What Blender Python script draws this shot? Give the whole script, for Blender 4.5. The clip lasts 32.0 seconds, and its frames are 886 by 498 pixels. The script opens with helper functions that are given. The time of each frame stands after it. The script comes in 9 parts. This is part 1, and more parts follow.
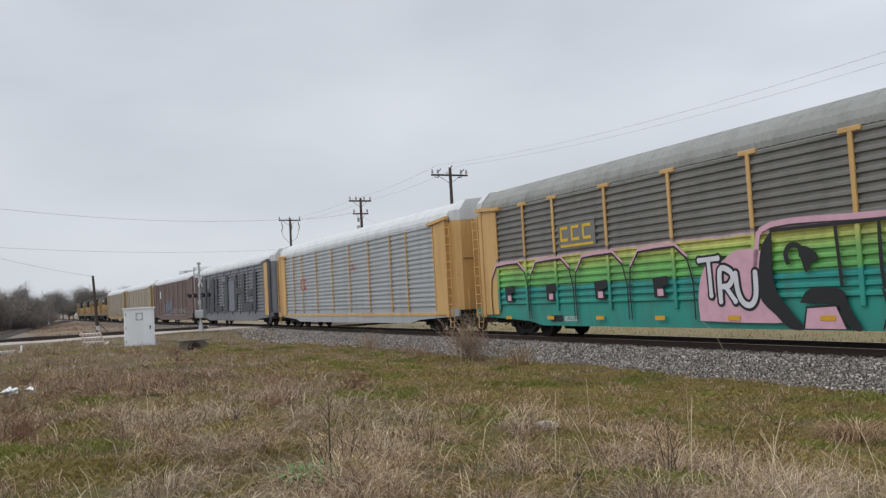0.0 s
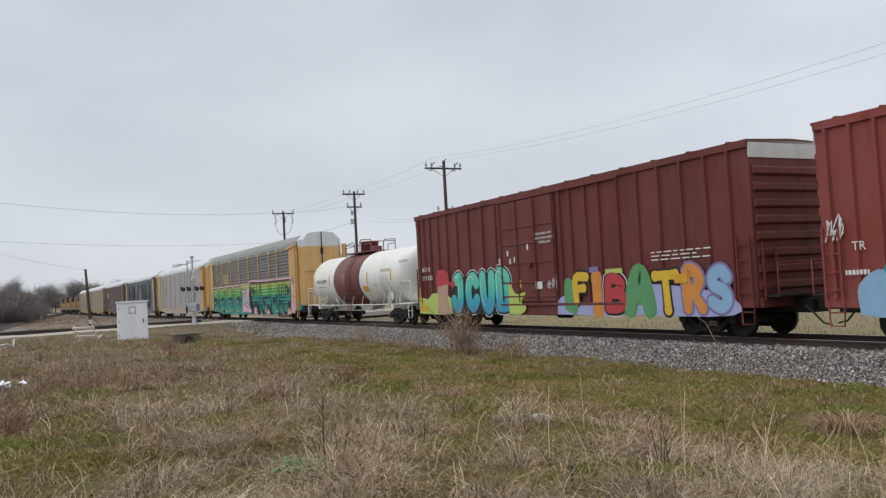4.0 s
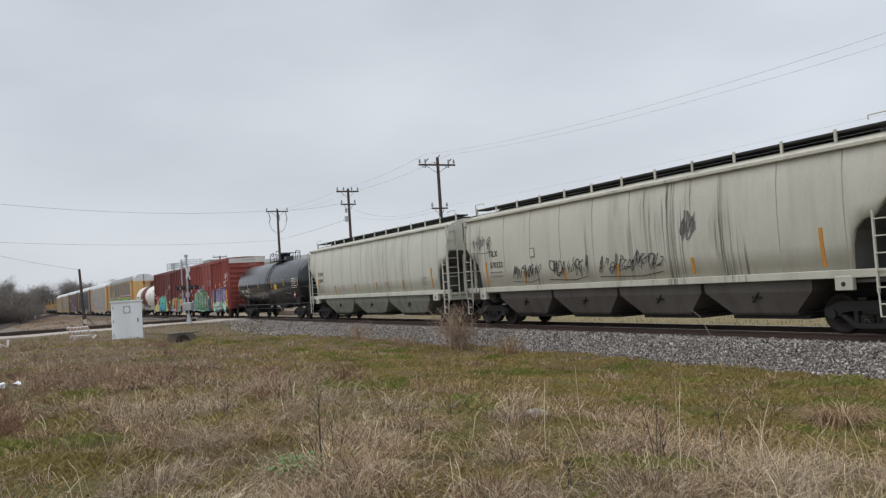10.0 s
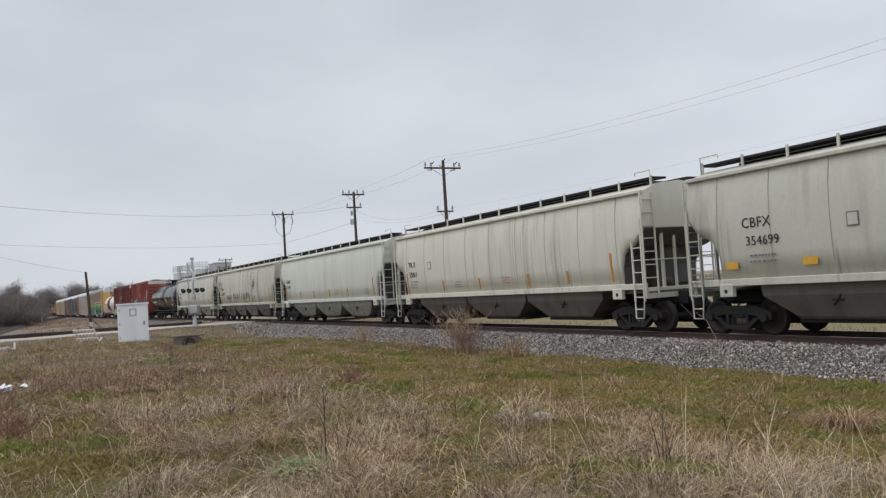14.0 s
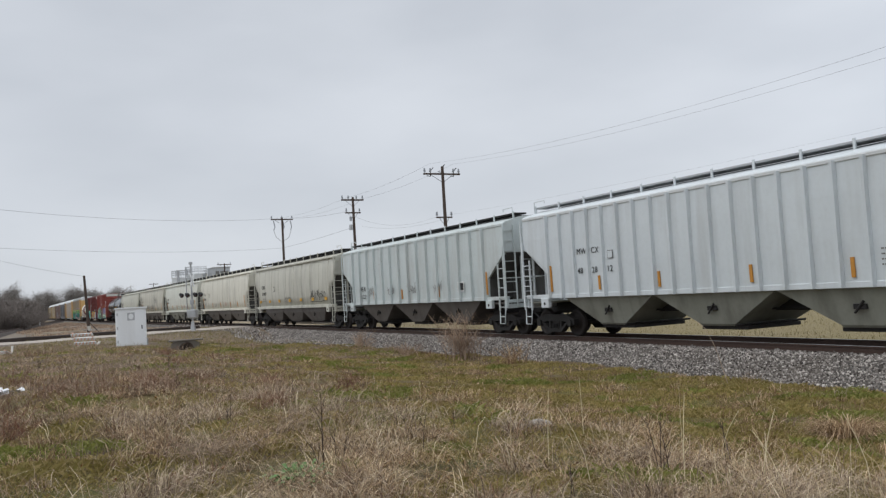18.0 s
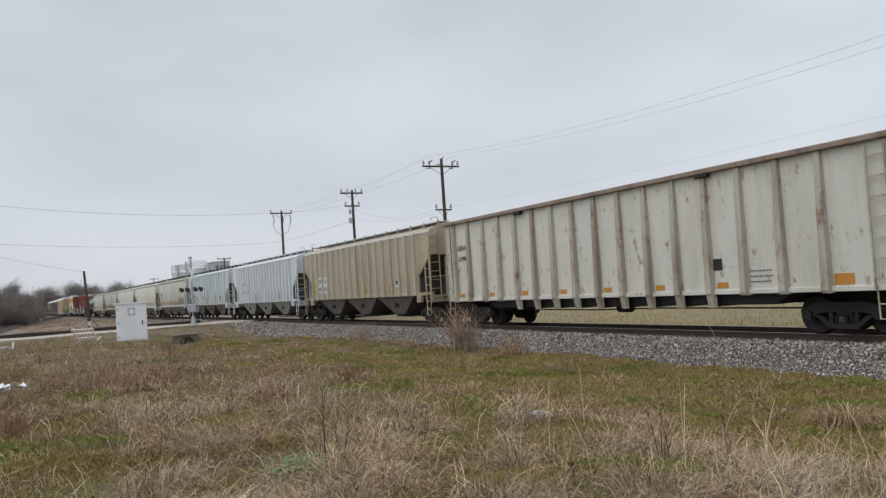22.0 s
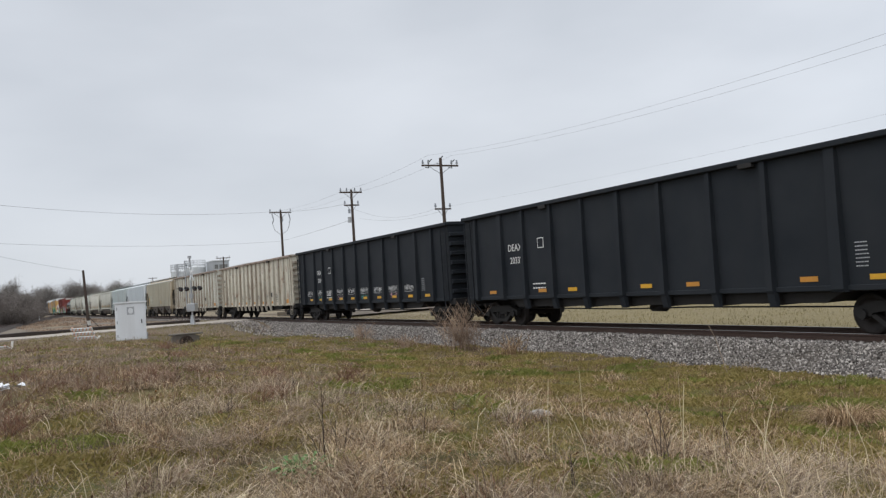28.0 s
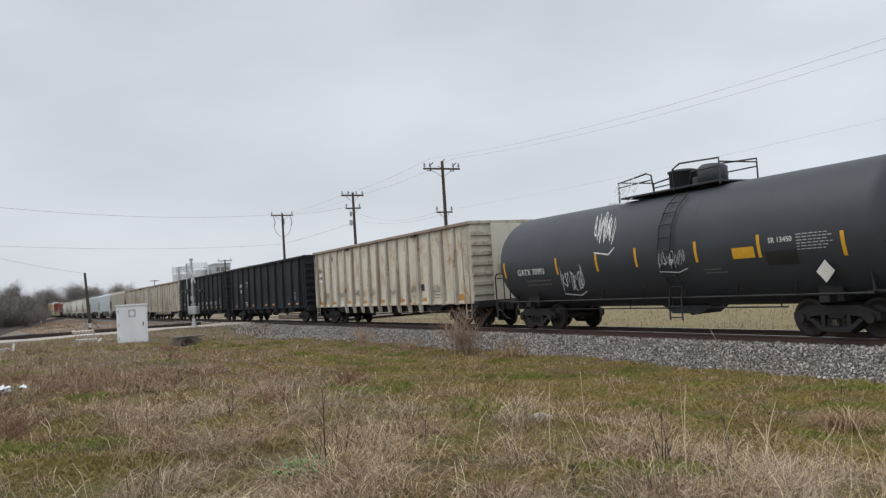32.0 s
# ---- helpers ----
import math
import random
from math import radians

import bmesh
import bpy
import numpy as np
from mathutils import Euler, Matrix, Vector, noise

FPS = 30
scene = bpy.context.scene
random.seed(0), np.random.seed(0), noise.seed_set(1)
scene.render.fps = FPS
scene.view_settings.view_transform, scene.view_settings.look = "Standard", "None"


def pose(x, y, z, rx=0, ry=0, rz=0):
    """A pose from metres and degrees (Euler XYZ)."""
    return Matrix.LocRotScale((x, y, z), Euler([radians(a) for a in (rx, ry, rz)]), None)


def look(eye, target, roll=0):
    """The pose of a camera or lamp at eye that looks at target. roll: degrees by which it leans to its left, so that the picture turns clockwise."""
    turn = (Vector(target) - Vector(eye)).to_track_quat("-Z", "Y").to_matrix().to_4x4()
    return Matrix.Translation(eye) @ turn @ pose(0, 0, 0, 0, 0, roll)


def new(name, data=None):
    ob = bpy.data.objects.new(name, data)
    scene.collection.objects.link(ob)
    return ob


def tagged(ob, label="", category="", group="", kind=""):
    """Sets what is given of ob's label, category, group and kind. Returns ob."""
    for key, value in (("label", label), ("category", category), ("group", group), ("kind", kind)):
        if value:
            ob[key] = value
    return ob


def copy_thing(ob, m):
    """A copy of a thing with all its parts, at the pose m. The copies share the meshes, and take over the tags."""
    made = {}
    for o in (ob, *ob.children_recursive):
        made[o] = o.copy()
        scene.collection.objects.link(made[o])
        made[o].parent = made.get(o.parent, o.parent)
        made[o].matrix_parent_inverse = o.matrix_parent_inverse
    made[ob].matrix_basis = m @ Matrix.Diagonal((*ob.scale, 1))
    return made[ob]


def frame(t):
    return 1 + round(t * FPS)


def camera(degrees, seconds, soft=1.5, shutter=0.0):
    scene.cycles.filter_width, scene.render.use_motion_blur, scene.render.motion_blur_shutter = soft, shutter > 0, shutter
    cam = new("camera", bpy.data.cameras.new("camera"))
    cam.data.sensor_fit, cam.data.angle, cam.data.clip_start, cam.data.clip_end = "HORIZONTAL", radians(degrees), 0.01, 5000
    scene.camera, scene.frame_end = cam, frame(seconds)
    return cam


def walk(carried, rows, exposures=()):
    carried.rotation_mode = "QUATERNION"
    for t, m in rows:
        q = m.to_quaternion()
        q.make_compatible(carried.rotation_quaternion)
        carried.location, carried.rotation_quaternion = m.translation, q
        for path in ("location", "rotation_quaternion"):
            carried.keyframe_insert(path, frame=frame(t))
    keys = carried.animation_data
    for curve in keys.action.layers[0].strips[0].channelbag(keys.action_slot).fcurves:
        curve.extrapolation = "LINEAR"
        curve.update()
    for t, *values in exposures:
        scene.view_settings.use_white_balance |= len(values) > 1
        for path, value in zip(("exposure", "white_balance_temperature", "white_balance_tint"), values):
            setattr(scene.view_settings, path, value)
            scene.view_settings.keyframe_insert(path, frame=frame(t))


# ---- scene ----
# The operator stands on the grass beside the line, with a phone held by hand.
cam = camera(56.8, 32.0, soft=1.3)


def aim(yaw, pitch, roll):
    """The pose of the hand-held camera: turn, tilt and lean in degrees."""
    return pose(0, 0, 1.74, 0, 0, yaw) @ pose(0, 0, 0, 90 + pitch, 0, 0) @ pose(0, 0, 0, 0, 0, roll)


walk(cam, [
    (0, aim(63.63, 3.16, -3.11)), (0.5, aim(63.56, 3.06, -3.14)), (1, aim(63.58, 2.94, -3.03)), (1.5, aim(63.59, 2.87, -2.89)), (2, aim(63.53, 2.81,
    -3.00)), (2.5, aim(63.39, 2.63, -3.40)), (3, aim(63.26, 2.58, -3.40)), (3.5, aim(63.24, 2.67, -3.17)), (5.5, aim(63.01, 2.67, -3.33)), (6,
    aim(62.93, 2.51, -3.59)), (6.5, aim(62.93, 2.45, -3.59)), (7, aim(62.94, 2.38, -3.44)), (7.5, aim(62.92, 2.27, -3.27)), (8, aim(62.93, 2.19,
    -3.19)), (8.5, aim(62.88, 2.25, -3.26)), (9, aim(62.88, 2.43, -3.30)), (9.5, aim(62.88, 2.49, -3.53)), (10, aim(62.85, 2.40, -3.70)), (10.5,
    aim(63.00, 2.33, -3.59)), (11, aim(63.10, 2.39, -3.45)), (11.5, aim(63.14, 2.50, -3.35)), (12, aim(63.17, 2.59, -3.41)), (12.5, aim(63.21, 2.70,
    -3.48)), (13, aim(63.18, 2.69, -3.64)), (13.5, aim(63.24, 2.59, -3.82)), (14, aim(63.22, 2.64, -3.64)), (14.5, aim(63.23, 2.77, -3.48)), (16.5,
    aim(63.28, 3.00, -3.24)), (17, aim(63.30, 3.13, -3.40)), (17.5, aim(63.24, 3.12, -3.50)), (18, aim(63.11, 3.05, -3.30)), (18.5, aim(63.04, 2.94,
    -3.37)), (19, aim(63.08, 2.88, -3.48)), (19.5, aim(63.09, 2.89, -3.51)), (20, aim(63.17, 3.00, -3.29)), (20.5, aim(63.17, 3.02, -3.38)), (21,
    aim(63.13, 2.96, -3.59)), (21.5, aim(63.06, 2.75, -3.79)), (22, aim(63.12, 2.52, -3.79)), (22.5, aim(63.07, 2.34, -3.79)), (23, aim(62.96, 2.23,
    -3.89)), (23.5, aim(62.83, 2.32, -3.78)), (24, aim(62.76, 2.45, -3.75)), (24.5, aim(62.85, 2.43, -3.88)), (25, aim(63.02, 2.22, -4.28)), (25.5,
    aim(63.20, 2.11, -4.16)), (27.5, aim(62.95, 2.41, -3.89)), (28, aim(63.07, 2.46, -3.79)), (28.5, aim(63.12, 2.60, -3.81)), (29, aim(63.11, 2.70,
    -3.80)), (29.5, aim(63.11, 2.70, -3.80)), (30, aim(63.16, 2.70, -3.81)), (30.5, aim(63.23, 2.76, -3.69)), (31, aim(63.24, 2.78, -3.78)), (31.5,
    aim(63.22, 2.77, -3.80)), (32, aim(63.16, 2.69, -3.68))
], [(0, 0.02), (2, -0.05), (5.5, 0.08), (7, 0.08), (8.5, 0.0), (24, 0.0), (25.5, 0.06), (28, 0.08), (29.5, 0.05), (30.5, 0.03), (32, 0.06)])

# ---- sky and light: a bright, even overcast ----
world = bpy.data.worlds.new("overcast")
scene.world = world
world.use_nodes = True
wt = world.node_tree
wt.nodes.clear()
w_out = wt.nodes.new("ShaderNodeOutputWorld")
w_bg = wt.nodes.new("ShaderNodeBackground")
w_sky = wt.nodes.new("ShaderNodeTexSky")
w_sky.sky_type, w_sky.sun_disc = "NISHITA", False
w_sky.sun_elevation, w_sky.sun_rotation = radians(48), radians(200)
w_co = wt.nodes.new("ShaderNodeTexCoord")
w_map = wt.nodes.new("ShaderNodeMapping")
w_map.inputs["Scale"].default_value = (1.6, 1.6, 4.5)
w_noise = wt.nodes.new("ShaderNodeTexNoise")
w_noise.inputs["Scale"].default_value, w_noise.inputs["Detail"].default_value = 1.3, 5.0
w_noise.inputs["Roughness"].default_value = 0.45
w_ramp = wt.nodes.new("ShaderNodeValToRGB")
w_ramp.color_ramp.elements[0].position, w_ramp.color_ramp.elements[0].color = 0.30, (0.545, 0.58, 0.635, 1)
w_ramp.color_ramp.elements[1].position, w_ramp.color_ramp.elements[1].color = 0.68, (0.70, 0.735, 0.79, 1)
w_dim = wt.nodes.new("ShaderNodeMix")
w_dim.data_type, w_dim.blend_type = "RGBA", "MULTIPLY"
w_dim.inputs["Factor"].default_value = 1.0
w_dim.inputs[7].default_value = (0.1, 0.1, 0.1, 1)
w_mix = wt.nodes.new("ShaderNodeMix")
w_mix.data_type = "RGBA"
w_mix.inputs["Factor"].default_value = 0.93
wt.links.new(w_co.outputs["Generated"], w_map.inputs["Vector"])
wt.links.new(w_map.outputs["Vector"], w_noise.inputs["Vector"])
wt.links.new(w_noise.outputs["Fac"], w_ramp.inputs["Fac"])
wt.links.new(w_sky.outputs["Color"], w_dim.inputs[6])
wt.links.new(w_dim.outputs[2], w_mix.inputs[6])
wt.links.new(w_ramp.outputs["Color"], w_mix.inputs[7])
# the cloud is a little thinner towards +x
w_sep, w_rng, w_lit = wt.nodes.new("ShaderNodeSeparateXYZ"), wt.nodes.new("ShaderNodeMapRange"), wt.nodes.new("ShaderNodeMix")
w_rng.interpolation_type = "SMOOTHSTEP"
for w_k, w_v in ((1, -1.0), (2, 0.2), (3, 0.90), (4, 1.27)):
    w_rng.inputs[w_k].default_value = w_v
w_lit.data_type, w_lit.blend_type = "RGBA", "MULTIPLY"
w_lit.inputs["Factor"].default_value = 1.0
wt.links.new(w_co.outputs["Generated"], w_sep.inputs["Vector"])
wt.links.new(w_sep.outputs["X"], w_rng.inputs["Value"])
wt.links.new(w_mix.outputs[2], w_lit.inputs[6])
wt.links.new(w_rng.outputs["Result"], w_lit.inputs[7])
wt.links.new(w_lit.outputs[2], w_bg.inputs["Color"])
wt.links.new(w_bg.outputs["Background"], w_out.inputs["Surface"])
w_bg.inputs["Strength"].default_value = 1.12

sun = new("sun", bpy.data.lights.new("sun", "SUN"))
sun.data.energy, sun.data.angle, sun.data.color = 1.35, radians(60), (1.0, 0.985, 0.96)
sun.matrix_world = look((0, 0, 60), (12, 26, 0))

# ---- mesh helpers ----
class Geo:
    """Collects vertices and faces of one mesh."""

    def __init__(self):
        self.v, self.f, self.s = [], [], []

    def add(self, verts, faces, smooth=False):
        k = len(self.v)
        self.v += [tuple(p) for p in verts]
        self.f += [tuple(i + k for i in q) for q in faces]
        self.s += [smooth] * len(faces)
        return self

    def box(self, x0, x1, y0, y1, z0, z1, b=0.0):
        """A box; b chamfers its edges."""
        if b <= 0:
            vs = [(x, y, z) for z in (z0, z1) for y in (y0, y1) for x in (x0, x1)]
            return self.add(vs, [(0, 2, 3, 1), (4, 5, 7, 6), (0, 1, 5, 4), (2, 6, 7, 3), (0, 4, 6, 2), (1, 3, 7, 5)])
        lim, vs, idx = ((x0, x1), (y0, y1), (z0, z1)), [], {}
        for c in range(8):
            e = [(c >> a) & 1 for a in range(3)]
            for a in range(3):
                idx[c, a] = len(vs)
                vs.append([lim[k][e[k]] + (0 if k == a else (b if e[k] == 0 else -b)) for k in range(3)])
        fs = []
        for a in range(3):
            p, q = [k for k in range(3) if k != a]
            for side in (0, 1):
                ring = [side << a | i << p | j << q for i, j in ((0, 0), (1, 0), (1, 1), (0, 1))]
                fs.append([idx[c, a] for c in ring])
            for i in (0, 1):
                for j in (0, 1):
                    c0 = i << p | j << q
                    c1 = c0 | 1 << a
                    fs.append([idx[c0, p], idx[c1, p], idx[c1, q], idx[c0, q]])
        fs += [[idx[c, a] for a in range(3)] for c in range(8)]
        return self.add(vs, fs)

    def prism(self, pts, axis, a0, a1):
        """A polygon drawn in the plane across an axis, stretched from a0 to a1."""
        n, put = len(pts), {"x": lambda p, a: (a, p[0], p[1]), "y": lambda p, a: (p[0], a, p[1]), "z": lambda p, a: (p[0], p[1], a)}[axis]
        vs = [put(p, a0) for p in pts] + [put(p, a1) for p in pts]
        return self.add(vs, [tuple(range(n)), tuple(range(2 * n - 1, n - 1, -1))] + [(i, n + i, n + (i + 1) % n, (i + 1) % n) for i in range(n)])

    def loft(self, rings, cap=True, smooth=False):
        n, vs, fs = len(rings[0]), [p for r in rings for p in r], []
        for k in range(len(rings) - 1):
            fs += [(k * n + i, k * n + (i + 1) % n, (k + 1) * n + (i + 1) % n, (k + 1) * n + i) for i in range(n)]
        self.add(vs, fs, smooth)
        if cap:
            self.add(rings[0], [tuple(range(n))])
            self.add(rings[-1], [tuple(range(n - 1, -1, -1))])
        return self

    def tube(self, path, r, n=6, r1=None):
        """A round bar along a polyline."""
        path, rings = [Vector(p) for p in path], []
        for i, p in enumerate(path):
            d = (path[min(i + 1, len(path) - 1)] - path[max(i - 1, 0)]).normalized()
            u = d.orthogonal().normalized() if not rings else (last - d * last.dot(d)).normalized()
            last, w = u, d.cross(u)
            rad = r if r1 is None else r + (r1 - r) * i / max(1, len(path) - 1)
            rings.append([p + (u * math.cos(2 * math.pi * k / n) + w * math.sin(2 * math.pi * k / n)) * rad for k in range(n)])
        return self.loft(rings, True, True)

    def disc(self, c, axis, r, h, n=20, hub=0.0):
        """A short cylinder centred at c along an axis."""
        rings = []
        for d in (-h / 2, h / 2):
            ring = []
            for k in range(n):
                a, b = r * math.cos(2 * math.pi * k / n), r * math.sin(2 * math.pi * k / n)
                ring.append({"x": (c[0] + d, c[1] + a, c[2] + b), "y": (c[0] + a, c[1] + d, c[2] + b), "z": (c[0] + a, c[1] + b, c[2] + d)}[axis])
            rings.append(ring)
        self.loft(rings, False, True)
        self.add(rings[0], [tuple(range(n))])
        return self.add(rings[1], [tuple(range(n))])

    def mesh(self, name, material):
        me = bpy.data.meshes.new(name)
        me.from_pydata([tuple(p) for p in self.v], [], self.f)
        me.polygons.foreach_set("use_smooth", self.s)
        bm = bmesh.new()
        bm.from_mesh(me)
        bmesh.ops.recalc_face_normals(bm, faces=bm.faces)
        bm.to_mesh(me)
        bm.free()
        me.materials.append(material)
        return me


def part(name, geo, material, parent, label="", at=None):
    """One mesh object under a thing or a part."""
    data = geo if isinstance(geo, bpy.types.Mesh) else geo.mesh(name, material)
    ob = new(name, data)
    ob.parent = parent
    if at is not None:
        ob.matrix_basis = at
    return tagged(ob, label) if label else ob


def thing(name, label, category, group="", at=None):
    ob = tagged(new(name), label, category, group)
    ob.empty_display_size = 0.3
    if at is not None:
        ob.matrix_basis = at
    return ob


def solid(name, geo, material, label="", category="", group="", kind=""):
    return tagged(new(name, geo.mesh(name, material)), label, category, group, kind)


def raw_mesh(name, verts, faces, material, smooth=False):
    """A mesh from arrays of vertices and of triangles or quads."""
    verts, faces = np.asarray(verts, np.float32), np.asarray(faces, np.int32)
    me = bpy.data.meshes.new(name)
    k = faces.shape[1]
    me.vertices.add(len(verts))
    me.vertices.foreach_set("co", verts.ravel())
    me.loops.add(faces.size)
    me.loops.foreach_set("vertex_index", faces.ravel())
    me.polygons.add(len(faces))
    me.polygons.foreach_set("loop_start", np.arange(0, faces.size, k, dtype=np.int32))
    me.polygons.foreach_set("use_smooth", np.full(len(faces), smooth))
    me.update(calc_edges=True)
    me.materials.append(material)
    return me


# ---- materials ----
def nodes_of(name):
    m = bpy.data.materials.new(name)
    m.use_nodes = True
    nt = m.node_tree
    return m, nt, nt.nodes["Principled BSDF"]


def noise_node(nt, scale, detail=4.0, stretch=(1, 1, 1), coord="Object", rough=0.55):
    co, mp, no = nt.nodes.new("ShaderNodeTexCoord"), nt.nodes.new("ShaderNodeMapping"), nt.nodes.new("ShaderNodeTexNoise")
    mp.inputs["Scale"].default_value = stretch
    no.inputs["Scale"].default_value, no.inputs["Detail"].default_value, no.inputs["Roughness"].default_value = scale, detail, rough
    nt.links.new(co.outputs[coord], mp.inputs["Vector"])
    nt.links.new(mp.outputs["Vector"], no.inputs["Vector"])
    return no.outputs["Fac"]


def ramp_node(nt, fac, stops):
    r = nt.nodes.new("ShaderNodeValToRGB")
    while len(r.color_ramp.elements) < len(stops):
        r.color_ramp.elements.new(0.5)
    for e, (p, c) in zip(r.color_ramp.elements, stops):
        e.position, e.color = p, (*c, 1) if len(c) == 3 else c
    nt.links.new(fac, r.inputs["Fac"])
    return r.outputs["Color"]


def mix_node(nt, fac, a, b, blend="MIX"):
    m = nt.nodes.new("ShaderNodeMix")
    m.data_type, m.blend_type = "RGBA", blend
    for slot, val in ((0, fac), (6, a), (7, b)):
        if isinstance(val, (int, float)):
            m.inputs[slot].default_value = val
        elif isinstance(val, tuple):
            m.inputs[slot].default_value = (*val, 1)
        else:
            nt.links.new(val, m.inputs[slot])
    return m.outputs[2]


def bump_node(nt, bsdf, height, strength, distance=0.02):
    b = nt.nodes.new("ShaderNodeBump")
    b.inputs["Strength"].default_value, b.inputs["Distance"].default_value = strength, distance
    nt.links.new(height, b.inputs["Height"])
    nt.links.new(b.outputs["Normal"], bsdf.inputs["Normal"])


def grey(v):
    return (v, v, v)


def paint(name, color, dirt=(0.10, 0.085, 0.07), streak=0.35, rust=0.0, rough=0.55, metal=0.0, fade=0.12, shine=0.5, drips=0.0, rust_tone=(0.17, 0.075, 0.03), rust_size=1.7):
    """Weathered paint on steel: faded patches, streaks that run down, rust spots, fine grime."""
    m, nt, b = nodes_of(name)
    light = tuple(min(1, c + fade * (0.7 - c) + 0.01) for c in color)
    col = mix_node(nt, noise_node(nt, 0.6, 3.0), tuple(c * (1 - fade) for c in color), light)
    runs = ramp_node(nt, noise_node(nt, 2.2, 5.0, (1.0, 1.0, 0.10)), [(0.47, grey(0)), (0.72, grey(streak))])
    col = mix_node(nt, runs, col, dirt)
    grime = ramp_node(nt, noise_node(nt, 9.0, 6.0), [(0.45, grey(0)), (0.8, grey(0.35 * streak))])
    col = mix_node(nt, grime, col, dirt)
    if drips > 0:
        lines = ramp_node(nt, noise_node(nt, 1.0, 6.0, (11.0, 1.0, 0.16), rough=0.7), [(0.48, grey(0)), (0.66, grey(drips))])
        where = ramp_node(nt, noise_node(nt, 0.55, 2.0, (1.0, 1.0, 0.35)), [(0.57, grey(0)), (0.64, grey(1))])
        col = mix_node(nt, mix_node(nt, 1.0, lines, where, "MULTIPLY"), col, (0.035, 0.032, 0.028))
    if rust > 0:
        spots = ramp_node(nt, noise_node(nt, rust_size, 7.0, (1.0, 1.0, 0.55), rough=0.7), [(0.68 - 0.16 * rust, grey(0)), (0.76 - 0.10 * rust, grey(0.85))])
        col = mix_node(nt, spots, col, rust_tone)
    nt.links.new(col, b.inputs["Base Color"])
    b.inputs["Roughness"].default_value, b.inputs["Metallic"].default_value = rough, metal
    b.inputs["Specular IOR Level"].default_value = shine
    bump_node(nt, b, noise_node(nt, 1.3, 4.0), 0.15, 0.02)
    return m


def plain(name, color, rough=0.6, metal=0.0, vary=0.2, scale=6.0, bump=0.2):
    m, nt, b = nodes_of(name)
    fac = noise_node(nt, scale, 5.0)
    nt.links.new(mix_node(nt, fac, tuple(c * (1 - vary) for c in color), tuple(min(1, c * (1 + vary)) for c in color)), b.inputs["Base Color"])
    b.inputs["Roughness"].default_value, b.inputs["Metallic"].default_value = rough, metal
    if bump:
        bump_node(nt, b, noise_node(nt, scale * 3, 4.0), bump, 0.01)
    return m


def scattered(name, stops, rough=0.85, scale=1.2, shade=0.60):
    """Blades, stones and leaves: the colour differs from piece to piece and in broad patches."""
    m, nt, b = nodes_of(name)
    geo = nt.nodes.new("ShaderNodeNewGeometry")
    col = ramp_node(nt, geo.outputs["Random Per Island"], stops)
    patch = noise_node(nt, scale, 3.0)
    nt.links.new(mix_node(nt, ramp_node(nt, patch, [(0.38, grey(0.0)), (0.68, grey(shade))]), col, tuple(0.55 * c for c in stops[0][1])), b.inputs["Base Color"])
    b.inputs["Roughness"].default_value = rough
    b.inputs["Specular IOR Level"].default_value = 0.2
    return m


M = {}
M["iron"] = plain("dark_iron", (0.0120, 0.0105, 0.0098), 0.75, 0.0, 0.45, 7.0)
M["wheel"] = plain("wheel_steel", (0.0175, 0.0128, 0.0108), 0.7, 0.1, 0.4, 9.0)
M["rail"] = plain("rail_steel", (0.068, 0.040, 0.030), 0.6, 0.2, 0.35, 12.0)
M["railtop"] = plain("polished_rail_head", (0.40, 0.39, 0.38), 0.28, 1.0, 0.1, 20.0, 0.0)
M["tie"] = plain("tie_timber", (0.055, 0.043, 0.034), 0.9, 0.0, 0.4, 5.0, 0.5)
M["hopper_cream"] = paint("cream_grey_paint", (0.65, 0.63, 0.53), (0.24, 0.20, 0.16), 0.24, drips=0.5)
M["hopper_pale"] = paint("pale_cream_paint", (0.62, 0.63, 0.55), (0.26, 0.23, 0.18), 0.25)
M["hopper_grey"] = paint("grey_cream_paint", (0.53, 0.52, 0.44), (0.14, 0.13, 0.105), 0.36, drips=0.5)
M["hopper_blue"] = paint("pale_blue_grey_paint", (0.62, 0.665, 0.685), (0.25, 0.24, 0.22), 0.25)
M["hopper_beige"] = paint("beige_paint", (0.42, 0.345, 0.225), (0.20, 0.135, 0.075), 0.6, 0.55, drips=0.3, rust_tone=(0.33, 0.20, 0.10), rust_size=0.9)
M["beige_rib"] = paint("pale_grey_green_rib", (0.50, 0.49, 0.40), (0.25, 0.20, 0.14), 0.4)
M["gon_white"] = paint("worn_white_paint", (0.64, 0.635, 0.56), (0.34, 0.29, 0.22), 0.40, 0.62, rust_size=3.8)
M["gon_rusty"] = paint("rust_spotted_white_paint", (0.64, 0.60, 0.48), (0.36, 0.27, 0.17), 0.55, 0.95, rust_tone=(0.34, 0.19, 0.075), rust_size=1.5)
M["gon_beige"] = paint("rust_flecked_beige_paint", (0.62, 0.585, 0.475), (0.34, 0.255, 0.165), 0.5, 0.85, rust_tone=(0.22, 0.095, 0.045), rust_size=3.0)
M["gon_rib"] = paint("grimy_white_paint", (0.46, 0.42, 0.335), (0.17, 0.115, 0.075), 0.85, 0.9, rust_size=2.6)
M["gon_chord"] = paint("rusty_chord", (0.26, 0.19, 0.14), (0.10, 0.06, 0.04), 0.7, 0.8, rust_size=3.0)
M["gon_black"] = paint("black_paint", (0.0110, 0.0145, 0.0195), (0.024, 0.025, 0.027), 0.30, 0.0, 0.65, 0.0, 0.02, 0.12)
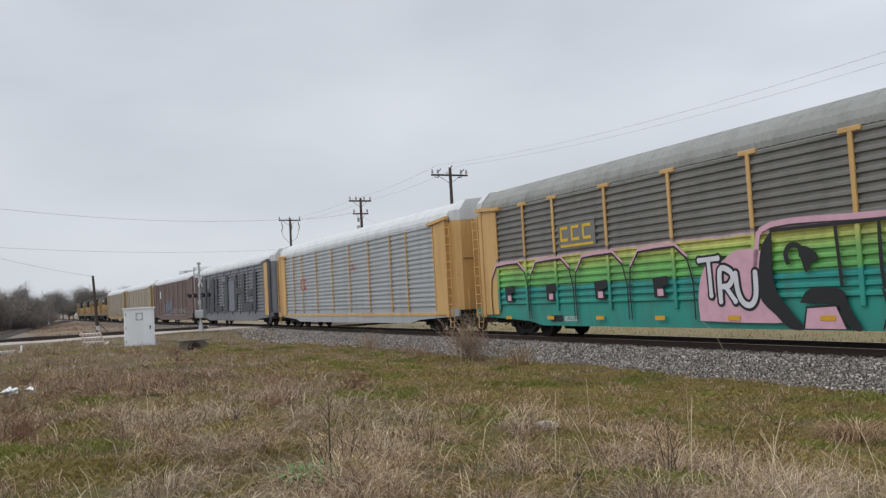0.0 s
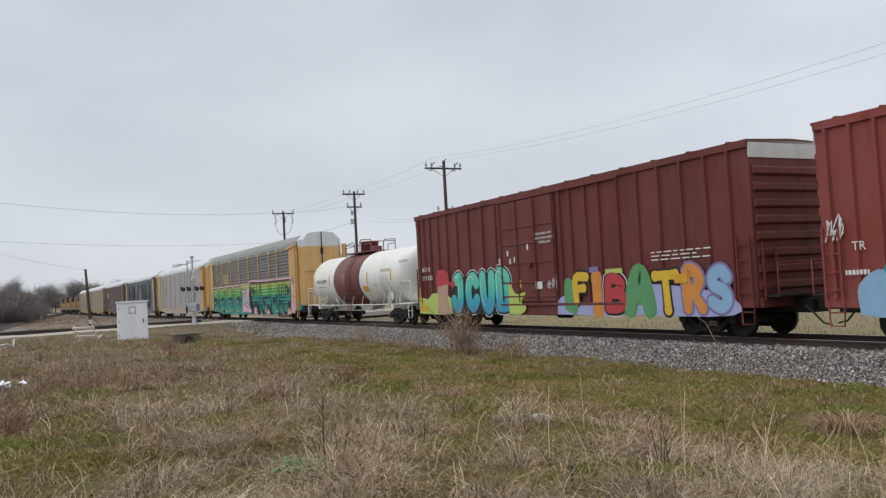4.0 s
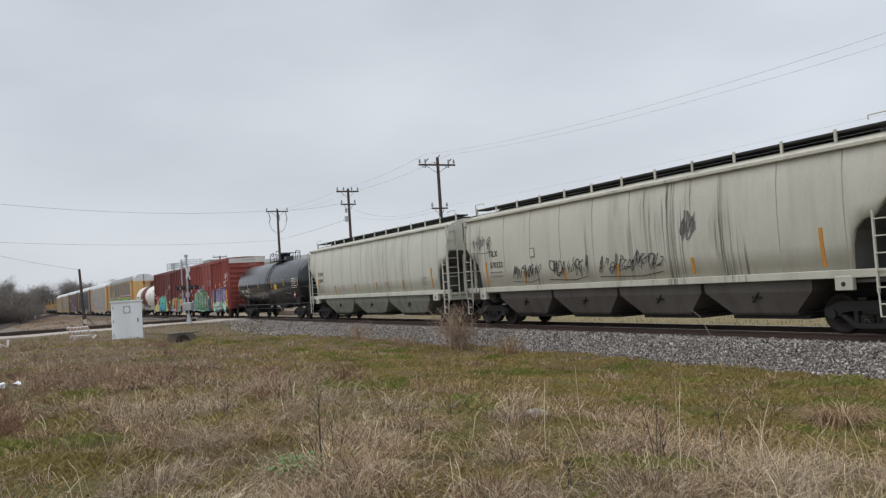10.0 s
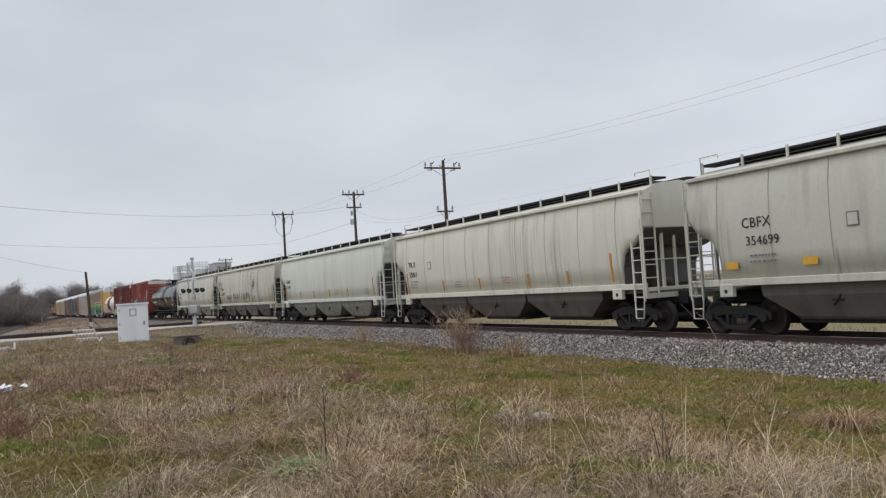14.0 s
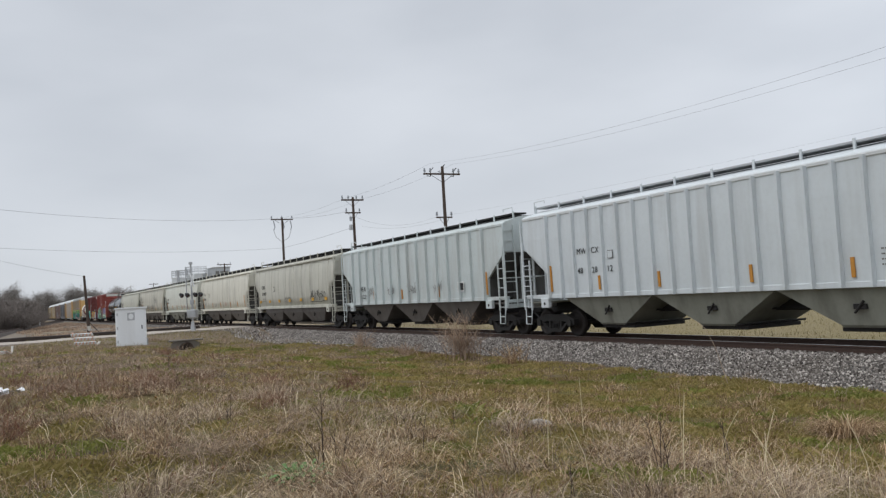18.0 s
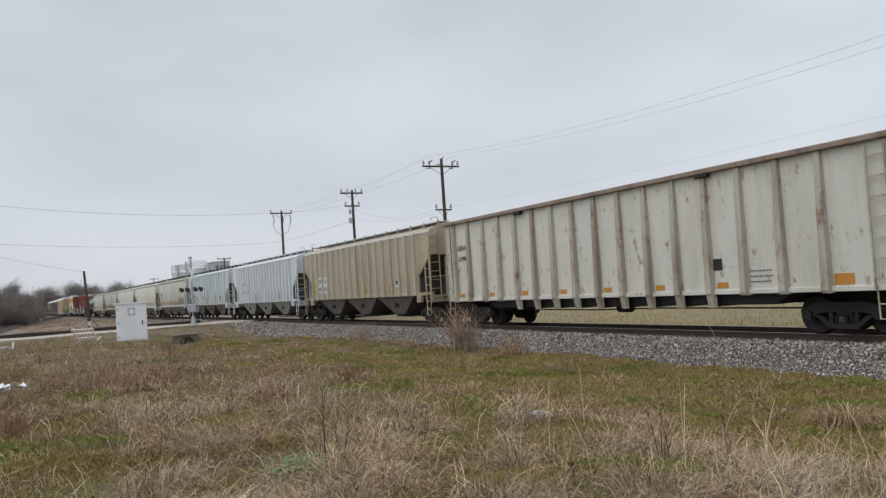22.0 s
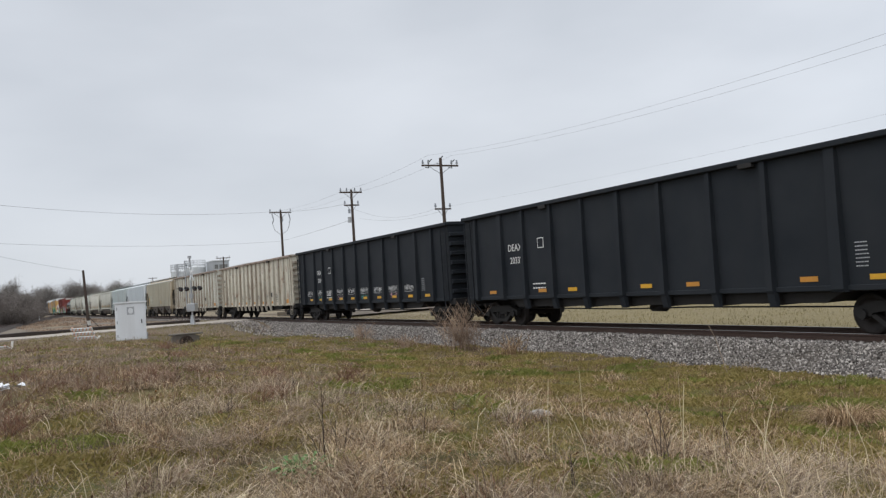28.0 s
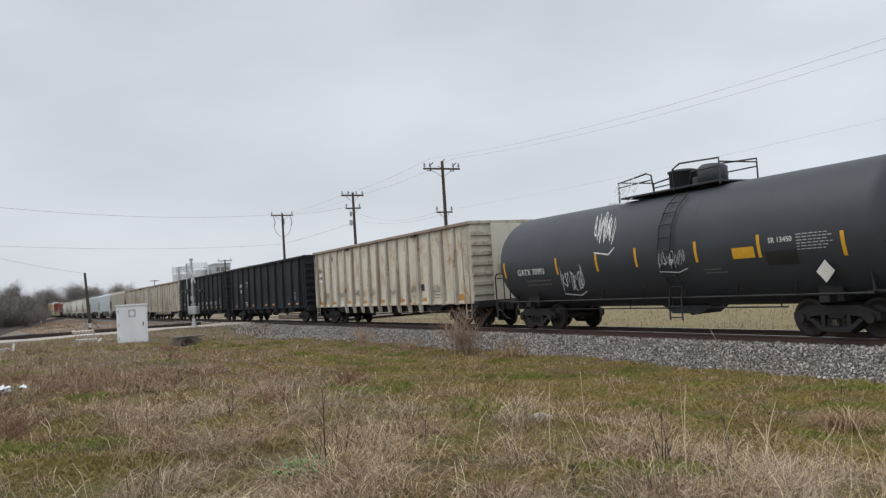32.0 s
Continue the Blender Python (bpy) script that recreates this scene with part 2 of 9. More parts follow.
M["box_red"] = paint("oxide_red_paint", (0.245, 0.043, 0.031), (0.075, 0.018, 0.014), 0.45, 0.0, 0.6, 0.0, 0.05, 0.25)
M["box_dark"] = paint("dark_oxide_paint", (0.140, 0.023, 0.018), (0.05, 0.013, 0.011), 0.45, 0.0, 0.6, 0.0, 0.05, 0.25)
M["offwhite"] = paint("offwhite_paint", (0.62, 0.60, 0.55), (0.28, 0.22, 0.17), 0.3)
M["tank_black"] = paint("gloss_black_paint", (0.0055, 0.0085, 0.0130), (0.011, 0.012, 0.013), 0.25, 0.0, 0.20, 0.0, 0.008, 0.45)
M["tank_grey"] = paint("charcoal_paint", (0.031, 0.036, 0.044), (0.045, 0.042, 0.04), 0.35, 0.0, 0.45, 0.0, 0.02, 0.3)
M["tank_white"] = paint("white_tank_paint", (0.80, 0.79, 0.73), (0.40, 0.34, 0.26), 0.22, 0.0, 0.42)
M["tank_brown"] = paint("brown_band_paint", (0.175, 0.050, 0.046), (0.07, 0.03, 0.027), 0.35, 0.0, 0.5, 0.0, 0.06, 0.3)
M["yellow"] = paint("rack_yellow_paint", (0.62, 0.36, 0.10), (0.24, 0.13, 0.06), 0.35, 0.10)
M["galv"] = paint("galvanised_panels", (0.43, 0.45, 0.465), (0.28, 0.27, 0.26), 0.40, 0.0, 0.45, 0.2)
M["slate_dark"] = plain("dark_slate_spray", (0.045, 0.048, 0.056), 0.6, 0.0, 0.3, 2.0, 0.0)
M["dark_stalk"] = plain("dark_stalk", (0.055, 0.036, 0.028), 0.9, 0.0, 0.3, 8.0, 0.0)
M["galv_dark"] = paint("tarnished_panels", (0.17, 0.17, 0.155), (0.075, 0.065, 0.055), 0.6, 0.1, 0.5, 0.3)
M["roof_white"] = paint("white_roof_panels", (0.60, 0.62, 0.63), (0.28, 0.26, 0.24), 0.3)
M["roof_grey"] = paint("grey_roof_panels", (0.235, 0.24, 0.222), (0.12, 0.115, 0.10), 0.45, shine=0.3)
M["rack_brown"] = paint("brown_rack_panels", (0.135, 0.07, 0.055), (0.06, 0.04, 0.035), 0.5)
M["rack_blue"] = paint("slate_rack_panels", (0.135, 0.145, 0.165), (0.07, 0.065, 0.065), 0.5)
M["rack_tan"] = paint("tan_rack_panels", (0.38, 0.345, 0.27), (0.19, 0.15, 0.11), 0.5)
M["slate_light"] = plain("pale_slate_spray", (0.155, 0.165, 0.195), 0.6, 0.0, 0.3, 2.0, 0.0)
M["stripe"] = plain("yellow_reflector", (0.62, 0.33, 0.02), 0.5, 0.0, 0.2, 8.0, 0.0)
M["stripe_orange"] = plain("orange_reflector", (0.50, 0.22, 0.03), 0.5, 0.0, 0.2, 8.0, 0.0)
M["ink_black"] = plain("black_stencil", (0.02, 0.02, 0.02), 0.6, 0.0, 0.2, 8.0, 0.0)
M["ink_white"] = plain("white_stencil", (0.70, 0.70, 0.68), 0.6, 0.0, 0.15, 8.0, 0.0)
M["white"] = paint("white_cabinet_paint", (0.86, 0.88, 0.89), (0.50, 0.48, 0.45), 0.20, 0.0, 0.45)
M["alu"] = plain("aluminium", (0.42, 0.43, 0.44), 0.5, 0.6, 0.12, 6.0)
M["black"] = plain("black_enamel", (0.015, 0.015, 0.016), 0.5, 0.0, 0.3, 6.0)
M["pole"] = plain("pole_timber", (0.070, 0.050, 0.040), 0.9, 0.0, 0.35, 4.0, 0.4)
M["wire"] = plain("wire", (0.16, 0.16, 0.165), 0.6, 0.0, 0.1, 4.0, 0.0)
M["concrete"] = plain("concrete", (0.36, 0.34, 0.31), 0.9, 0.0, 0.2, 3.0, 0.4)
M["road"] = plain("pale_road", (0.37, 0.325, 0.28), 0.9, 0.0, 0.18, 1.5, 0.4)
for nm, col in (("teal", (0.06, 0.42, 0.36)), ("sea", (0.02, 0.25, 0.27)), ("lime", (0.42, 0.55, 0.12)), ("pink", (0.62, 0.36, 0.44)), ("orange", (0.62, 0.24, 0.05)), ("gold", (0.66, 0.42, 0.03)),
                ("violet", (0.20, 0.17, 0.36)), ("lilac", (0.34, 0.36, 0.58)), ("green", (0.10, 0.30, 0.12)), ("red", (0.45, 0.04, 0.05)), ("mint", (0.40, 0.62, 0.52)), ("sky", (0.25, 0.42, 0.60)),
                ("black", (0.012, 0.012, 0.014)), ("silver", (0.62, 0.62, 0.66))):
    M["spray_" + nm] = plain("sprayed_" + nm, col, 0.6, 0.0, 0.18, 3.0, 0.0)
M["tan_twig"] = scattered("tan_stems", [(0.0, (0.24, 0.155, 0.11)), (0.5, (0.44, 0.315, 0.225)), (1.0, (0.64, 0.50, 0.37))], 0.9, 0.8)
M["pale_stalk"] = plain("straw", (0.62, 0.53, 0.34), 0.7, 0.0, 0.2, 9.0, 0.0)
M["leaf"] = plain("weed_leaf", (0.11, 0.20, 0.055), 0.6, 0.0, 0.3, 12.0, 0.0)
M["rock"] = plain("limestone", (0.40, 0.385, 0.355), 0.85, 0.0, 0.25, 9.0, 0.5)
M["litter"] = plain("plastic_bag", (0.78, 0.83, 0.90), 0.4, 0.0, 0.35, 7.0, 0.2)
M["field_grass"] = scattered("pale_field_grass", [(0.0, (0.16, 0.135, 0.055)), (0.5, (0.28, 0.232, 0.105)), (1.0, (0.40, 0.325, 0.17))], 0.85, 0.2)
M["porcelain"] = plain("grey_porcelain", (0.30, 0.32, 0.35), 0.35, 0.0, 0.15, 8.0, 0.0)
M["print_pale"] = plain("faded_emblem", (0.42, 0.43, 0.44), 0.6, 0.0, 0.3, 9.0, 0.0)
M["lens_red"] = plain("dark_red_lens", (0.09, 0.008, 0.008), 0.25, 0.0, 0.1, 8.0, 0.0)
M["black_pipe"] = plain("rusty_pipe", (0.05, 0.035, 0.028), 0.8, 0.2, 0.4, 5.0)
M["concrete_dark"] = plain("stained_concrete", (0.17, 0.15, 0.125), 0.9, 0.0, 0.35, 2.5, 0.5)
M["faded_orange"] = plain("faded_orange", (0.74, 0.46, 0.34), 0.6, 0.0, 0.2, 6.0, 0.0)
M["offwhite_clean"] = paint("pale_steel_paint", (0.62, 0.64, 0.64), (0.38, 0.36, 0.34), 0.25)

# ---- the lie of the land: the line runs along x and bends gently far off ----
def ty(x):
    """The middle of the track."""
    if x >= 0:
        return 17.5
    u = -x / 100
    if u <= 2.2:
        return 17.5 - 2.288 * u ** 2 + 0.539 * u ** 3
    return 12.166 - 0.0224 * (-x - 220)


def slope(x):
    return (ty(x + 0.5) - ty(x - 0.5))


def step(v, a, b):
    t = min(1.0, max(0.0, (v - a) / (b - a)))
    return t * t * (3 - 2 * t)


def gz(x, y):
    """The height of the ground."""
    z = 0.10 - 0.82 * step(y, 1.0, 13.2)
    left = step(-x, 36, 50) * (1 - step(y, 5.2, 7.6))
    z = z * (1 - left) - 0.24 * left
    far = step(-x, 54, 60)
    z = z * (1 - far) - 0.10 * far
    away = step(-x, 74, 95)
    z = z * (1 - away) - 0.45 * away
    back = step(y, ty(x) + 1, ty(x) + 6)
    z = z * (1 - back) - 0.62 * back
    z -= 0.62 * math.exp(-((x + 42.6) / 4.0) ** 2 - ((y - 7.1) / 0.95) ** 2)
    d = math.hypot(x, y)
    if d < 70:
        z += 0.10 * noise.noise((x * 0.35, y * 0.35, 0)) + 0.05 * noise.noise((x * 1.1, y * 1.1, 3)) * step(70 - d, 0, 20)
    return z


def spread(dense0, dense1, gap, reach):
    """Grid lines: close together between two bounds, then wider and wider out to the horizon."""
    a = list(np.arange(dense0, dense1 + gap / 2, gap))
    g, p = gap, dense1
    while p < reach:
        g *= 1.25
        p += g
        a.append(p)
    g, p = gap, dense0
    while p > -reach:
        g *= 1.25
        p -= g
        a.insert(0, p)
    return np.array(a)


def soil_material():
    m, nt, b = nodes_of("turf")
    big, mid, fine = noise_node(nt, 0.22, 3.0), noise_node(nt, 1.1, 5.0), noise_node(nt, 14.0, 6.0)
    moss = ramp_node(nt, mid, [(0.33, (0.130, 0.080, 0.028)), (0.46, (0.165, 0.128, 0.018)), (0.60, (0.150, 0.140, 0.017)), (0.78, (0.095, 0.118, 0.017))])
    dry = ramp_node(nt, fine, [(0.3, (0.050, 0.033, 0.021)), (0.7, (0.150, 0.103, 0.060))])
    col = mix_node(nt, ramp_node(nt, big, [(0.42, grey(0.05)), (0.66, grey(0.75))]), moss, dry)
    # the brush away from the path and the field beyond the line stand on dry earth
    px, sp = nt.nodes.new("ShaderNodeTexCoord"), nt.nodes.new("ShaderNodeSeparateXYZ")
    nt.links.new(px.outputs["Object"], sp.inputs["Vector"])
    for axis, v0, v1, most, tone in (("X", -13.0, -21.0, 0.80, (0.145, 0.098, 0.064)), ("Y", 19.0, 24.0, 0.80, (0.27, 0.222, 0.108))):
        rg = nt.nodes.new("ShaderNodeMapRange")
        for k, v in ((1, v0), (2, v1), (3, 0.0), (4, most)):
            rg.inputs[k].default_value = v
        nt.links.new(sp.outputs[axis], rg.inputs["Value"])
        col = mix_node(nt, rg.outputs["Result"], col, tone)
    # away to the left, past the cabinet, the turf gives way to dull trodden ground
    co, sep, rng = nt.nodes.new("ShaderNodeTexCoord"), nt.nodes.new("ShaderNodeSeparateXYZ"), nt.nodes.new("ShaderNodeMapRange")
    nt.links.new(co.outputs["Object"], sep.inputs["Vector"])
    nt.links.new(sep.outputs["X"], rng.inputs["Value"])
    for k, v in ((1, -45.0), (2, -70.0), (3, 0.0), (4, 0.85)):
        rng.inputs[k].default_value = v
    dull = ramp_node(nt, noise_node(nt, 0.35, 6.0, (0.35, 1, 1)), [(0.32, (0.105, 0.082, 0.058)), (0.5, (0.215, 0.170, 0.118)), (0.66, (0.30, 0.255, 0.175))])
    col = mix_node(nt, rng.outputs["Result"], col, dull)
    # thatch and moss in fine flecks
    fleck = ramp_node(nt, noise_node(nt, 38.0, 5.0, rough=0.7), [(0.34, grey(0.42)), (0.5, grey(0.95)), (0.66, grey(1.5))])
    col = mix_node(nt, 1.0, col, fleck, "MULTIPLY")
    nt.links.new(col, b.inputs["Base Color"])
    b.inputs["Roughness"].default_value = 0.95
    bump_node(nt, b, noise_node(nt, 11.0, 8.0, rough=0.75), 1.0, 0.09)
    return m


M["soil"] = soil_material()
gx, gy = spread(-62, 4, 0.6, 2600), spread(-6, 26, 0.6, 2600)
gverts = np.array([(x, y, gz(x, y)) for x in gx for y in gy])
ni, nj = len(gx), len(gy)
gi = (np.arange(ni - 1)[:, None] * nj + np.arange(nj - 1)[None, :]).ravel()
ground = tagged(new("ground", raw_mesh("ground", gverts, np.stack([gi, gi + nj, gi + nj + 1, gi + 1], 1), M["soil"], True)),
                "rough winter turf, mossy green with matted dry grass", "ground", kind="structure")


def along(x0, x1, gap):
    n = max(1, int(round((x1 - x0) / gap)))
    return [x0 + (x1 - x0) * i / n for i in range(n + 1)]


def ribbon(xs, section):
    """A section (offset across the track, height) drawn along the track."""
    rings = []
    for x in xs:
        c, k = ty(x), slope(x)
        rings.append([(x - k * o, c + o, z) for o, z in section])
    return Geo().loft(rings, True, False)


# ---- the track ----
def ballast_material():
    m, nt, b = nodes_of("ballast")
    co = nt.nodes.new("ShaderNodeTexCoord")
    vo = nt.nodes.new("ShaderNodeTexVoronoi")
    vo.inputs["Scale"].default_value = 15.0
    nt.links.new(co.outputs["Object"], vo.inputs["Vector"])
    col = ramp_node(nt, vo.outputs["Color"], [(0.1, (0.06, 0.053, 0.048)), (0.5, (0.16, 0.145, 0.132)), (0.9, (0.34, 0.315, 0.29))])
    # crevice shade between the stones, put into the colour
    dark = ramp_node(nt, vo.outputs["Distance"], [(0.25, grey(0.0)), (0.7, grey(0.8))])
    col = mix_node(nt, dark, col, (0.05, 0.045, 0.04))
    col = mix_node(nt, ramp_node(nt, noise_node(nt, 0.5, 3.0), [(0.4, grey(0)), (0.7, grey(0.4))]), col, (0.16, 0.13, 0.10))
    nt.links.new(col, b.inputs["Base Color"])
    b.inputs["Roughness"].default_value = 0.9
    bump_node(nt, b, vo.outputs["Distance"], 1.0, 0.04)
    return m


M["ballast"] = ballast_material()
far_line = along(-620, -70, 10) + along(-66, 30, 3) + along(40, 420, 20)
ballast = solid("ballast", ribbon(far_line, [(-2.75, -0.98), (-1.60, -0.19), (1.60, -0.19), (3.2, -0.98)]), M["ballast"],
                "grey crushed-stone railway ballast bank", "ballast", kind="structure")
track = thing("railway_track", "rusty steel rails on dark timber ties", "track")
tagged(track, kind="structure")
rail_web = [(-0.035, 0.0), (0.035, 0.0), (0.035, -0.04), (0.010, -0.055), (0.010, -0.145), (0.07, -0.16), (0.07, -0.175), (-0.07, -0.175), (-0.07, -0.16),
            (-0.010, -0.145), (-0.010, -0.055), (-0.035, -0.04)]
for side in (-0.7525, 0.7525):
    part("rail", ribbon(far_line, [(side + o, z - 0.004) for o, z in rail_web]), M["rail"], track)
    part("rail_head", ribbon(far_line, [(side - 0.026, -0.006), (side + 0.026, -0.006), (side + 0.026, 0.0), (side - 0.026, 0.0)]), M["railtop"], track, "worn shiny running surface")

# ---- the train ----
def gone(t):
    """How far the train has gone since the start; it slows a little."""
    return 12.395 * t - 0.0353 * t * t - 0.0000267 * t ** 3


def stand(s):
    """The pose of a car whose middle is at s along the line."""
    return pose(s, ty(s), 0, 0, 0, math.degrees(math.atan(slope(s))))


CARS, WHEELS = [], []
SIDE = -1.55        # the side of a car that faces the field


def lathe(profile, n=24, zc=0.0):
    """Turned about an axle that runs across the track: (place along the axle, radius)."""
    rings = [[(r * math.cos(2 * math.pi * k / n), y, zc + r * math.sin(2 * math.pi * k / n)) for k in range(n)] for y, r in profile]
    return Geo().loft(rings, True, True)


def turned(profile, zc, n=40):
    """Turned about a line along the car: (place along the car, radius)."""
    rings = [[(x, -r * math.cos(2 * math.pi * k / n), zc + r * math.sin(2 * math.pi * k / n)) for k in range(n)] for x, r in profile]
    return Geo().loft(rings, True, True)


half_wheel = [(1.05, 0.08), (0.86, 0.08), (0.86, 0.15), (0.80, 0.17), (0.78, 0.35), (0.815, 0.37), (0.815, 0.452), (0.80, 0.458), (0.72, 0.464), (0.695, 0.488), (0.68, 0.470),
              (0.68, 0.37), (0.73, 0.34), (0.71, 0.17), (0.66, 0.13), (0.62, 0.085)]
wheel_mesh = lathe([(-y, r) for y, r in half_wheel] + half_wheel[::-1], 26).mesh("wheelset", M["wheel"])
frame_geo = Geo()
frame_geo.prism([(-1.12, 0.60), (-1.12, 0.42), (-0.72, 0.42), (-0.66, 0.50), (-0.40, 0.54), (0.40, 0.54), (0.66, 0.50), (0.72, 0.42), (1.12, 0.42), (1.12, 0.60), (0.62, 0.76), (-0.62, 0.76)], "y", -0.09, 0.09)
frame_geo.prism([(-0.72, 0.44), (-0.36, 0.16), (0.36, 0.16), (0.72, 0.44), (0.60, 0.47), (0.32, 0.27), (-0.32, 0.27), (-0.60, 0.47)], "y", -0.10, 0.10)
for o in (-0.33, 0.33):
    frame_geo.box(o - 0.05, o + 0.05, -0.09, 0.09, 0.25, 0.56, 0.01)
for o in (-0.9, 0.9):
    frame_geo.disc((o, -0.10, 0.47), "y", 0.115, 0.12, 12)
    frame_geo.disc((o, 0.10, 0.47), "y", 0.115, 0.12, 12)
frame_mesh = frame_geo.mesh("side_frame", M["iron"])
bolster_mesh = Geo().box(-0.22, 0.22, -1.06, 1.06, 0.44, 0.74, 0.03).mesh("truck", M["iron"])
spring_geo = Geo()
for o in (-0.19, 0.0, 0.19):
    for k in range(5):
        spring_geo.disc((o, 0, 0.29 + 0.036 * k), "z", 0.085, 0.022, 10)
spring_mesh = spring_geo.mesh("spring_pack", M["iron"])
coupler_geo = Geo().box(-0.55, 0.28, -0.10, 0.10, 0.76, 0.98, 0.02)
coupler_geo.prism([(0.20, -0.20), (0.42, -0.22), (0.50, -0.06), (0.40, 0.02), (0.50, 0.16), (0.36, 0.24), (0.18, 0.18)], "z", 0.70, 1.04)
coupler_mesh = coupler_geo.mesh("coupler", M["iron"])
hose_mesh = Geo().tube([(0.0, -0.45, 0.80), (0.22, -0.42, 0.62), (0.42, -0.36, 0.38), (0.62, -0.30, 0.33)], 0.025, 6).mesh("air_hose", M["black"])


def truck(car, x):
    t = part("truck", bolster_mesh, None, car, at=pose(x, 0, 0))
    for y in (-1.0, 1.0):
        part("side_frame", frame_mesh, None, t, at=pose(0, y, 0))
        part("spring_pack", spring_mesh, None, t, at=pose(0, y, 0))
    for o in (-0.89, 0.89):
        WHEELS.append(part("wheelset", wheel_mesh, None, t, at=pose(o, 0, 0.458)))
    return t


def start_car(name, label, category, front, rear, trucks, ends=0.62):
    """A car between two places along the train, with its running gear."""
    mid, half = (front + rear) / 2, (rear - front) / 2
    car = thing(name, label, category, "cars of the freight train", at=stand(mid))
    for x in trucks:
        truck(car, x)
    for sign in (-1, 1):
        turn = pose(sign * (half + ends - 0.45), 0, 0, 0, 0, 0 if sign > 0 else 180)
        part("coupler", coupler_mesh, None, car, at=turn)
        part("air_hose", hose_mesh, None, car, at=turn)
    CARS.append((car, mid))
    return car, half


def ladder(car, x0, x1, y, z0, z1, mat, rungs=None, r=0.022, name="ladder", lean=0.0):
    g = Geo()
    for x in (x0, x1):
        g.box(x - r, x + r, y - r, y + r, z0, z1)
    n = rungs or max(2, int((z1 - z0) / 0.36))
    for i in range(n):
        z = z0 + (z1 - z0) * (i + 0.5) / n
        g.box(x0, x1, y - 0.014, y + 0.014, z - 0.014, z + 0.014)
    return part(name, g, M[mat], car)


def end_ladder(car, x, y0, y1, z0, z1, mat):
    g = Geo()
    for y in (y0, y1):
        g.box(x - 0.022, x + 0.022, y - 0.022, y + 0.022, z0, z1)
    n = max(2, int((z1 - z0) / 0.36))
    for i in range(n):
        z = z0 + (z1 - z0) * (i + 0.5) / n
        g.box(x - 0.014, x + 0.014, y0, y1, z - 0.014, z + 0.014)
    return part("end_ladder", g, M[mat], car)


def step_iron(car, x0, x1, y, z0, z1, mat):
    """A bent stirrup step under the sill."""
    g = Geo().tube([(x0, y, z1), (x0 + 0.03, y - 0.03, z0), (x1 - 0.03, y - 0.03, z0), (x1, y, z1)], 0.022, 6)
    g.tube([(x0 + 0.02, y - 0.015, (z0 + z1) / 2), (x1 - 0.02, y - 0.015, (z0 + z1) / 2)], 0.018, 6)
    return part("stirrup_step", g, M[mat], car)


def letters(car, text, x, z, size, mat, y=SIDE - 0.012, spread_by=1.0, name="lettering", wrap=None, end=False):
    """Stencilled writing on the side, read from the field; wrap (axis height, radius) lays it on a tank."""
    cu = bpy.data.curves.new(name, "FONT")
    cu.body, cu.size, cu.space_character, cu.extrude = text, size, spread_by, 0.003
    cu.resolution_u = 2
    tmp = bpy.data.objects.new(name, cu)
    me = bpy.data.meshes.new_from_object(tmp)
    bpy.data.objects.remove(tmp)
    for v in me.vertices:
        u, w, d = v.co
        if wrap:
            zc, r = wrap
            a = math.asin(max(-1, min(1, (z - zc) / r))) + w / r
            v.co = (x + u, -(r + 0.012 + d) * math.cos(a), zc + (r + 0.012 + d) * math.sin(a))
        else:
            v.co = (x + u, y - d, z + w)
    me.materials.clear()
    me.materials.append(M[mat])
    return part(name, me, None, car)


def on_side(pts, y, wrap=None):
    if not wrap:
        return [(x, y, z) for x, z in pts]
    zc, r = wrap
    return [(x, -(r - y) * math.cos((z - zc) / r), zc + (r - y) * math.sin((z - zc) / r)) for x, z in pts]


def plate(car, name, x0, x1, z0, z1, mat, y=SIDE - 0.008, wrap=None, label=""):
    """A thin plate or painted patch on the side; on a tank (wrap) it follows the shell, with y its depth."""
    if not wrap:
        return part(name, Geo().box(x0, x1, y - 0.004, y + 0.004, z0, z1), M[mat], car, label)
    n = max(2, int(abs(z1 - z0) / 0.08))
    rows = [z0 + (z1 - z0) * i / n for i in range(n + 1)]
    g = Geo()
    vs = [p for z in rows for p in on_side([(x0, z), (x1, z)], -0.008, wrap)]
    g.add(vs, [(2 * i, 2 * i + 1, 2 * i + 3, 2 * i + 2) for i in range(n)], True)
    return part(name, g, M[mat], car, label)


def small_print(car, x, z, w, h, rows, mat, y=SIDE - 0.008, seed=1, wrap=None):
    """Stencilled lines too small to read: plain bars."""
    rnd, g = random.Random(seed), Geo()
    for i in range(rows):
        zz, hh, xx = z - h * (i + 0.5) / rows, 0.15 * h / rows, x
        while xx < x + w * rnd.uniform(0.75, 1.0):
            ww = min(w * rnd.uniform(0.06, 0.16), x + w - xx)
            q = on_side([(xx, zz - hh), (xx + ww, zz - hh), (xx + ww, zz + hh), (xx, zz + hh)], y if not wrap else -0.009, wrap)
            g.add(q, [(0, 1, 2, 3)])
            xx += ww + 0.035 * w
    return tagged(part("small_print", g, M[mat], car), kind="stuff")


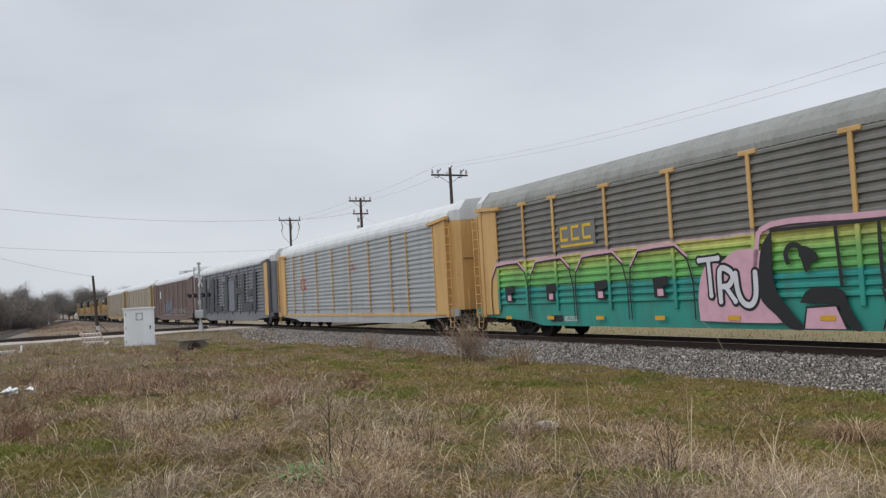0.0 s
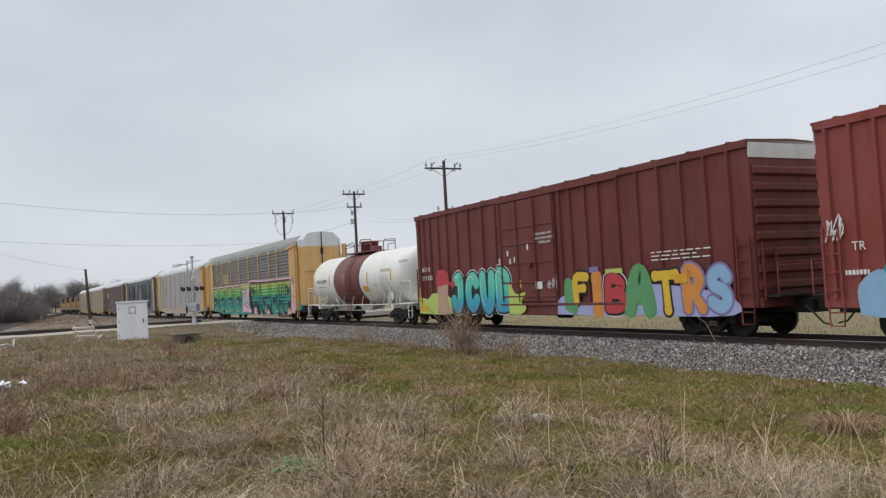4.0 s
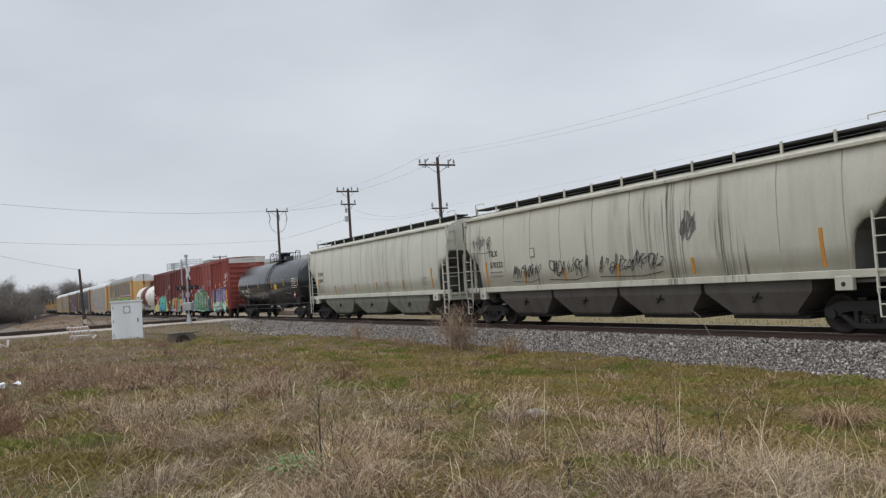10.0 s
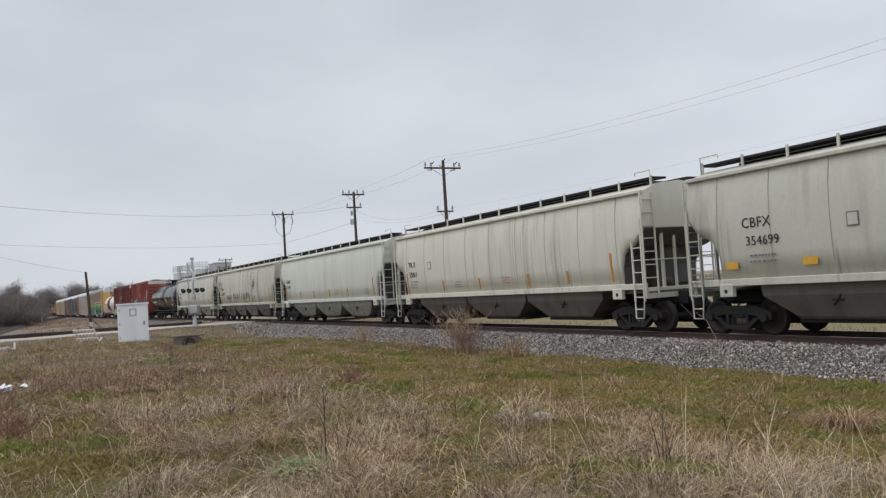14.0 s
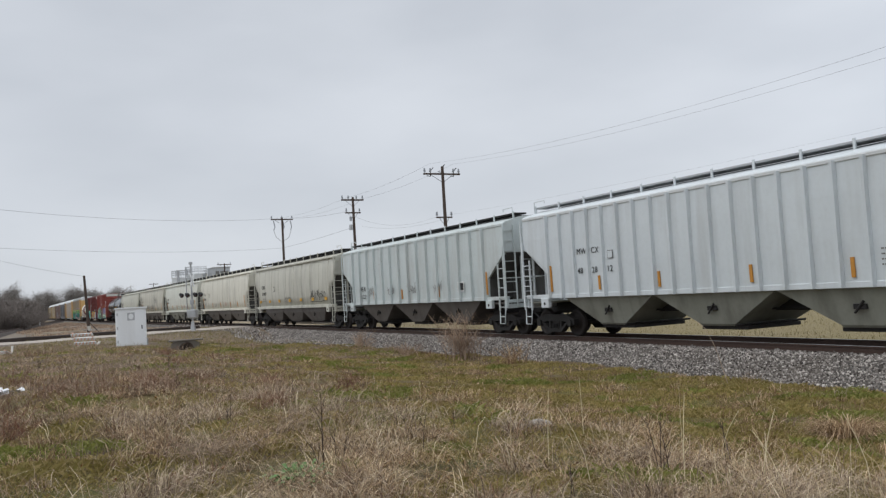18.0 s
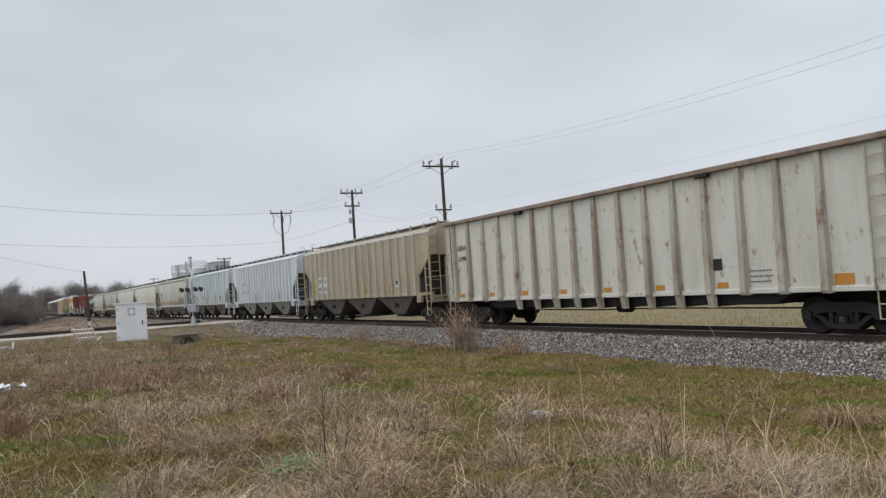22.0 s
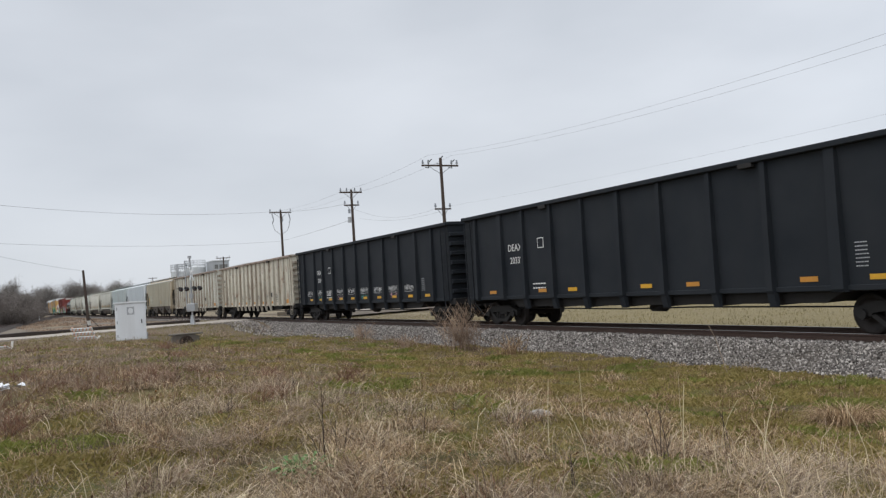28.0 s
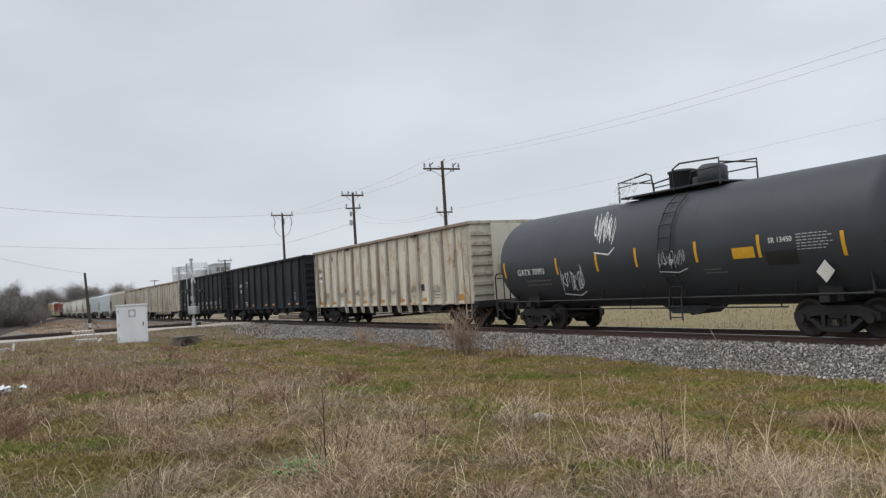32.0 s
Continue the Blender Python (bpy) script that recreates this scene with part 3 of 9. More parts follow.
def ribbon_strokes(lines, width, y, wrap=None):
    """Flat strokes of spray paint along polylines (x, z)."""
    g = Geo()
    for pts in lines:
        left, right = [], []
        for i, (x, z) in enumerate(pts):
            a, b = pts[max(0, i - 1)], pts[min(len(pts) - 1, i + 1)]
            dx, dz = b[0] - a[0], b[1] - a[1]
            n = math.hypot(dx, dz) or 1
            k = width * (0.5 if 0 < i < len(pts) - 1 else 0.42)
            left.append((x - dz / n * k, z + dx / n * k))
            right.append((x + dz / n * k, z - dx / n * k))
        n = len(pts)
        g.add(on_side(left, y, wrap) + on_side(right, y, wrap), [(i, i + 1, n + i + 1, n + i) for i in range(n - 1)])
    return g


def smooth_line(pts, n=4):
    """A polyline rounded off through its points."""
    if len(pts) < 3:
        return list(pts)
    p, out = [pts[0]] + list(pts) + [pts[-1]], []
    for i in range(1, len(p) - 2):
        for k in range(n):
            t = k / n
            out.append(tuple(0.5 * (2 * b + (c - a) * t + (2 * a - 5 * b + 4 * c - d) * t * t + (3 * b - a - 3 * c + d) * t ** 3)
                             for a, b, c, d in zip(p[i - 1], p[i], p[i + 1], p[i + 2])))
    return out + [pts[-1]]


def scrawl(car, x0, x1, z0, z1, mat, width=0.035, seed=1, count=6, y=SIDE - 0.010, wrap=None, name="spray_tag"):
    """A quick tag: a thin scribble of pointed strokes and loops, with a stroke under it."""
    rnd, lines = random.Random(seed), []
    n = max(3, int(count * 1.5))
    w, h = (x1 - x0) / n, z1 - z0
    for k in range(n):
        a = x0 + w * (k - 0.25)
        cx_, cz_, turn, pts = a + w * rnd.uniform(0.5, 0.9), z0 + h * rnd.uniform(0.42, 0.58), rnd.uniform(0, 6.28), []
        way = rnd.choice((-1, 1))
        for q in range(rnd.randrange(6, 10)):
            way = -way if rnd.random() < 0.25 else way
            turn += way * rnd.uniform(0.6, 2.6)
            reach = rnd.uniform(0.25, 1.0)
            up_ = math.sin(turn) * 0.48 * h * reach
            pts.append((cx_ + math.cos(turn) * 0.72 * w * reach + 0.2 * up_ + w * 0.06 * q, cz_ + up_))
        lines.append(smooth_line(pts, 4) if rnd.random() < 0.6 else pts)
    if count > 3:
        lines.append([(x0, z0 - 0.02 * h), (x0 + 0.7 * (x1 - x0), z0 - 0.10 * h), (x1, z0 + 0.05 * h)])
    return part(name, ribbon_strokes(lines, min(width, 0.042 * h), y, wrap if wrap else None), M[mat], car)


# letter skeletons in a unit cell
GLYPH = {}
GLYPH["J"] = [[(0.45, 0.97), (0.8, 1.0), (0.78, 0.45), (0.62, 0.1), (0.3, 0.02), (0.08, 0.25)]]
GLYPH["C"] = [[(0.92, 0.82), (0.66, 1.0), (0.28, 0.88), (0.1, 0.5), (0.25, 0.1), (0.6, 0.0), (0.92, 0.22)]]
GLYPH["U"] = [[(0.08, 1.0), (0.1, 0.45), (0.28, 0.08), (0.6, 0.0), (0.85, 0.3), (0.92, 1.0)]]
GLYPH["B"] = [[(0.12, 0.0), (0.12, 1.0), (0.6, 0.98), (0.82, 0.78), (0.55, 0.54), (0.3, 0.52)], [(0.3, 0.52), (0.75, 0.48), (0.92, 0.24), (0.7, 0.02), (0.12, 0.0)]]
GLYPH["F"] = [[(0.2, 0.0), (0.2, 0.95), (0.95, 1.0)], [(0.2, 0.5), (0.75, 0.54)]]
GLYPH["I"] = [[(0.5, 0.0), (0.5, 1.0)]]
GLYPH["A"] = [[(0.05, 0.0), (0.3, 0.7), (0.55, 1.0), (0.75, 0.7), (0.92, 0.0)], [(0.25, 0.34), (0.8, 0.34)]]
GLYPH["T"] = [[(0.02, 0.95), (0.98, 0.97)], [(0.5, 0.95), (0.5, 0.0)]]
GLYPH["R"] = [[(0.12, 0.0), (0.12, 1.0), (0.65, 0.97), (0.85, 0.74), (0.6, 0.5), (0.3, 0.47)], [(0.42, 0.47), (0.95, 0.0)]]
GLYPH["L"] = [[(0.3, 1.0), (0.12, 0.5), (0.12, 0.06), (0.5, 0.0), (0.9, 0.2)]]
GLYPH["W"] = [[(0.02, 1.0), (0.12, 0.3), (0.25, 0.02), (0.48, 0.7), (0.68, 0.02), (0.86, 0.35), (0.98, 1.0)]]
GLYPH["S"] = [[(0.92, 0.82), (0.62, 1.0), (0.2, 0.86), (0.22, 0.6), (0.75, 0.44), (0.86, 0.16), (0.5, 0.0), (0.08, 0.14)]]
GLYPH["E"] = [[(0.9, 0.95), (0.35, 1.0), (0.1, 0.72), (0.45, 0.52), (0.12, 0.36), (0.3, 0.02), (0.92, 0.08)]]
GLYPH["K"] = [[(0.12, 0.0), (0.14, 1.0)], [(0.92, 1.0), (0.3, 0.48), (0.6, 0.3), (0.95, 0.0)]]
GLYPH["N"] = [[(0.08, 0.0), (0.1, 1.0), (0.82, 0.05), (0.92, 1.0)]]
GLYPH["O"] = [[(0.5, 1.0), (0.14, 0.8), (0.1, 0.3), (0.45, 0.0), (0.88, 0.25), (0.86, 0.78), (0.5, 1.0)]]


def round_strokes(lines, width, y):
    """Fat strokes with round ends, each a hair in front of the last."""
    g = Geo()
    for k, pts in enumerate(lines):
        yk = y - 0.0012 * k
        n = 12
        for end in (pts[0], pts[-1]):
            g.add([(end[0] + 0.5 * width * math.cos(6.283 * i / n), yk - 0.0006, end[1] + 0.5 * width * math.sin(6.283 * i / n)) for i in range(n)], [tuple(range(n))])
        b = ribbon_strokes([pts], width, yk)
        g.add(b.v, b.f)
    return g


def mural(car, word, x0, x1, z0, z1, fills, outline, seed, fat=0.34, y=SIDE - 0.010, halo="ink_white", shine=True, pack=1.06):
    """Fat sprayed letters side by side, each with a dark outline, a pale halo and a light edge."""
    rnd = random.Random(seed)
    w, h = (x1 - x0) / len(word), z1 - z0
    for k, ch in enumerate(word):
        a, lean = x0 + w * k, rnd.uniform(-0.08, 0.08)
        up, dn = z1 - fat / 2 - rnd.uniform(0, 0.08) * h, z0 + fat / 2 + rnd.uniform(0, 0.05) * h
        wide = max(0.2, w * pack - fat)
        lines = [smooth_line([(a + fat / 2 + (u + lean * v) * wide, dn + v * (up - dn)) for u, v in s], 4) for s in GLYPH[ch]]
        yk = y - 0.0005 * (k % 2)
        if halo:
            part("letter_halo", round_strokes(lines, fat * 1.0 + 0.21, yk + 0.006), M[halo], car)
        part("letter_outline", round_strokes(lines, fat * 1.0 + 0.14, yk + 0.001), M[outline], car)
        part("sprayed_letter", round_strokes(lines, fat, yk - 0.006), M[fills[k % len(fills)]], car)
        if shine:
            part("letter_highlight", ribbon_strokes([[(p[0] - 0.30 * fat, p[1] + 0.16 * fat) for p in lines[0][1:len(lines[0]) // 2 + 1]]], 0.03, yk - 0.014), M["ink_white"], car)


def blot(car, pts, mat, y, name="sprayed_ground"):
    """A patch of spray paint with a rounded outline."""
    ring = smooth_line(list(pts) + [pts[0]], 4)[:-1]
    return part(name, Geo().prism(ring, "y", y - 0.002, y + 0.002), M[mat], car)


def faded_spray(name, stops, z0=0.6, z1=2.4):
    """Spray paint that blends from one colour below to another above."""
    m, nt, b = nodes_of(name)
    co, sep, mr = nt.nodes.new("ShaderNodeTexCoord"), nt.nodes.new("ShaderNodeSeparateXYZ"), nt.nodes.new("ShaderNodeMapRange")
    nt.links.new(co.outputs["Object"], sep.inputs["Vector"])
    wob = nt.nodes.new("ShaderNodeMath")
    wob.operation = "MULTIPLY_ADD"
    wob.inputs[1].default_value = 0.5
    nt.links.new(noise_node(nt, 1.8, 4.0), wob.inputs[0])
    nt.links.new(sep.outputs["Z"], wob.inputs[2])
    mr.inputs["From Min"].default_value, mr.inputs["From Max"].default_value = z0 + 0.25, z1 + 0.25
    nt.links.new(wob.outputs[0], mr.inputs["Value"])
    nt.links.new(ramp_node(nt, mr.outputs[0], stops), b.inputs["Base Color"])
    b.inputs["Roughness"].default_value = 0.6
    return m


# -- covered hoppers --
def hopper_section(zb, ribbed):
    if ribbed:
        near = [(1.50, 1.45), (1.53, 2.4), (1.53, 3.4), (1.50, 4.22), (1.42, 4.27), (0.75, 4.46), (0.0, 4.52)]
    else:
        near = [(1.46, 1.45), (1.535, 2.1), (1.55, 2.9), (1.51, 3.6), (1.42, 4.12), (1.36, 4.20), (0.75, 4.42), (0.0, 4.50)]
    pts = []
    for i, (y, z) in enumerate(near):
        pts.append((y, max(z, zb + 0.004 * i)))
    return [(-y, z) for y, z in pts] + [(y, z) for y, z in pts[-2::-1]]


def covered_hopper(front, rear, mat, label, bays=3, ribbed=False, under=None, ribs=0, marks=(), stripe="stripe_orange", stripes=(), hatch="iron", post_mat=None):
    car, half = start_car("covered_hopper_car", label, "hopper car", front, rear, (-(rear - front) / 2 + 1.05, (rear - front) / 2 - 1.05))
    cut = [(0.0, 3.12), (1.32, 2.20), (1.36, 1.45)] if ribbed else [(0.0, 3.10), (0.32, 2.74), (0.44, 2.61), (0.74, 2.53), (0.94, 2.34), (1.03, 2.02), (1.05, 1.45)]
    stations = [(-half + d, z) for d, z in cut] + [(half - d, z) for d, z in cut[::-1]]
    body = part("body", Geo().loft([[(x, y, z) for y, z in hopper_section(zb, ribbed)] for x, zb in stations], True, not ribbed), M[mat], car)
    # sills, pads and end frames
    for y in (-1, 1):
        sill = 1.465 if ribbed else 1.51
        part("side_sill", Geo().box(-half, half, y * sill - 0.06, y * sill + 0.06, 1.33 if ribbed else 1.29, 1.47, 0.012), M[mat], car)
        part("eave_rail", Geo().box(-half, half, y * 1.46 - 0.07, y * 1.46 + 0.07, 4.11, 4.21, 0.015), M["offwhite_clean" if hatch == "alu" else mat], car)
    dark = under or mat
    part("centre_sill", Geo().box(-half - 0.35, half + 0.35, -0.32, 0.32, 0.80, 1.20, 0.02), M["iron"], car)
    for s in (-1, 1):
        e = s * half
        part("end_platform", Geo().box(min(e, e - s * 1.5), max(e, e - s * 1.5), -1.45, 1.45, 1.18, 1.24), M[dark], car)
        part("end_sill", Geo().box(min(e - s * 0.12, e), max(e - s * 0.12, e), -1.5, 1.5, 1.02, 1.34, 0.01), M[mat], car)
        # slope sheets and most webs are near-black: end shade put into their colour
        part("bolster_web", Geo().prism([(e - s * 0.75, 1.22), (e - s * 0.62, 2.55), (e - s * 1.4, 2.0), (e - s * 1.4, 1.22)], "y", -0.40, 0.40), M[mat if mat == "hopper_blue" else "end_shade"], car)
        part("end_stanchion", Geo().box(e - s * 0.20 - 0.03, e - s * 0.20 + 0.03, -0.20, -0.13, 1.24, 3.05), M[mat], car)
        low = [(e - s * (d - 0.015), z - 0.015) for d, z in cut]
        part("slope_sheet", Geo().prism(low + [(x + s * 0.012, z - 0.012) for x, z in low[::-1]], "y", -1.44, 1.44), M["end_shade"], car)
        part("end_post", Geo().box(e - s * 0.14 - 0.04, e - s * 0.14 + 0.04, -0.75, -0.67, 1.3, 3.15), M[mat], car)
        pad = Geo().box(e - s * 1.25 - 0.22, e - s * 1.25 + 0.22, -1.60, -1.46, 1.02, 1.34, 0.015)
        part("jacking_pad", pad, M[mat], car)
        part("pad_hole", Geo().disc((e - s * 1.25, -1.603, 1.16), "y", 0.055, 0.01, 12), M["black"], car)
        # the corner ladder: four rungs on the side, and a tall one round the corner on the end
        g = Geo()
        for x, z1 in ((e - s * 0.03, 3.35), (e - s * 0.44, 2.70)):
            g.box(x - 0.024, x + 0.024, -1.615, -1.565, 0.95, z1)
        for k in range(5):
            g.box(*sorted((e - s * 0.03, e - s * 0.44)), -1.625, -1.595, 1.06 + 0.36 * k, 1.088 + 0.36 * k)
        part("ladder", g, M[mat], car)
        step_iron(car, *sorted((e - s * 0.05, e - s * 0.44)), -1.59, 0.46, 0.98, mat)
        end_ladder(car, e + s * 0.04, -1.58, -1.10, 1.05, 4.12, mat)
        part("ladder_brace", Geo().tube([(e + s * 0.04, -1.10, 4.10), (e - s * 0.10, -1.10, 4.30)], 0.018, 5), M[mat], car)
        part("handrail", Geo().tube([(e - s * 0.06, -1.52, 2.15), (e - s * 0.06, 0.0, 2.15), (e - s * 0.06, 1.52, 2.15)], 0.018, 6), M[mat], car)
        end_ladder(car, e - s * 0.03, 0.75, 1.2, 1.3, 4.1, mat)
    brake = Geo().disc((half - 0.02, 0.35, 2.35), "x", 0.28, 0.03, 18)
    part("hand_brake_wheel", brake, M["iron"], car)
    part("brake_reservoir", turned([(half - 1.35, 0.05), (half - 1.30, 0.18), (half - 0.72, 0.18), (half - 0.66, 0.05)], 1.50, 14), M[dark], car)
    # roof walk
    n = 13
    for i in range(n):
        x = -half + 0.12 + (2 * half - 0.24) * i / (n - 1)
        part("walk_bracket", Geo().box(x - 0.035, x + 0.035, -0.98, -0.93, 4.34, 4.66, 0.006), M[mat], car)
    part("roof_walk", Geo().box(-half + 0.05, half - 0.05, -0.94, -0.40, 4.55, 4.61, 0.01), M[hatch], car)
    part("roof_walk", Geo().box(-half + 0.05, half - 0.05, 0.40, 0.94, 4.55, 4.61, 0.01), M[hatch], car)
    part("hatch_cover", Geo().prism([(-0.42, 4.44), (-0.40, 4.54), (-0.2, 4.59), (0.2, 4.59), (0.40, 4.54), (0.42, 4.44)], "x", -half + 0.9, half - 0.9), M[hatch], car)
    for s in (-1, 1):
        e = s * half
        part("roof_grab", Geo().tube([(e - s * 0.1, -1.0, 4.30), (e - s * 0.1, -1.0, 4.80), (e - s * 0.75, -1.0, 4.80), (e - s * 0.75, -1.0, 4.70)], 0.016, 6), M[mat], car)
    # bays below
    run = 2 * half - 4.3
    for i in range(bays):
        a = -half + 2.15 + run * i / bays
        b = a + run / bays
        m, w = (a + b) / 2, 0.62
        if not ribbed:
            w = 0.29 * (b - a)
        knee = 1.30 if ribbed else 1.02
        g = Geo().loft([[(a + 0.03, -1.42, 1.36), (b - 0.03, -1.42, 1.36), (b - 0.03, 1.42, 1.36), (a + 0.03, 1.42, 1.36)],
                        [(a + 0.08, -1.38, knee), (b - 0.08, -1.38, knee), (b - 0.08, 1.38, knee), (a + 0.08, 1.38, knee)],
                        [(m - w, -1.16, 0.50), (m + w, -1.16, 0.50), (m + w, 1.16, 0.50), (m - w, 1.16, 0.50)],
                        [(m - w, -1.10, 0.44), (m + w, -1.10, 0.44), (m + w, 1.10, 0.44), (m - w, 1.10, 0.44)]])
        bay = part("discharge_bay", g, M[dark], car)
        part("gate", Geo().box(m - w - 0.10, m + w + 0.24, -1.00, 1.00, 0.34, 0.44, 0.01), M["iron"], bay)
        part("gate_shaft", Geo().tube([(m + w + 0.14, -1.30, 0.47), (m + w + 0.14, 1.30, 0.47)], 0.03, 8), M["iron"], bay)
        part("vibrator_bracket", Geo().box(m - 0.16, m + 0.16, -1.34, -1.22, 0.86, 0.98, 0.01).tube([(m - 0.12, -1.34, 0.78), (m + 0.12, -1.36, 1.04)], 0.028, 6), M["iron"], bay)
    part("brake_pipe", Geo().tube([(-half + 0.4, -0.5, 0.86), (half - 0.4, -0.5, 0.86)], 0.03, 6), M["iron"], car)
    # side posts or seams
    for i in range(ribs):
        x = -half + 0.25 + (2 * half - 0.5) * (i + 0.5) / ribs if not ribbed else -half + 1.55 + (2 * half - 3.1) * i / (ribs - 1)
        zb = 1.47
        d = half - abs(x)
        for (d0, z0), (d1, z1) in zip(cut, cut[1:]):
            if d0 <= d < d1:
                zb = z0 + (z1 - z0) * (d - d0) / max(1e-3, d1 - d0) + 0.03
        if ribbed:
            g = Geo().prism([(x - 0.052, -1.51), (x - 0.036, -1.63), (x + 0.036, -1.63), (x + 0.052, -1.51)], "z", zb if zb > 1.5 else 1.34, 4.16)
            part("side_post", g, M[post_mat or mat], car)
        else:
            pts = [(y - 0.006, z) for y, z in [(-1.46, 1.47), (-1.535, 2.1), (-1.55, 2.9), (-1.51, 3.6), (-1.43, 4.10)]]
            pts = [(y, max(z, zb)) for y, z in pts]
            g = Geo().loft([[(x - 0.012, y, z), (x + 0.012, y, z), (x + 0.012, y + 0.03, z), (x - 0.012, y + 0.03, z)] for y, z in pts])
            part("weld_seam", g, M[mat if mat == "hopper_pale" else "seam"], car)
    for i, x in enumerate(stripes):
        tall = 0.88 if i in (0, len(stripes) - 1) else 0.44
        edge = [(-1.545, 1.56), (-1.555, 1.56 + tall)] if ribbed else [(-1.490, 1.56), (-1.551, 2.0 if tall < 0.5 else 2.1)] + ([(-1.566, 2.44)] if tall > 0.5 else [])
        part("reflector_strip", Geo().prism(edge + [(y + 0.03, z) for y, z in edge[::-1]], "x", x - 0.045, x + 0.045), M[stripe], car)
    for text, x, z, size, gap in marks:
        letters(car, text, x, z, size, "ink_black", SIDE - (0.012 if not ribbed else 0.006), gap)
    return car, half


M["seam"] = plain("seam_grime", (0.33, 0.315, 0.25), 0.8, 0.0, 0.3, 3.0, 0.0)
# tones for bays and platforms, darker than the bodies above them
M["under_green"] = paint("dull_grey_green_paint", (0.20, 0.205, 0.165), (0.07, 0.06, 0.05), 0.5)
# dirt runs over a base darkened for the shade of the car's end
M["end_shade"] = paint("shaded_end_sheet", (0.045, 0.043, 0.036), (0.02, 0.018, 0.015), 0.5)
M["under_brown"] = paint("dark_brown_underside", (0.062, 0.050, 0.040), (0.04, 0.03, 0.025), 0.5)
M["print_grey"] = plain("faded_stencil", (0.16, 0.155, 0.145), 0.7, 0.0, 0.2, 8.0, 0.0)
M["ink_red"] = plain("red_stencil", (0.42, 0.10, 0.08), 0.7, 0.0, 0.2, 8.0, 0.0)
M["hopper_a"] = paint("cream_grey_streaked", (0.57, 0.565, 0.475), (0.22, 0.20, 0.16), 0.24, drips=0.5)
M["hopper_b"] = paint("cream_grey_dirty", (0.52, 0.50, 0.41), (0.17, 0.15, 0.12), 0.28, drips=1.0)
M["hopper_ribbed"] = paint("worn_blue_grey_paint", (0.55, 0.61, 0.605), (0.30, 0.26, 0.22), 0.35, 0.25, rust_size=4.0)

car, h = covered_hopper(72.2, 90.0, "hopper_a", "weathered cream-grey covered hopper car with rust-streaked sides", 3, False, "under_green", 12,
                        (("CGAX", -7.35, 2.62, 0.30, 1.0), ("10018", -7.30, 2.25, 0.30, 1.0)), "stripe_orange", (-7.4, -4.7, -1.7, 1.2, 4.3, 7.3))
small_print(car, -7.30, 2.1, 0.8, 0.45, 4, "print_grey", seed=2)
small_print(car, 6.3, 2.1, 0.6, 0.4, 4, "print_grey", seed=3)
small_print(car, -3.6, 2.0, 0.5, 0.3, 3, "ink_red", seed=4)
small_print(car, 2.3, 2.0, 0.5, 0.3, 3, "ink_red", seed=5)
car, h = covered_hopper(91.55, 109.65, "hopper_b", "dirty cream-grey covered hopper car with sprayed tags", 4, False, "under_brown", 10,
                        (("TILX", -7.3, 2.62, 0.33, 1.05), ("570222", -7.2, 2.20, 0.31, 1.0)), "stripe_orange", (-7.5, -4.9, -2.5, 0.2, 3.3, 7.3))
scrawl(car, -8.5, -7.0, 2.85, 3.55, "print_grey", 0.05, 11, 4)
scrawl(car, -5.6, -3.9, 1.65, 2.3, "ink_black", 0.035, 12, 6)
scrawl(car, -3.3, -1.2, 1.65, 2.4, "ink_black", 0.04, 13, 6)
scrawl(car, -0.6, 2.2, 1.65, 2.3, "ink_black", 0.03, 14, 9)
scrawl(car, 2.9, 3.5, 2.35, 3.45, "print_grey", 0.05, 15, 3)
plate(car, "inspection_square", -4.45, -4.15, 2.45, 2.78, "print_grey")
plate(car, "inspection_square_inset", -4.42, -4.18, 2.48, 2.75, "hopper_b", SIDE - 0.012)
small_print(car, -7.2, 2.1, 0.9, 0.3, 2, "print_grey", seed=6)
car, h = covered_hopper(111.15, 128.8, "hopper_pale", "pale cream covered hopper car with clean sides", 3, False, "under_green", 9,
                        (("CGAX", -7.6, 2.62, 0.30, 1.0), ("10141", -7.5, 2.25, 0.30, 1.0)), "stripe_orange", (-7.7, -4.8, -2.2, 0.6, 3.6, 7.3))
small_print(car, -7.5, 2.1, 0.8, 0.45, 4, "print_grey", seed=7)
small_print(car, 6.2, 1.95, 0.6, 0.35, 4, "print_grey", seed=8)
small_print(car, 1.7, 2.0, 0.6, 0.3, 3, "ink_red", seed=9)
car, h = covered_hopper(130.3, 147.9, "hopper_cream", "cream covered hopper car with faint grime runs", 3, False, "under_brown", 9,
                        (("TILX", -7.35, 2.72, 0.34, 1.08), ("55811", -7.3, 2.26, 0.34, 1.0)), "stripe_orange", (-7.6, -4.0, -0.9, 2.6, 5.0, 7.3))
small_print(car, -7.2, 2.12, 0.85, 0.4, 3, "print_grey", seed=10)
plate(car, "inspection_square", -5.35, -5.05, 2.55, 2.88, "print_grey")
plate(car, "inspection_square_inset", -5.32, -5.08, 2.58, 2.85, "hopper_cream", SIDE - 0.012)
small_print(car, -2.9, 1.95, 0.7, 0.3, 3, "print_grey", seed=11)
small_print(car, 0.9, 2.0, 0.6, 0.3, 3, "ink_red", seed=12)
car, h = covered_hopper(149.75, 166.9, "hopper_grey", "grey-cream covered hopper car with short yellow reflectors", 3, False, "under_brown", 10,
                        (("CBFX", -6.7, 2.72, 0.36, 1.05), ("354699", -6.6, 2.28, 0.33, 1.05)))
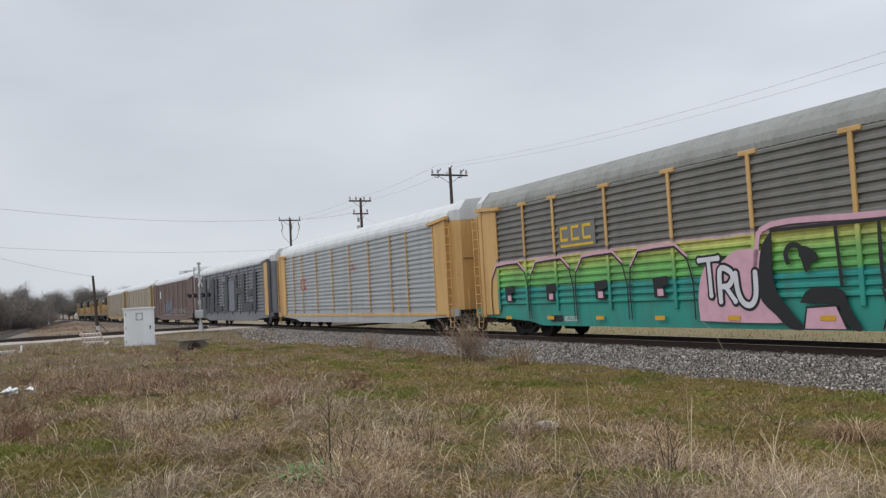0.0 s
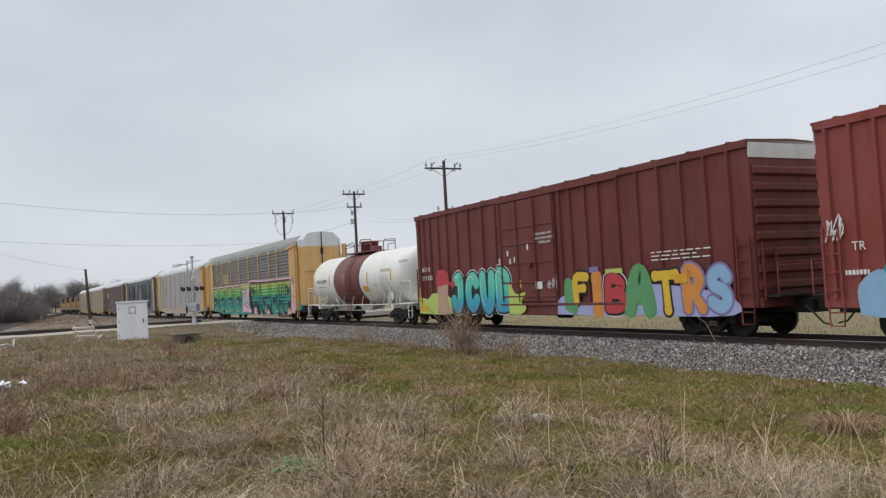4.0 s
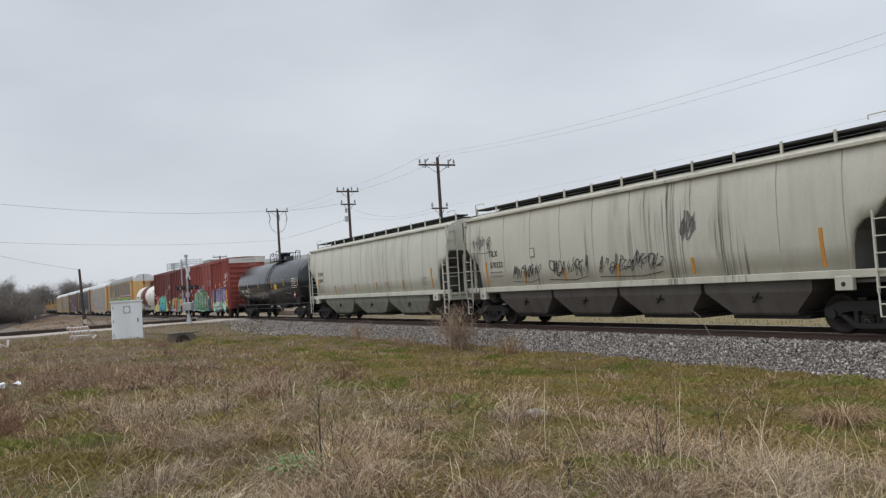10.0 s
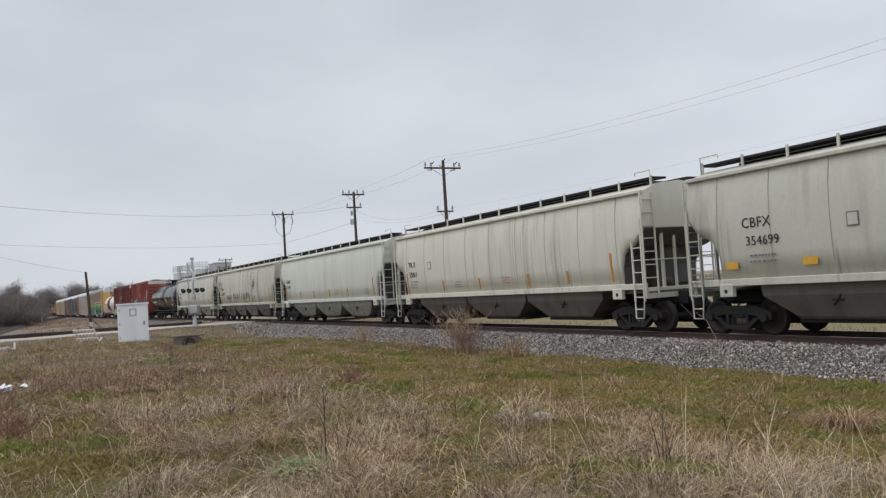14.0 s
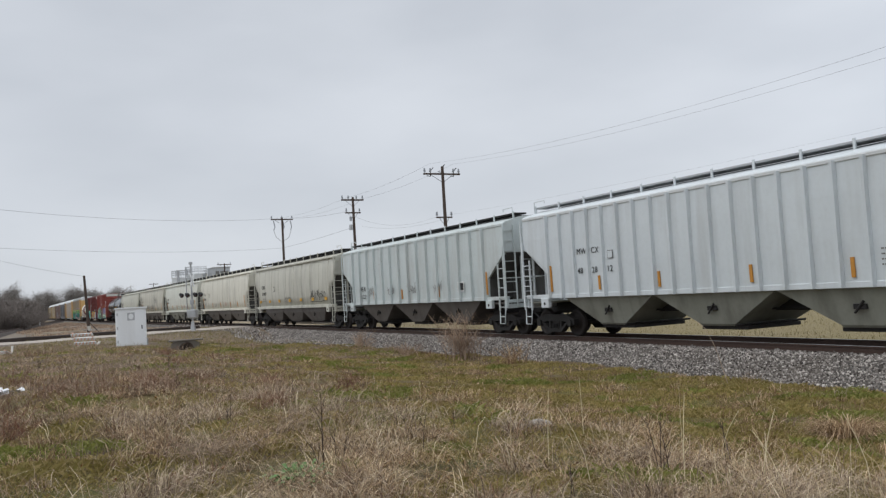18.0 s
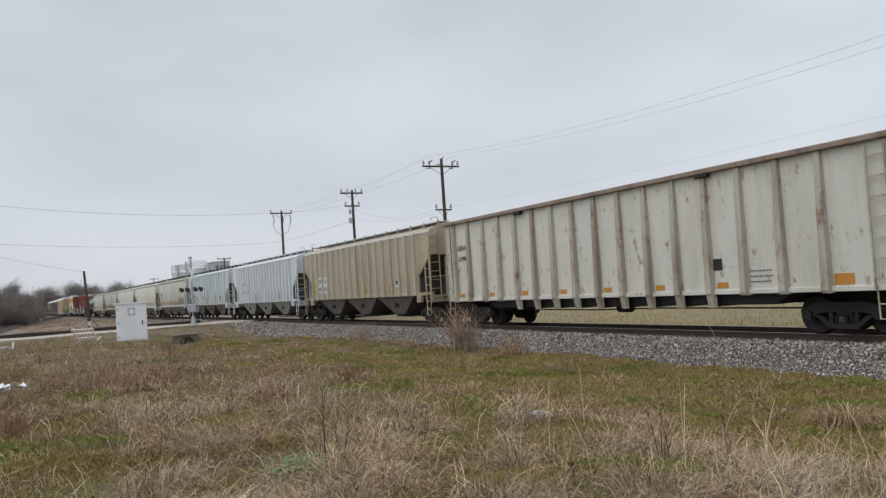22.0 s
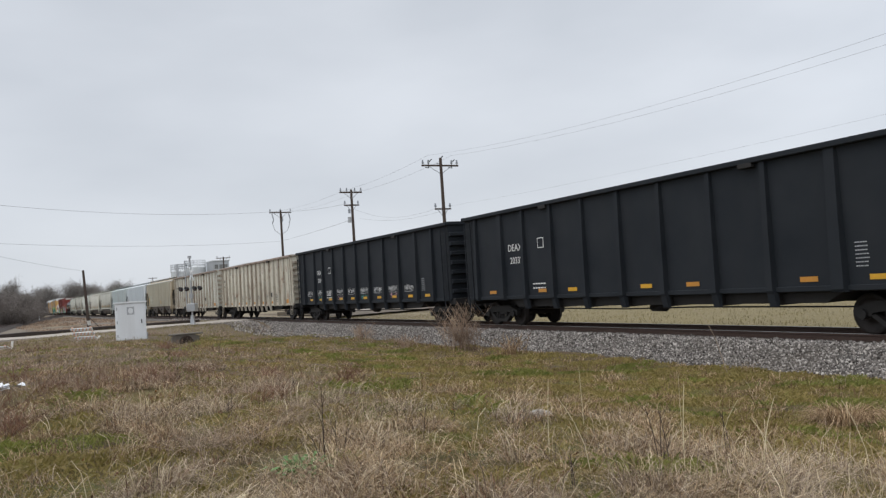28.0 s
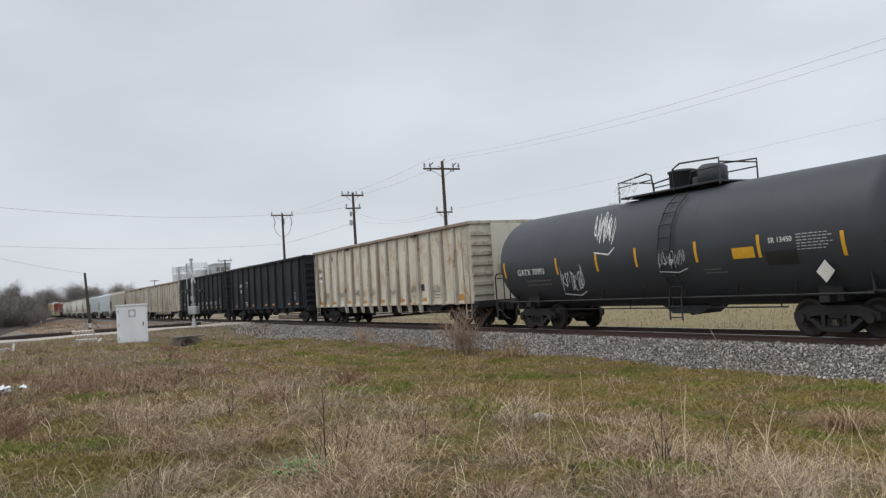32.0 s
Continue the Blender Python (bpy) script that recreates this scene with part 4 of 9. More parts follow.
for i in range(7):
    plate(car, "reflector_plate", -7.3 + 2.35 * i, -6.9 + 2.35 * i, 1.72, 1.90, "stripe")
scrawl(car, -1.2, 0.2, 1.75, 2.15, "ink_black", 0.05, 16, 4)
scrawl(car, 4.2, 6.9, 1.7, 2.4, "ink_black", 0.05, 17, 7)
small_print(car, -6.5, 2.1, 0.8, 0.3, 2, "print_grey", seed=13)
plate(car, "inspection_square", -3.75, -3.45, 2.50, 2.82, "print_grey")
plate(car, "inspection_square_inset", -3.72, -3.48, 2.53, 2.79, "hopper_grey", SIDE - 0.012)
car, h = covered_hopper(168.3, 185.3, "hopper_ribbed", "worn pale blue-grey ribbed covered hopper car", 3, True, "under_brown", 15,
                        (("AEX", -6.0, 2.05, 0.34, 1.25), ("112224", -6.0, 1.66, 0.30, 1.05)), "stripe_orange", (-7.0, -4.2, -0.8, 3.0, 7.1))
for i, sd in enumerate((21, 22, 23, 24)):
    scrawl(car, -5.0 + 2.5 * i, -4.2 + 2.5 * i, 1.7, 2.3, "print_grey", 0.025, sd, 3, SIDE - 0.004)
plate(car, "notice_board", 4.75, 5.3, 1.75, 2.15, "ink_white", SIDE - 0.004)
plate(car, "notice_panel", 4.80, 5.25, 1.80, 2.10, "ink_black", SIDE - 0.014)
car, h = covered_hopper(186.6, 203.9, "hopper_blue", "clean pale blue-grey ribbed covered hopper car", 3, True, "under_green", 20,
                        (), "stripe_orange", (-7.0, -4.4, -1.7, 1.6, 4.4, 6.95), "alu")
for text, k, z in (("MW", 2, 2.72), ("CX", 3, 2.72), ("48", 2, 2.10), ("28", 3, 2.10), ("12", 4, 2.10)):
    letters(car, text, -h + 1.55 + (2 * h - 3.1) * k / 19 + 0.13, z, 0.27, "ink_black", SIDE + 0.005, 1.1)
plate(car, "inspection_square", -3.9, -3.65, 2.5, 2.75, "print_grey", SIDE - 0.004)
plate(car, "inspection_square_inset", -3.88, -3.67, 2.52, 2.73, "hopper_blue", SIDE - 0.009)
small_print(car, 5.1, 2.2, 0.55, 0.45, 4, "print_grey", seed=14)
car, h = covered_hopper(205.35, 222.9, "hopper_beige", "faded beige ribbed covered hopper car with rust dust", 3, True, "under_brown", 17,
                        (), "stripe", (-7.1, -4.6, -2.0, 1.1, 4.1, 7.05), "alu", "beige_rib")
for k in (1, 2):
    x = -h + 1.55 + (2 * h - 3.1) * k / 16
    plate(car, "number_patch", x + 0.07, x + 0.83, 1.70, 2.66, "hopper_pale", SIDE + 0.012)
    for text, z in ((("MW", "482"), ("CX", "692"))[k - 1][0], 2.30), ((("MW", "482"), ("CX", "692"))[k - 1][1], 1.84):
        letters(car, text, x + 0.12, z, 0.33, "ink_black", SIDE + 0.006, 1.05)
plate(car, "notice_board", 5.0, 5.5, 1.8, 2.15, "ink_white", SIDE - 0.004)
plate(car, "notice_panel", 5.04, 5.46, 1.90, 2.11, "ink_black", SIDE - 0.014)
scrawl(car, 4.2, 4.75, 1.7, 2.1, "print_grey", 0.02, 26, 3, SIDE - 0.004)


# -- open gondolas --
def gondola(front, rear, mat, post_mat, label, posts, thick, marks, mark_mat, stubs, seed):
    car, half = start_car("gondola_car", label, "gondola", front, rear, (-(rear - front) / 2 + 1.75, (rear - front) / 2 - 1.75))
    for y, nm in ((-1.44, "side_wall"), (1.44, "side_wall")):
        part(nm, Geo().box(-half, half, y - 0.03, y + 0.03, 1.02, 4.28), M[mat], car)
        part("top_chord", Geo().box(-half - 0.06, half + 0.06, y * 1.06 - 0.10, y * 1.06 + 0.10, 4.20, 4.34, 0.02), M["gon_chord" if post_mat == "gon_rib" else post_mat], car)
        part("side_sill", Geo().box(-half, half, y * 1.03 - 0.045, y * 1.03 + 0.045, 1.02, 1.14, 0.01), M[mat], car)
    for s in (-1, 1):
        e = s * half
        part("end_wall", Geo().box(min(e, e - s * 0.06), max(e, e - s * 0.06), -1.41, 1.41, 1.02, 4.28), M[mat], car)
        part("end_chord", Geo().box(min(e - s * 0.05, e + s * 0.10), max(e - s * 0.05, e + s * 0.10), -1.58, 1.58, 4.22, 4.36, 0.02), M[post_mat], car)
        for k in range(7):
            z = 1.42 + 0.40 * k
            rib = Geo().prism([(e, z - 0.10), (e + s * 0.13, z - 0.06), (e + s * 0.13, z + 0.06), (e, z + 0.10)], "y", -1.45, -0.55)
            part("end_rib", rib, M[post_mat], car)
            rib = Geo().prism([(e, z - 0.10), (e + s * 0.13, z - 0.06), (e + s * 0.13, z + 0.06), (e, z + 0.10)], "y", 0.95, 1.45)
            part("end_rib", rib, M[post_mat], car)
        part("end_plate", Geo().box(min(e, e + s * 0.15), max(e, e + s * 0.15), -0.55, 0.95, 1.10, 4.22, 0.01), M[mat], car)
        part("end_sill", Geo().box(min(e - s * 0.3, e + s * 0.22), max(e - s * 0.3, e + s * 0.22), -1.45, 1.45, 0.85, 1.12, 0.02), M["iron"], car)
        x0, x1 = sorted((e - s * 0.10, e - s * 0.55))
        ladder(car, x0, x1, -1.57, 1.05, 4.10, post_mat, 7)
        step_iron(car, x0, x1, -1.52, 0.42, 1.05, post_mat)
    wheel = Geo()
    ring = [(half + 0.34, 0.15 + 0.27 * math.cos(a * math.pi / 8), 2.45 + 0.27 * math.sin(a * math.pi / 8)) for a in range(17)]
    wheel.tube(ring, 0.022, 6)
    for a in range(5):
        wheel.tube([(half + 0.34, 0.15, 2.45), (half + 0.34, 0.15 + 0.27 * math.cos(a * 1.2566), 2.45 + 0.27 * math.sin(a * 1.2566))], 0.012, 5)
    part("hand_brake_wheel", wheel, M["iron"], car)
    part("brake_gear_box", Geo().box(half + 0.15, half + 0.32, -0.22, 0.20, 2.15, 2.60, 0.03), M["iron"], car)
    part("floor", Geo().box(-half + 0.06, half - 0.06, -1.40, 1.40, 1.00, 1.10), M["iron"], car)
    part("centre_sill", Geo().box(-half - 0.35, half + 0.35, -0.32, 0.32, 0.72, 1.00, 0.02), M["iron"], car)
    part("underframe", Geo().prism([(-half + 2.9, 1.0), (-half + 3.4, 0.74), (half - 3.4, 0.74), (half - 2.9, 1.0)], "y", -1.30, 1.30), M["iron"], car)
    for i, x in enumerate(posts):
        fat = 0.085 if i not in thick else 0.14
        low = 0.68 if i in stubs else 1.00
        g = Geo()
        rings = []
        for z, d, w in ((low, 0.06 if i in stubs else 0.17, fat * (1.25 if i in stubs else 0.8)), (0.99, 0.13, fat * 1.2), (1.06, 0.17, fat * 1.15), (2.6, 0.14, fat), (4.26, 0.085, fat * 0.9)):
            rings.append([(x - w * 1.25, -1.46, z), (x - w, -1.47 - d, z), (x + w, -1.47 - d, z), (x + w * 1.25, -1.46, z)])
        part("side_post", g.loft(rings), M[post_mat], car)
        if i in stubs:
            part("cross_bearer", Geo().prism([(-1.45, 1.02), (-1.42, 0.70), (1.42, 0.70), (1.45, 1.02)], "x", x - 0.07, x + 0.07), M["iron"], car)
    for x in (-0.42, 0.48):
        part("chord_pocket", Geo().box(x * half - 0.22, x * half + 0.22, -1.63, -1.50, 4.10, 4.22, 0.01), M["iron"], car)
    part("brake_cylinder", turned([(-1.2, 0.05), (-1.15, 0.15), (-0.6, 0.15), (-0.55, 0.05)], 0.66, 12), M["iron"], car, at=pose(1.2, -0.7, 0))
    part("brake_rod", Geo().tube([(-half + 2.2, -0.85, 0.66), (-1.0, -0.85, 0.60), (2.0, -0.8, 0.64), (half - 2.2, -0.85, 0.62)], 0.022, 6), M["iron"], car)
    part("train_line", Geo().tube([(-half + 0.3, 0.4, 0.78), (half - 0.3, 0.4, 0.78)], 0.03, 6), M["iron"], car)
    for text, x, z, size in marks:
        letters(car, text, x, z, size, mark_mat, -1.486, 1.0)
    return car, half


g_posts = [-9.25 + 1.17 * i for i in range(16)]
g_mid = tuple(range(4, 13))
for front, rear, number, seed, text in ((224.4, 244.5, "11091", 31, "worn white gondola car with grimy side posts"),
                                        (246.15, 266.2, "11261", 32, "rust-spotted white gondola car with scrawled tags"),
                                        (311.5, 330.7, "11084", 33, "dirty white gondola car with big rust blotches")):
    car, h = gondola(front, rear, {31: "gon_white", 32: "gon_beige", 33: "gon_rusty"}[seed], "gon_rib", text, g_posts, (), (("DEAX", -9.08, 3.10, 0.28), (number, -9.08, 2.66, 0.28)), "ink_black", g_mid, seed)
    for i in range(7):
        plate(car, "reflector_plate", -9.05 + 2.34 * i, -8.68 + 2.34 * i, 1.18, 1.33, "stripe_orange", -1.478)
    plate(car, "reflector_plate", 8.45, 8.95, 1.17, 1.42, "stripe_orange", -1.478)
    plate(car, "placard", 4.9, 5.2, 1.65, 1.95, "ink_black", -1.478)
    small_print(car, 6.1, 1.65, 0.7, 0.4, 3, "print_grey", -1.478, seed)
    if seed == 33:
        plate(car, "number_patch", -9.05, -8.0, 2.50, 2.98, "ink_white", -1.4735)
    if seed != 31:
        rnd = random.Random(seed)
        for k in range(7):
            x = -8.0 + 2.34 * k + rnd.uniform(-0.2, 0.1)
            scrawl(car, x, x + 0.65, 1.45, 1.95, "print_grey", 0.014, seed * 7 + k, 5, -1.476)
        for k in range(5):
            x = -7.0 + 3.4 * k
            scrawl(car, x, x + 0.5, 3.5, 4.0, "print_grey", 0.02, seed * 5 + k, 3, -1.476)
k_posts = [-9.0, -7.15, -5.6, -3.85, -2.1, -0.3, 1.5, 3.4, 5.2, 7.05, 8.75]
for front, rear, number, seed, text in ((267.6, 288.15, "20060", 34, "black gondola car with white sprayed tags along the sill"),
                                        (289.65, 309.4, "20332", 35, "plain black gondola car with yellow reflectors")):
    car, h = gondola(front, rear, "gon_black", "gon_black", text, k_posts, (1, 9), (("DEAX", -6.7, 2.78, 0.36), (number, -6.6, 2.32, 0.34)), "ink_white", tuple(range(2, 9)), seed)
    for i in range(10):
        x = k_posts[i] + (k_posts[i + 1] - k_posts[i]) * 0.55
        if seed == 34 or i % 3 != 1:
            plate(car, "reflector_plate", x - 0.24, x + 0.24, 1.24, 1.36, "stripe" if i % 2 or seed == 34 else "stripe_orange", -1.478)
    plate(car, "square_sign_edge", -4.75, -4.38, 2.78, 3.14, "ink_white", -1.478)
    plate(car, "square_sign", -4.72, -4.41, 2.81, 3.11, "gon_black", -1.483)
    small_print(car, -5.2, 1.62, 0.9, 0.3, 2, "ink_white", -1.478, seed)
    small_print(car, 7.45, 2.1, 0.34, 0.6, 7, "print_pale", -1.478, seed + 1)
    if seed == 34:
        for i in range(9):
            x = k_posts[i] + 0.35
            scrawl(car, x, x + 1.0, 1.55, 1.88, "ink_white", 0.016, 50 + i, 7, -1.476)
            if i % 2:
                scrawl(car, x + 0.1, x + 0.9, 1.28, 1.5, "spray_teal" if i % 4 == 1 else "spray_pink", 0.018, 70 + i, 4, -1.474)

# -- box cars --
M["notice_tan"] = plain("tan_notice", (0.50, 0.42, 0.33), 0.6, 0.0, 0.15, 5.0, 0.0)
M["white_rail"] = paint("white_rail_paint", (0.66, 0.65, 0.60), (0.30, 0.22, 0.16), 0.4)
def box_car(front, rear, mat, label, posts, door, top_end, seed):
    car, half = start_car("box_car", label, "boxcar", front, rear, (-(rear - front) / 2 + 2.1, (rear - front) / 2 - 2.1), 0.95)
    part("body", Geo().box(-half, half, -1.50, 1.50, 0.98, 4.98, 0.02), M[mat], car)
    part("roof", Geo().prism([(-1.56, 4.93), (-1.56, 5.00), (0, 5.06), (1.56, 5.00), (1.56, 4.93)], "x", -half - 0.03, half + 0.03), M[mat], car)
    n = 14
    for i in range(n):
        x = -half + 0.6 + (2 * half - 1.2) * i / (n - 1)
        part("roof_rib", Geo().prism([(-1.57, 4.98), (-1.57, 5.03), (0, 5.09), (1.57, 5.03), (1.57, 4.98), (0, 5.04)], "x", x - 0.04, x + 0.04), M[mat], car)
    for y in (-1, 1):
        part("side_sill", Geo().prism([(-half, 1.02), (half, 1.02), (half, 0.82), (half - 2.9, 0.74), (half - 3.6, 0.60), (-half + 3.6, 0.60), (-half + 2.9, 0.74), (-half, 0.82)], "y", y * 1.50 - 0.03, y * 1.50 + 0.03), M[mat], car)
        part("eave", Geo().box(-half, half, y * 1.53 - 0.03, y * 1.53 + 0.03, 4.80, 4.94, 0.01), M[mat], car)
    d0, d1 = door
    for x in posts:
        if not d0 - 0.1 < x < d1 + 0.1:
            part("side_post", Geo().prism([(x - 0.06, -1.50), (x - 0.035, -1.575), (x + 0.035, -1.575), (x + 0.06, -1.50)], "z", 1.0, 4.82), M[mat], car)
    # plug door
    dr = part("door", Geo().box(d0, d1, -1.575, -1.50, 1.05, 4.72, 0.02), M[mat], car)
    for z in (1.25, 1.75, 2.45, 3.15, 3.75):
        part("door_rib", Geo().box(d0 + 0.06, d1 - 0.06, -1.60, -1.57, z - 0.035, z + 0.035, 0.008), M[mat], dr)
    for x in (d0 + 0.05, (d0 * 2 + d1) / 3, (d0 + d1 * 2) / 3, d1 - 0.05):
        part("locking_bar", Geo().tube([(x, -1.615, 1.05), (x, -1.615, 4.7)], 0.022, 6), M[mat], dr)
    part("door_track", Geo().box(d0 - 0.2, min(half - 0.2, d1 + 3.4), -1.60, -1.55, 0.92, 1.00, 0.01), M[mat], car)
    part("door_track", Geo().box(d0 - 0.2, min(half - 0.2, d1 + 3.4), -1.60, -1.55, 4.74, 4.80, 0.01), M[mat], car)
    part("door_handle_wheel", Geo().disc(((d0 + d1) / 2 + 0.2, -1.64, 2.35), "y", 0.10, 0.04, 12), M[mat], dr)
    # ends
    for s in (-1, 1):
        e = s * half
        for k in range(8):
            z = 1.35 + 0.41 * k
            part("end_rib", Geo().prism([(e, z - 0.13), (e + s * 0.09, z - 0.07), (e + s * 0.09, z + 0.07), (e, z + 0.13)], "y", -1.42, 1.42), M[mat], car)
        if top_end:
            part("end_panel", Geo().box(min(e, e + s * 0.03), max(e, e + s * 0.03), -1.50, 1.50, 4.55, 4.99), M["offwhite"], car, "whitewashed top of the end")
        x0, x1 = sorted((e - s * 0.08, e - s * 0.50))
        ladder(car, x0, x1, -1.58, 1.0, 2.6, mat, 4, name="grab_ladder")
        step_iron(car, x0, x1, -1.53, 0.40, 1.0, mat)
        end_ladder(car, e + s * 0.12, -1.35, -0.9, 1.0, 2.4, mat)
        part("crossover_platform", Geo().box(min(e, e + s * 0.5), max(e, e + s * 0.5), -1.3, 1.3, 1.06, 1.11), M["iron"], car)
        part("platform_rail", Geo().tube([(e + s * 0.48, -1.3, 1.1), (e + s * 0.48, -1.3, 1.9), (e + s * 0.30, 1.3, 1.9), (e + s * 0.30, 1.3, 1.1)], 0.018, 6), M[mat], car)
        part("end_sill", Geo().box(min(e - s * 0.3, e + s * 0.1), max(e - s * 0.3, e + s * 0.1), -1.45, 1.45, 0.80, 1.04, 0.02), M[mat], car)
    part("centre_sill", Geo().box(-half - 0.6, half + 0.6, -0.33, 0.33, 0.62, 0.98, 0.02), M["iron"], car)
    part("brake_cylinder", turned([(-0.4, 0.05), (-0.35, 0.16), (0.3, 0.16), (0.35, 0.05)], 0.60, 12), M["iron"], car, at=pose(0.6, -0.8, 0))
    part("brake_rod", Geo().tube([(-half + 2.6, -0.9, 0.60), (0.0, -0.9, 0.55), (half - 2.6, -0.9, 0.60)], 0.022, 6), M["iron"], car)
    return car, half


b1_posts = [-9.3, -8.8, -8.2, -7.4, -6.6, -5.7, -4.7, -3.6, -2.6, 1.6, 2.2, 3.0, 3.7, 4.6, 5.5, 6.4, 7.3, 8.2, 9.0]
car, h = box_car(15.1, 34.4, "box_dark", "dark oxide-red box car with bright sprayed shapes", b1_posts, (-2.2, 1.3), True, 41)
letters(car, "AO K", -9.05, 2.45, 0.30, "ink_white", SIDE - 0.03, 1.2)
letters(car, "113 055", -9.05, 2.08, 0.28, "ink_white", SIDE - 0.03, 1.1)
for k, words in enumerate(("CLOSE AND LOCK", "BOTH DOORS BEFORE", "MOVING CAR")):
    letters(car, words, 0.10 + (0.08, 0.0, 0.24)[k], 3.37 - 0.15 * k, 0.118, "ink_white", -1.603)
for x, z in ((-2.35, 2.5), (-1.75, 2.75), (-1.6, 2.45), (-1.3, 2.5), (-0.4, 2.9)):
    plate(car, "paper_label", x, x + 0.09, z, z + 0.20, "ink_white", -1.60)
plate(car, "paper_label", 0.05, 0.45, 1.5, 1.75, "ink_white", -1.60)
Y1 = -1.585
M["fade_teal"] = faded_spray("teal_over_blue_spray", [(0.0, (0.05, 0.24, 0.42)), (0.3, (0.04, 0.36, 0.46)), (0.5, (0.07, 0.50, 0.40)), (1.0, (0.16, 0.60, 0.44))])
M["fade_violet"] = faded_spray("violet_over_mint_spray", [(0.0, (0.30, 0.60, 0.52)), (0.36, (0.42, 0.62, 0.50)), (0.42, (0.55, 0.58, 0.36)), (0.46, (0.24, 0.20, 0.34)), (1.0, (0.19, 0.15, 0.32))])
M["fade_moss"] = faded_spray("moss_green_spray", [(0.0, (0.10, 0.24, 0.09)), (0.5, (0.16, 0.34, 0.14)), (1.0, (0.24, 0.40, 0.22))])
M["spray_tan"] = plain("sprayed_tan", (0.45, 0.30, 0.21), 0.6, 0.0, 0.15, 3.0, 0.0)
blot(car, [(-9.45, 0.62), (-9.45, 1.3), (-8.6, 1.25), (-8.0, 1.5), (-6.6, 1.35), (-6.3, 0.62)], "spray_lime", Y1 + 0.006)
blot(car, [(-1.8, 0.62), (-1.75, 1.75), (-1.3, 1.35), (-0.65, 1.40), (-0.95, 1.05), (-0.65, 0.85), (-1.0, 0.62)], "spray_lime", Y1 - 0.012)
blot(car, [(-7.75, 0.62), (-7.6, 1.1), (-7.55, 1.9), (-6.65, 1.9), (-6.7, 1.2), (-6.4, 0.62)], "spray_tan", Y1 - 0.002, "sprayed_block")
blot(car, [(-7.65, 1.75), (-7.6, 2.35), (-7.1, 2.5), (-6.55, 2.3), (-6.5, 1.95), (-6.0, 1.95), (-6.15, 1.68), (-6.6, 1.85)], "spray_red", Y1 - 0.008, "sprayed_block")
blot(car, [(-6.3, 0.64), (-6.35, 1.5), (-5.3, 2.1), (-2.0, 2.15), (-1.75, 1.3), (-1.7, 0.64)], "spray_black", Y1 + 0.006, "sprayed_shade")
mural(car, "JCUB", -6.40, -1.60, 0.60, 2.38, ["fade_teal"], "spray_black", 43, 0.50, Y1, "ink_white", True, 1.10)
for k, (x, z0, z1) in enumerate(((-9.35, 0.75, 1.75), (-0.95, 1.55, 1.85))):
    plate(car, "reflector_strip", x - 0.05, x + 0.05, z0, z1, "stripe", Y1 - 0.004)
plate(car, "hazard_notice", -9.3, -8.6, 0.72, 0.95, "stripe", Y1 - 0.004)
blot(car, [(1.25, 0.62), (1.35, 1.1), (1.9, 1.25), (2.6, 0.95), (4.7, 1.15), (4.9, 0.62)], "spray_lilac", Y1 + 0.004)
blot(car, [(1.7, 0.8), (1.75, 1.75), (2.2, 1.7), (2.4, 1.2), (2.3, 0.62)], "spray_green", Y1)
blot(car, [(4.7, 0.62), (4.8, 1.3), (6.0, 1.5), (7.9, 1.3), (8.8, 1.15), (8.9, 0.62)], "spray_lilac", Y1 + 0.004)
plate(car, "sprayed_block", 3.9, 4.7, 1.88, 2.02, "spray_lime", Y1 - 0.002)
plate(car, "sprayed_block", 3.1, 3.55, 1.95, 2.12, "spray_violet", Y1 - 0.002)
mural(car, "F", 2.05, 3.05, 0.85, 2.02, ["spray_gold"], "spray_black", 44, 0.30, Y1, None, False)
mural(car, "I", 3.1, 3.75, 0.55, 2.02, ["spray_orange"], "spray_orange", 45, 0.42, Y1, None, False)
mural(car, "B", 3.70, 4.85, 0.62, 1.90, ["spray_red"], "spray_black", 46, 0.34, Y1, "ink_white", False)
mural(car, "A", 4.70, 6.05, 0.55, 2.12, ["spray_green"], "spray_green", 47, 0.46, Y1 - 0.004, None, False)
mural(car, "T", 6.0, 7.1, 0.60, 1.98, ["spray_gold"], "spray_black", 49, 0.32, Y1 - 0.006, None, False)
mural(car, "RS", 7.1, 8.95, 0.60, 2.0, ["spray_orange", "spray_sky"], "spray_violet", 50, 0.34, Y1, None, False)
plate(car, "hazard_notice", 6.9, 7.4, 1.5, 1.75, "stripe", Y1 - 0.016)
small_print(car, 6.0, 2.45, 2.4, 0.32, 3, "ink_white", Y1 + 0.008, 42)
scrawl(car, 0.75, 1.25, 1.35, 1.95, "ink_white", 0.02, 48, 3, -1.60)

b2_posts = [-7.5, -6.9, -6.3, -5.6, -4.9, -4.2, -3.5, -2.8, 2.3, 2.9, 3.5, 4.1, 4.8, 5.5, 6.2, 6.9, 7.5]
car, h = box_car(36.35, 51.95, "box_red", "oxide-red box car with sprayed shapes and a white end top", b2_posts, (-1.95, 1.70), True, 51)
for k, words in enumerate(("CLOSE AND LOCK", "BOTH DOORS BEFORE", "MOVING CAR")):
    letters(car, words, 0.1, 3.25 - 0.17 * k, 0.115, "ink_white", -1.583)
blot(car, [(-6.9, 0.66), (-6.6, 1.2), (-6.0, 1.9), (-4.5, 2.3), (-2.8, 2.75), (-1.2, 2.2), (0.1, 1.9), (0.6, 1.3), (0.8, 0.66)], "spray_sea", Y1 + 0.006)
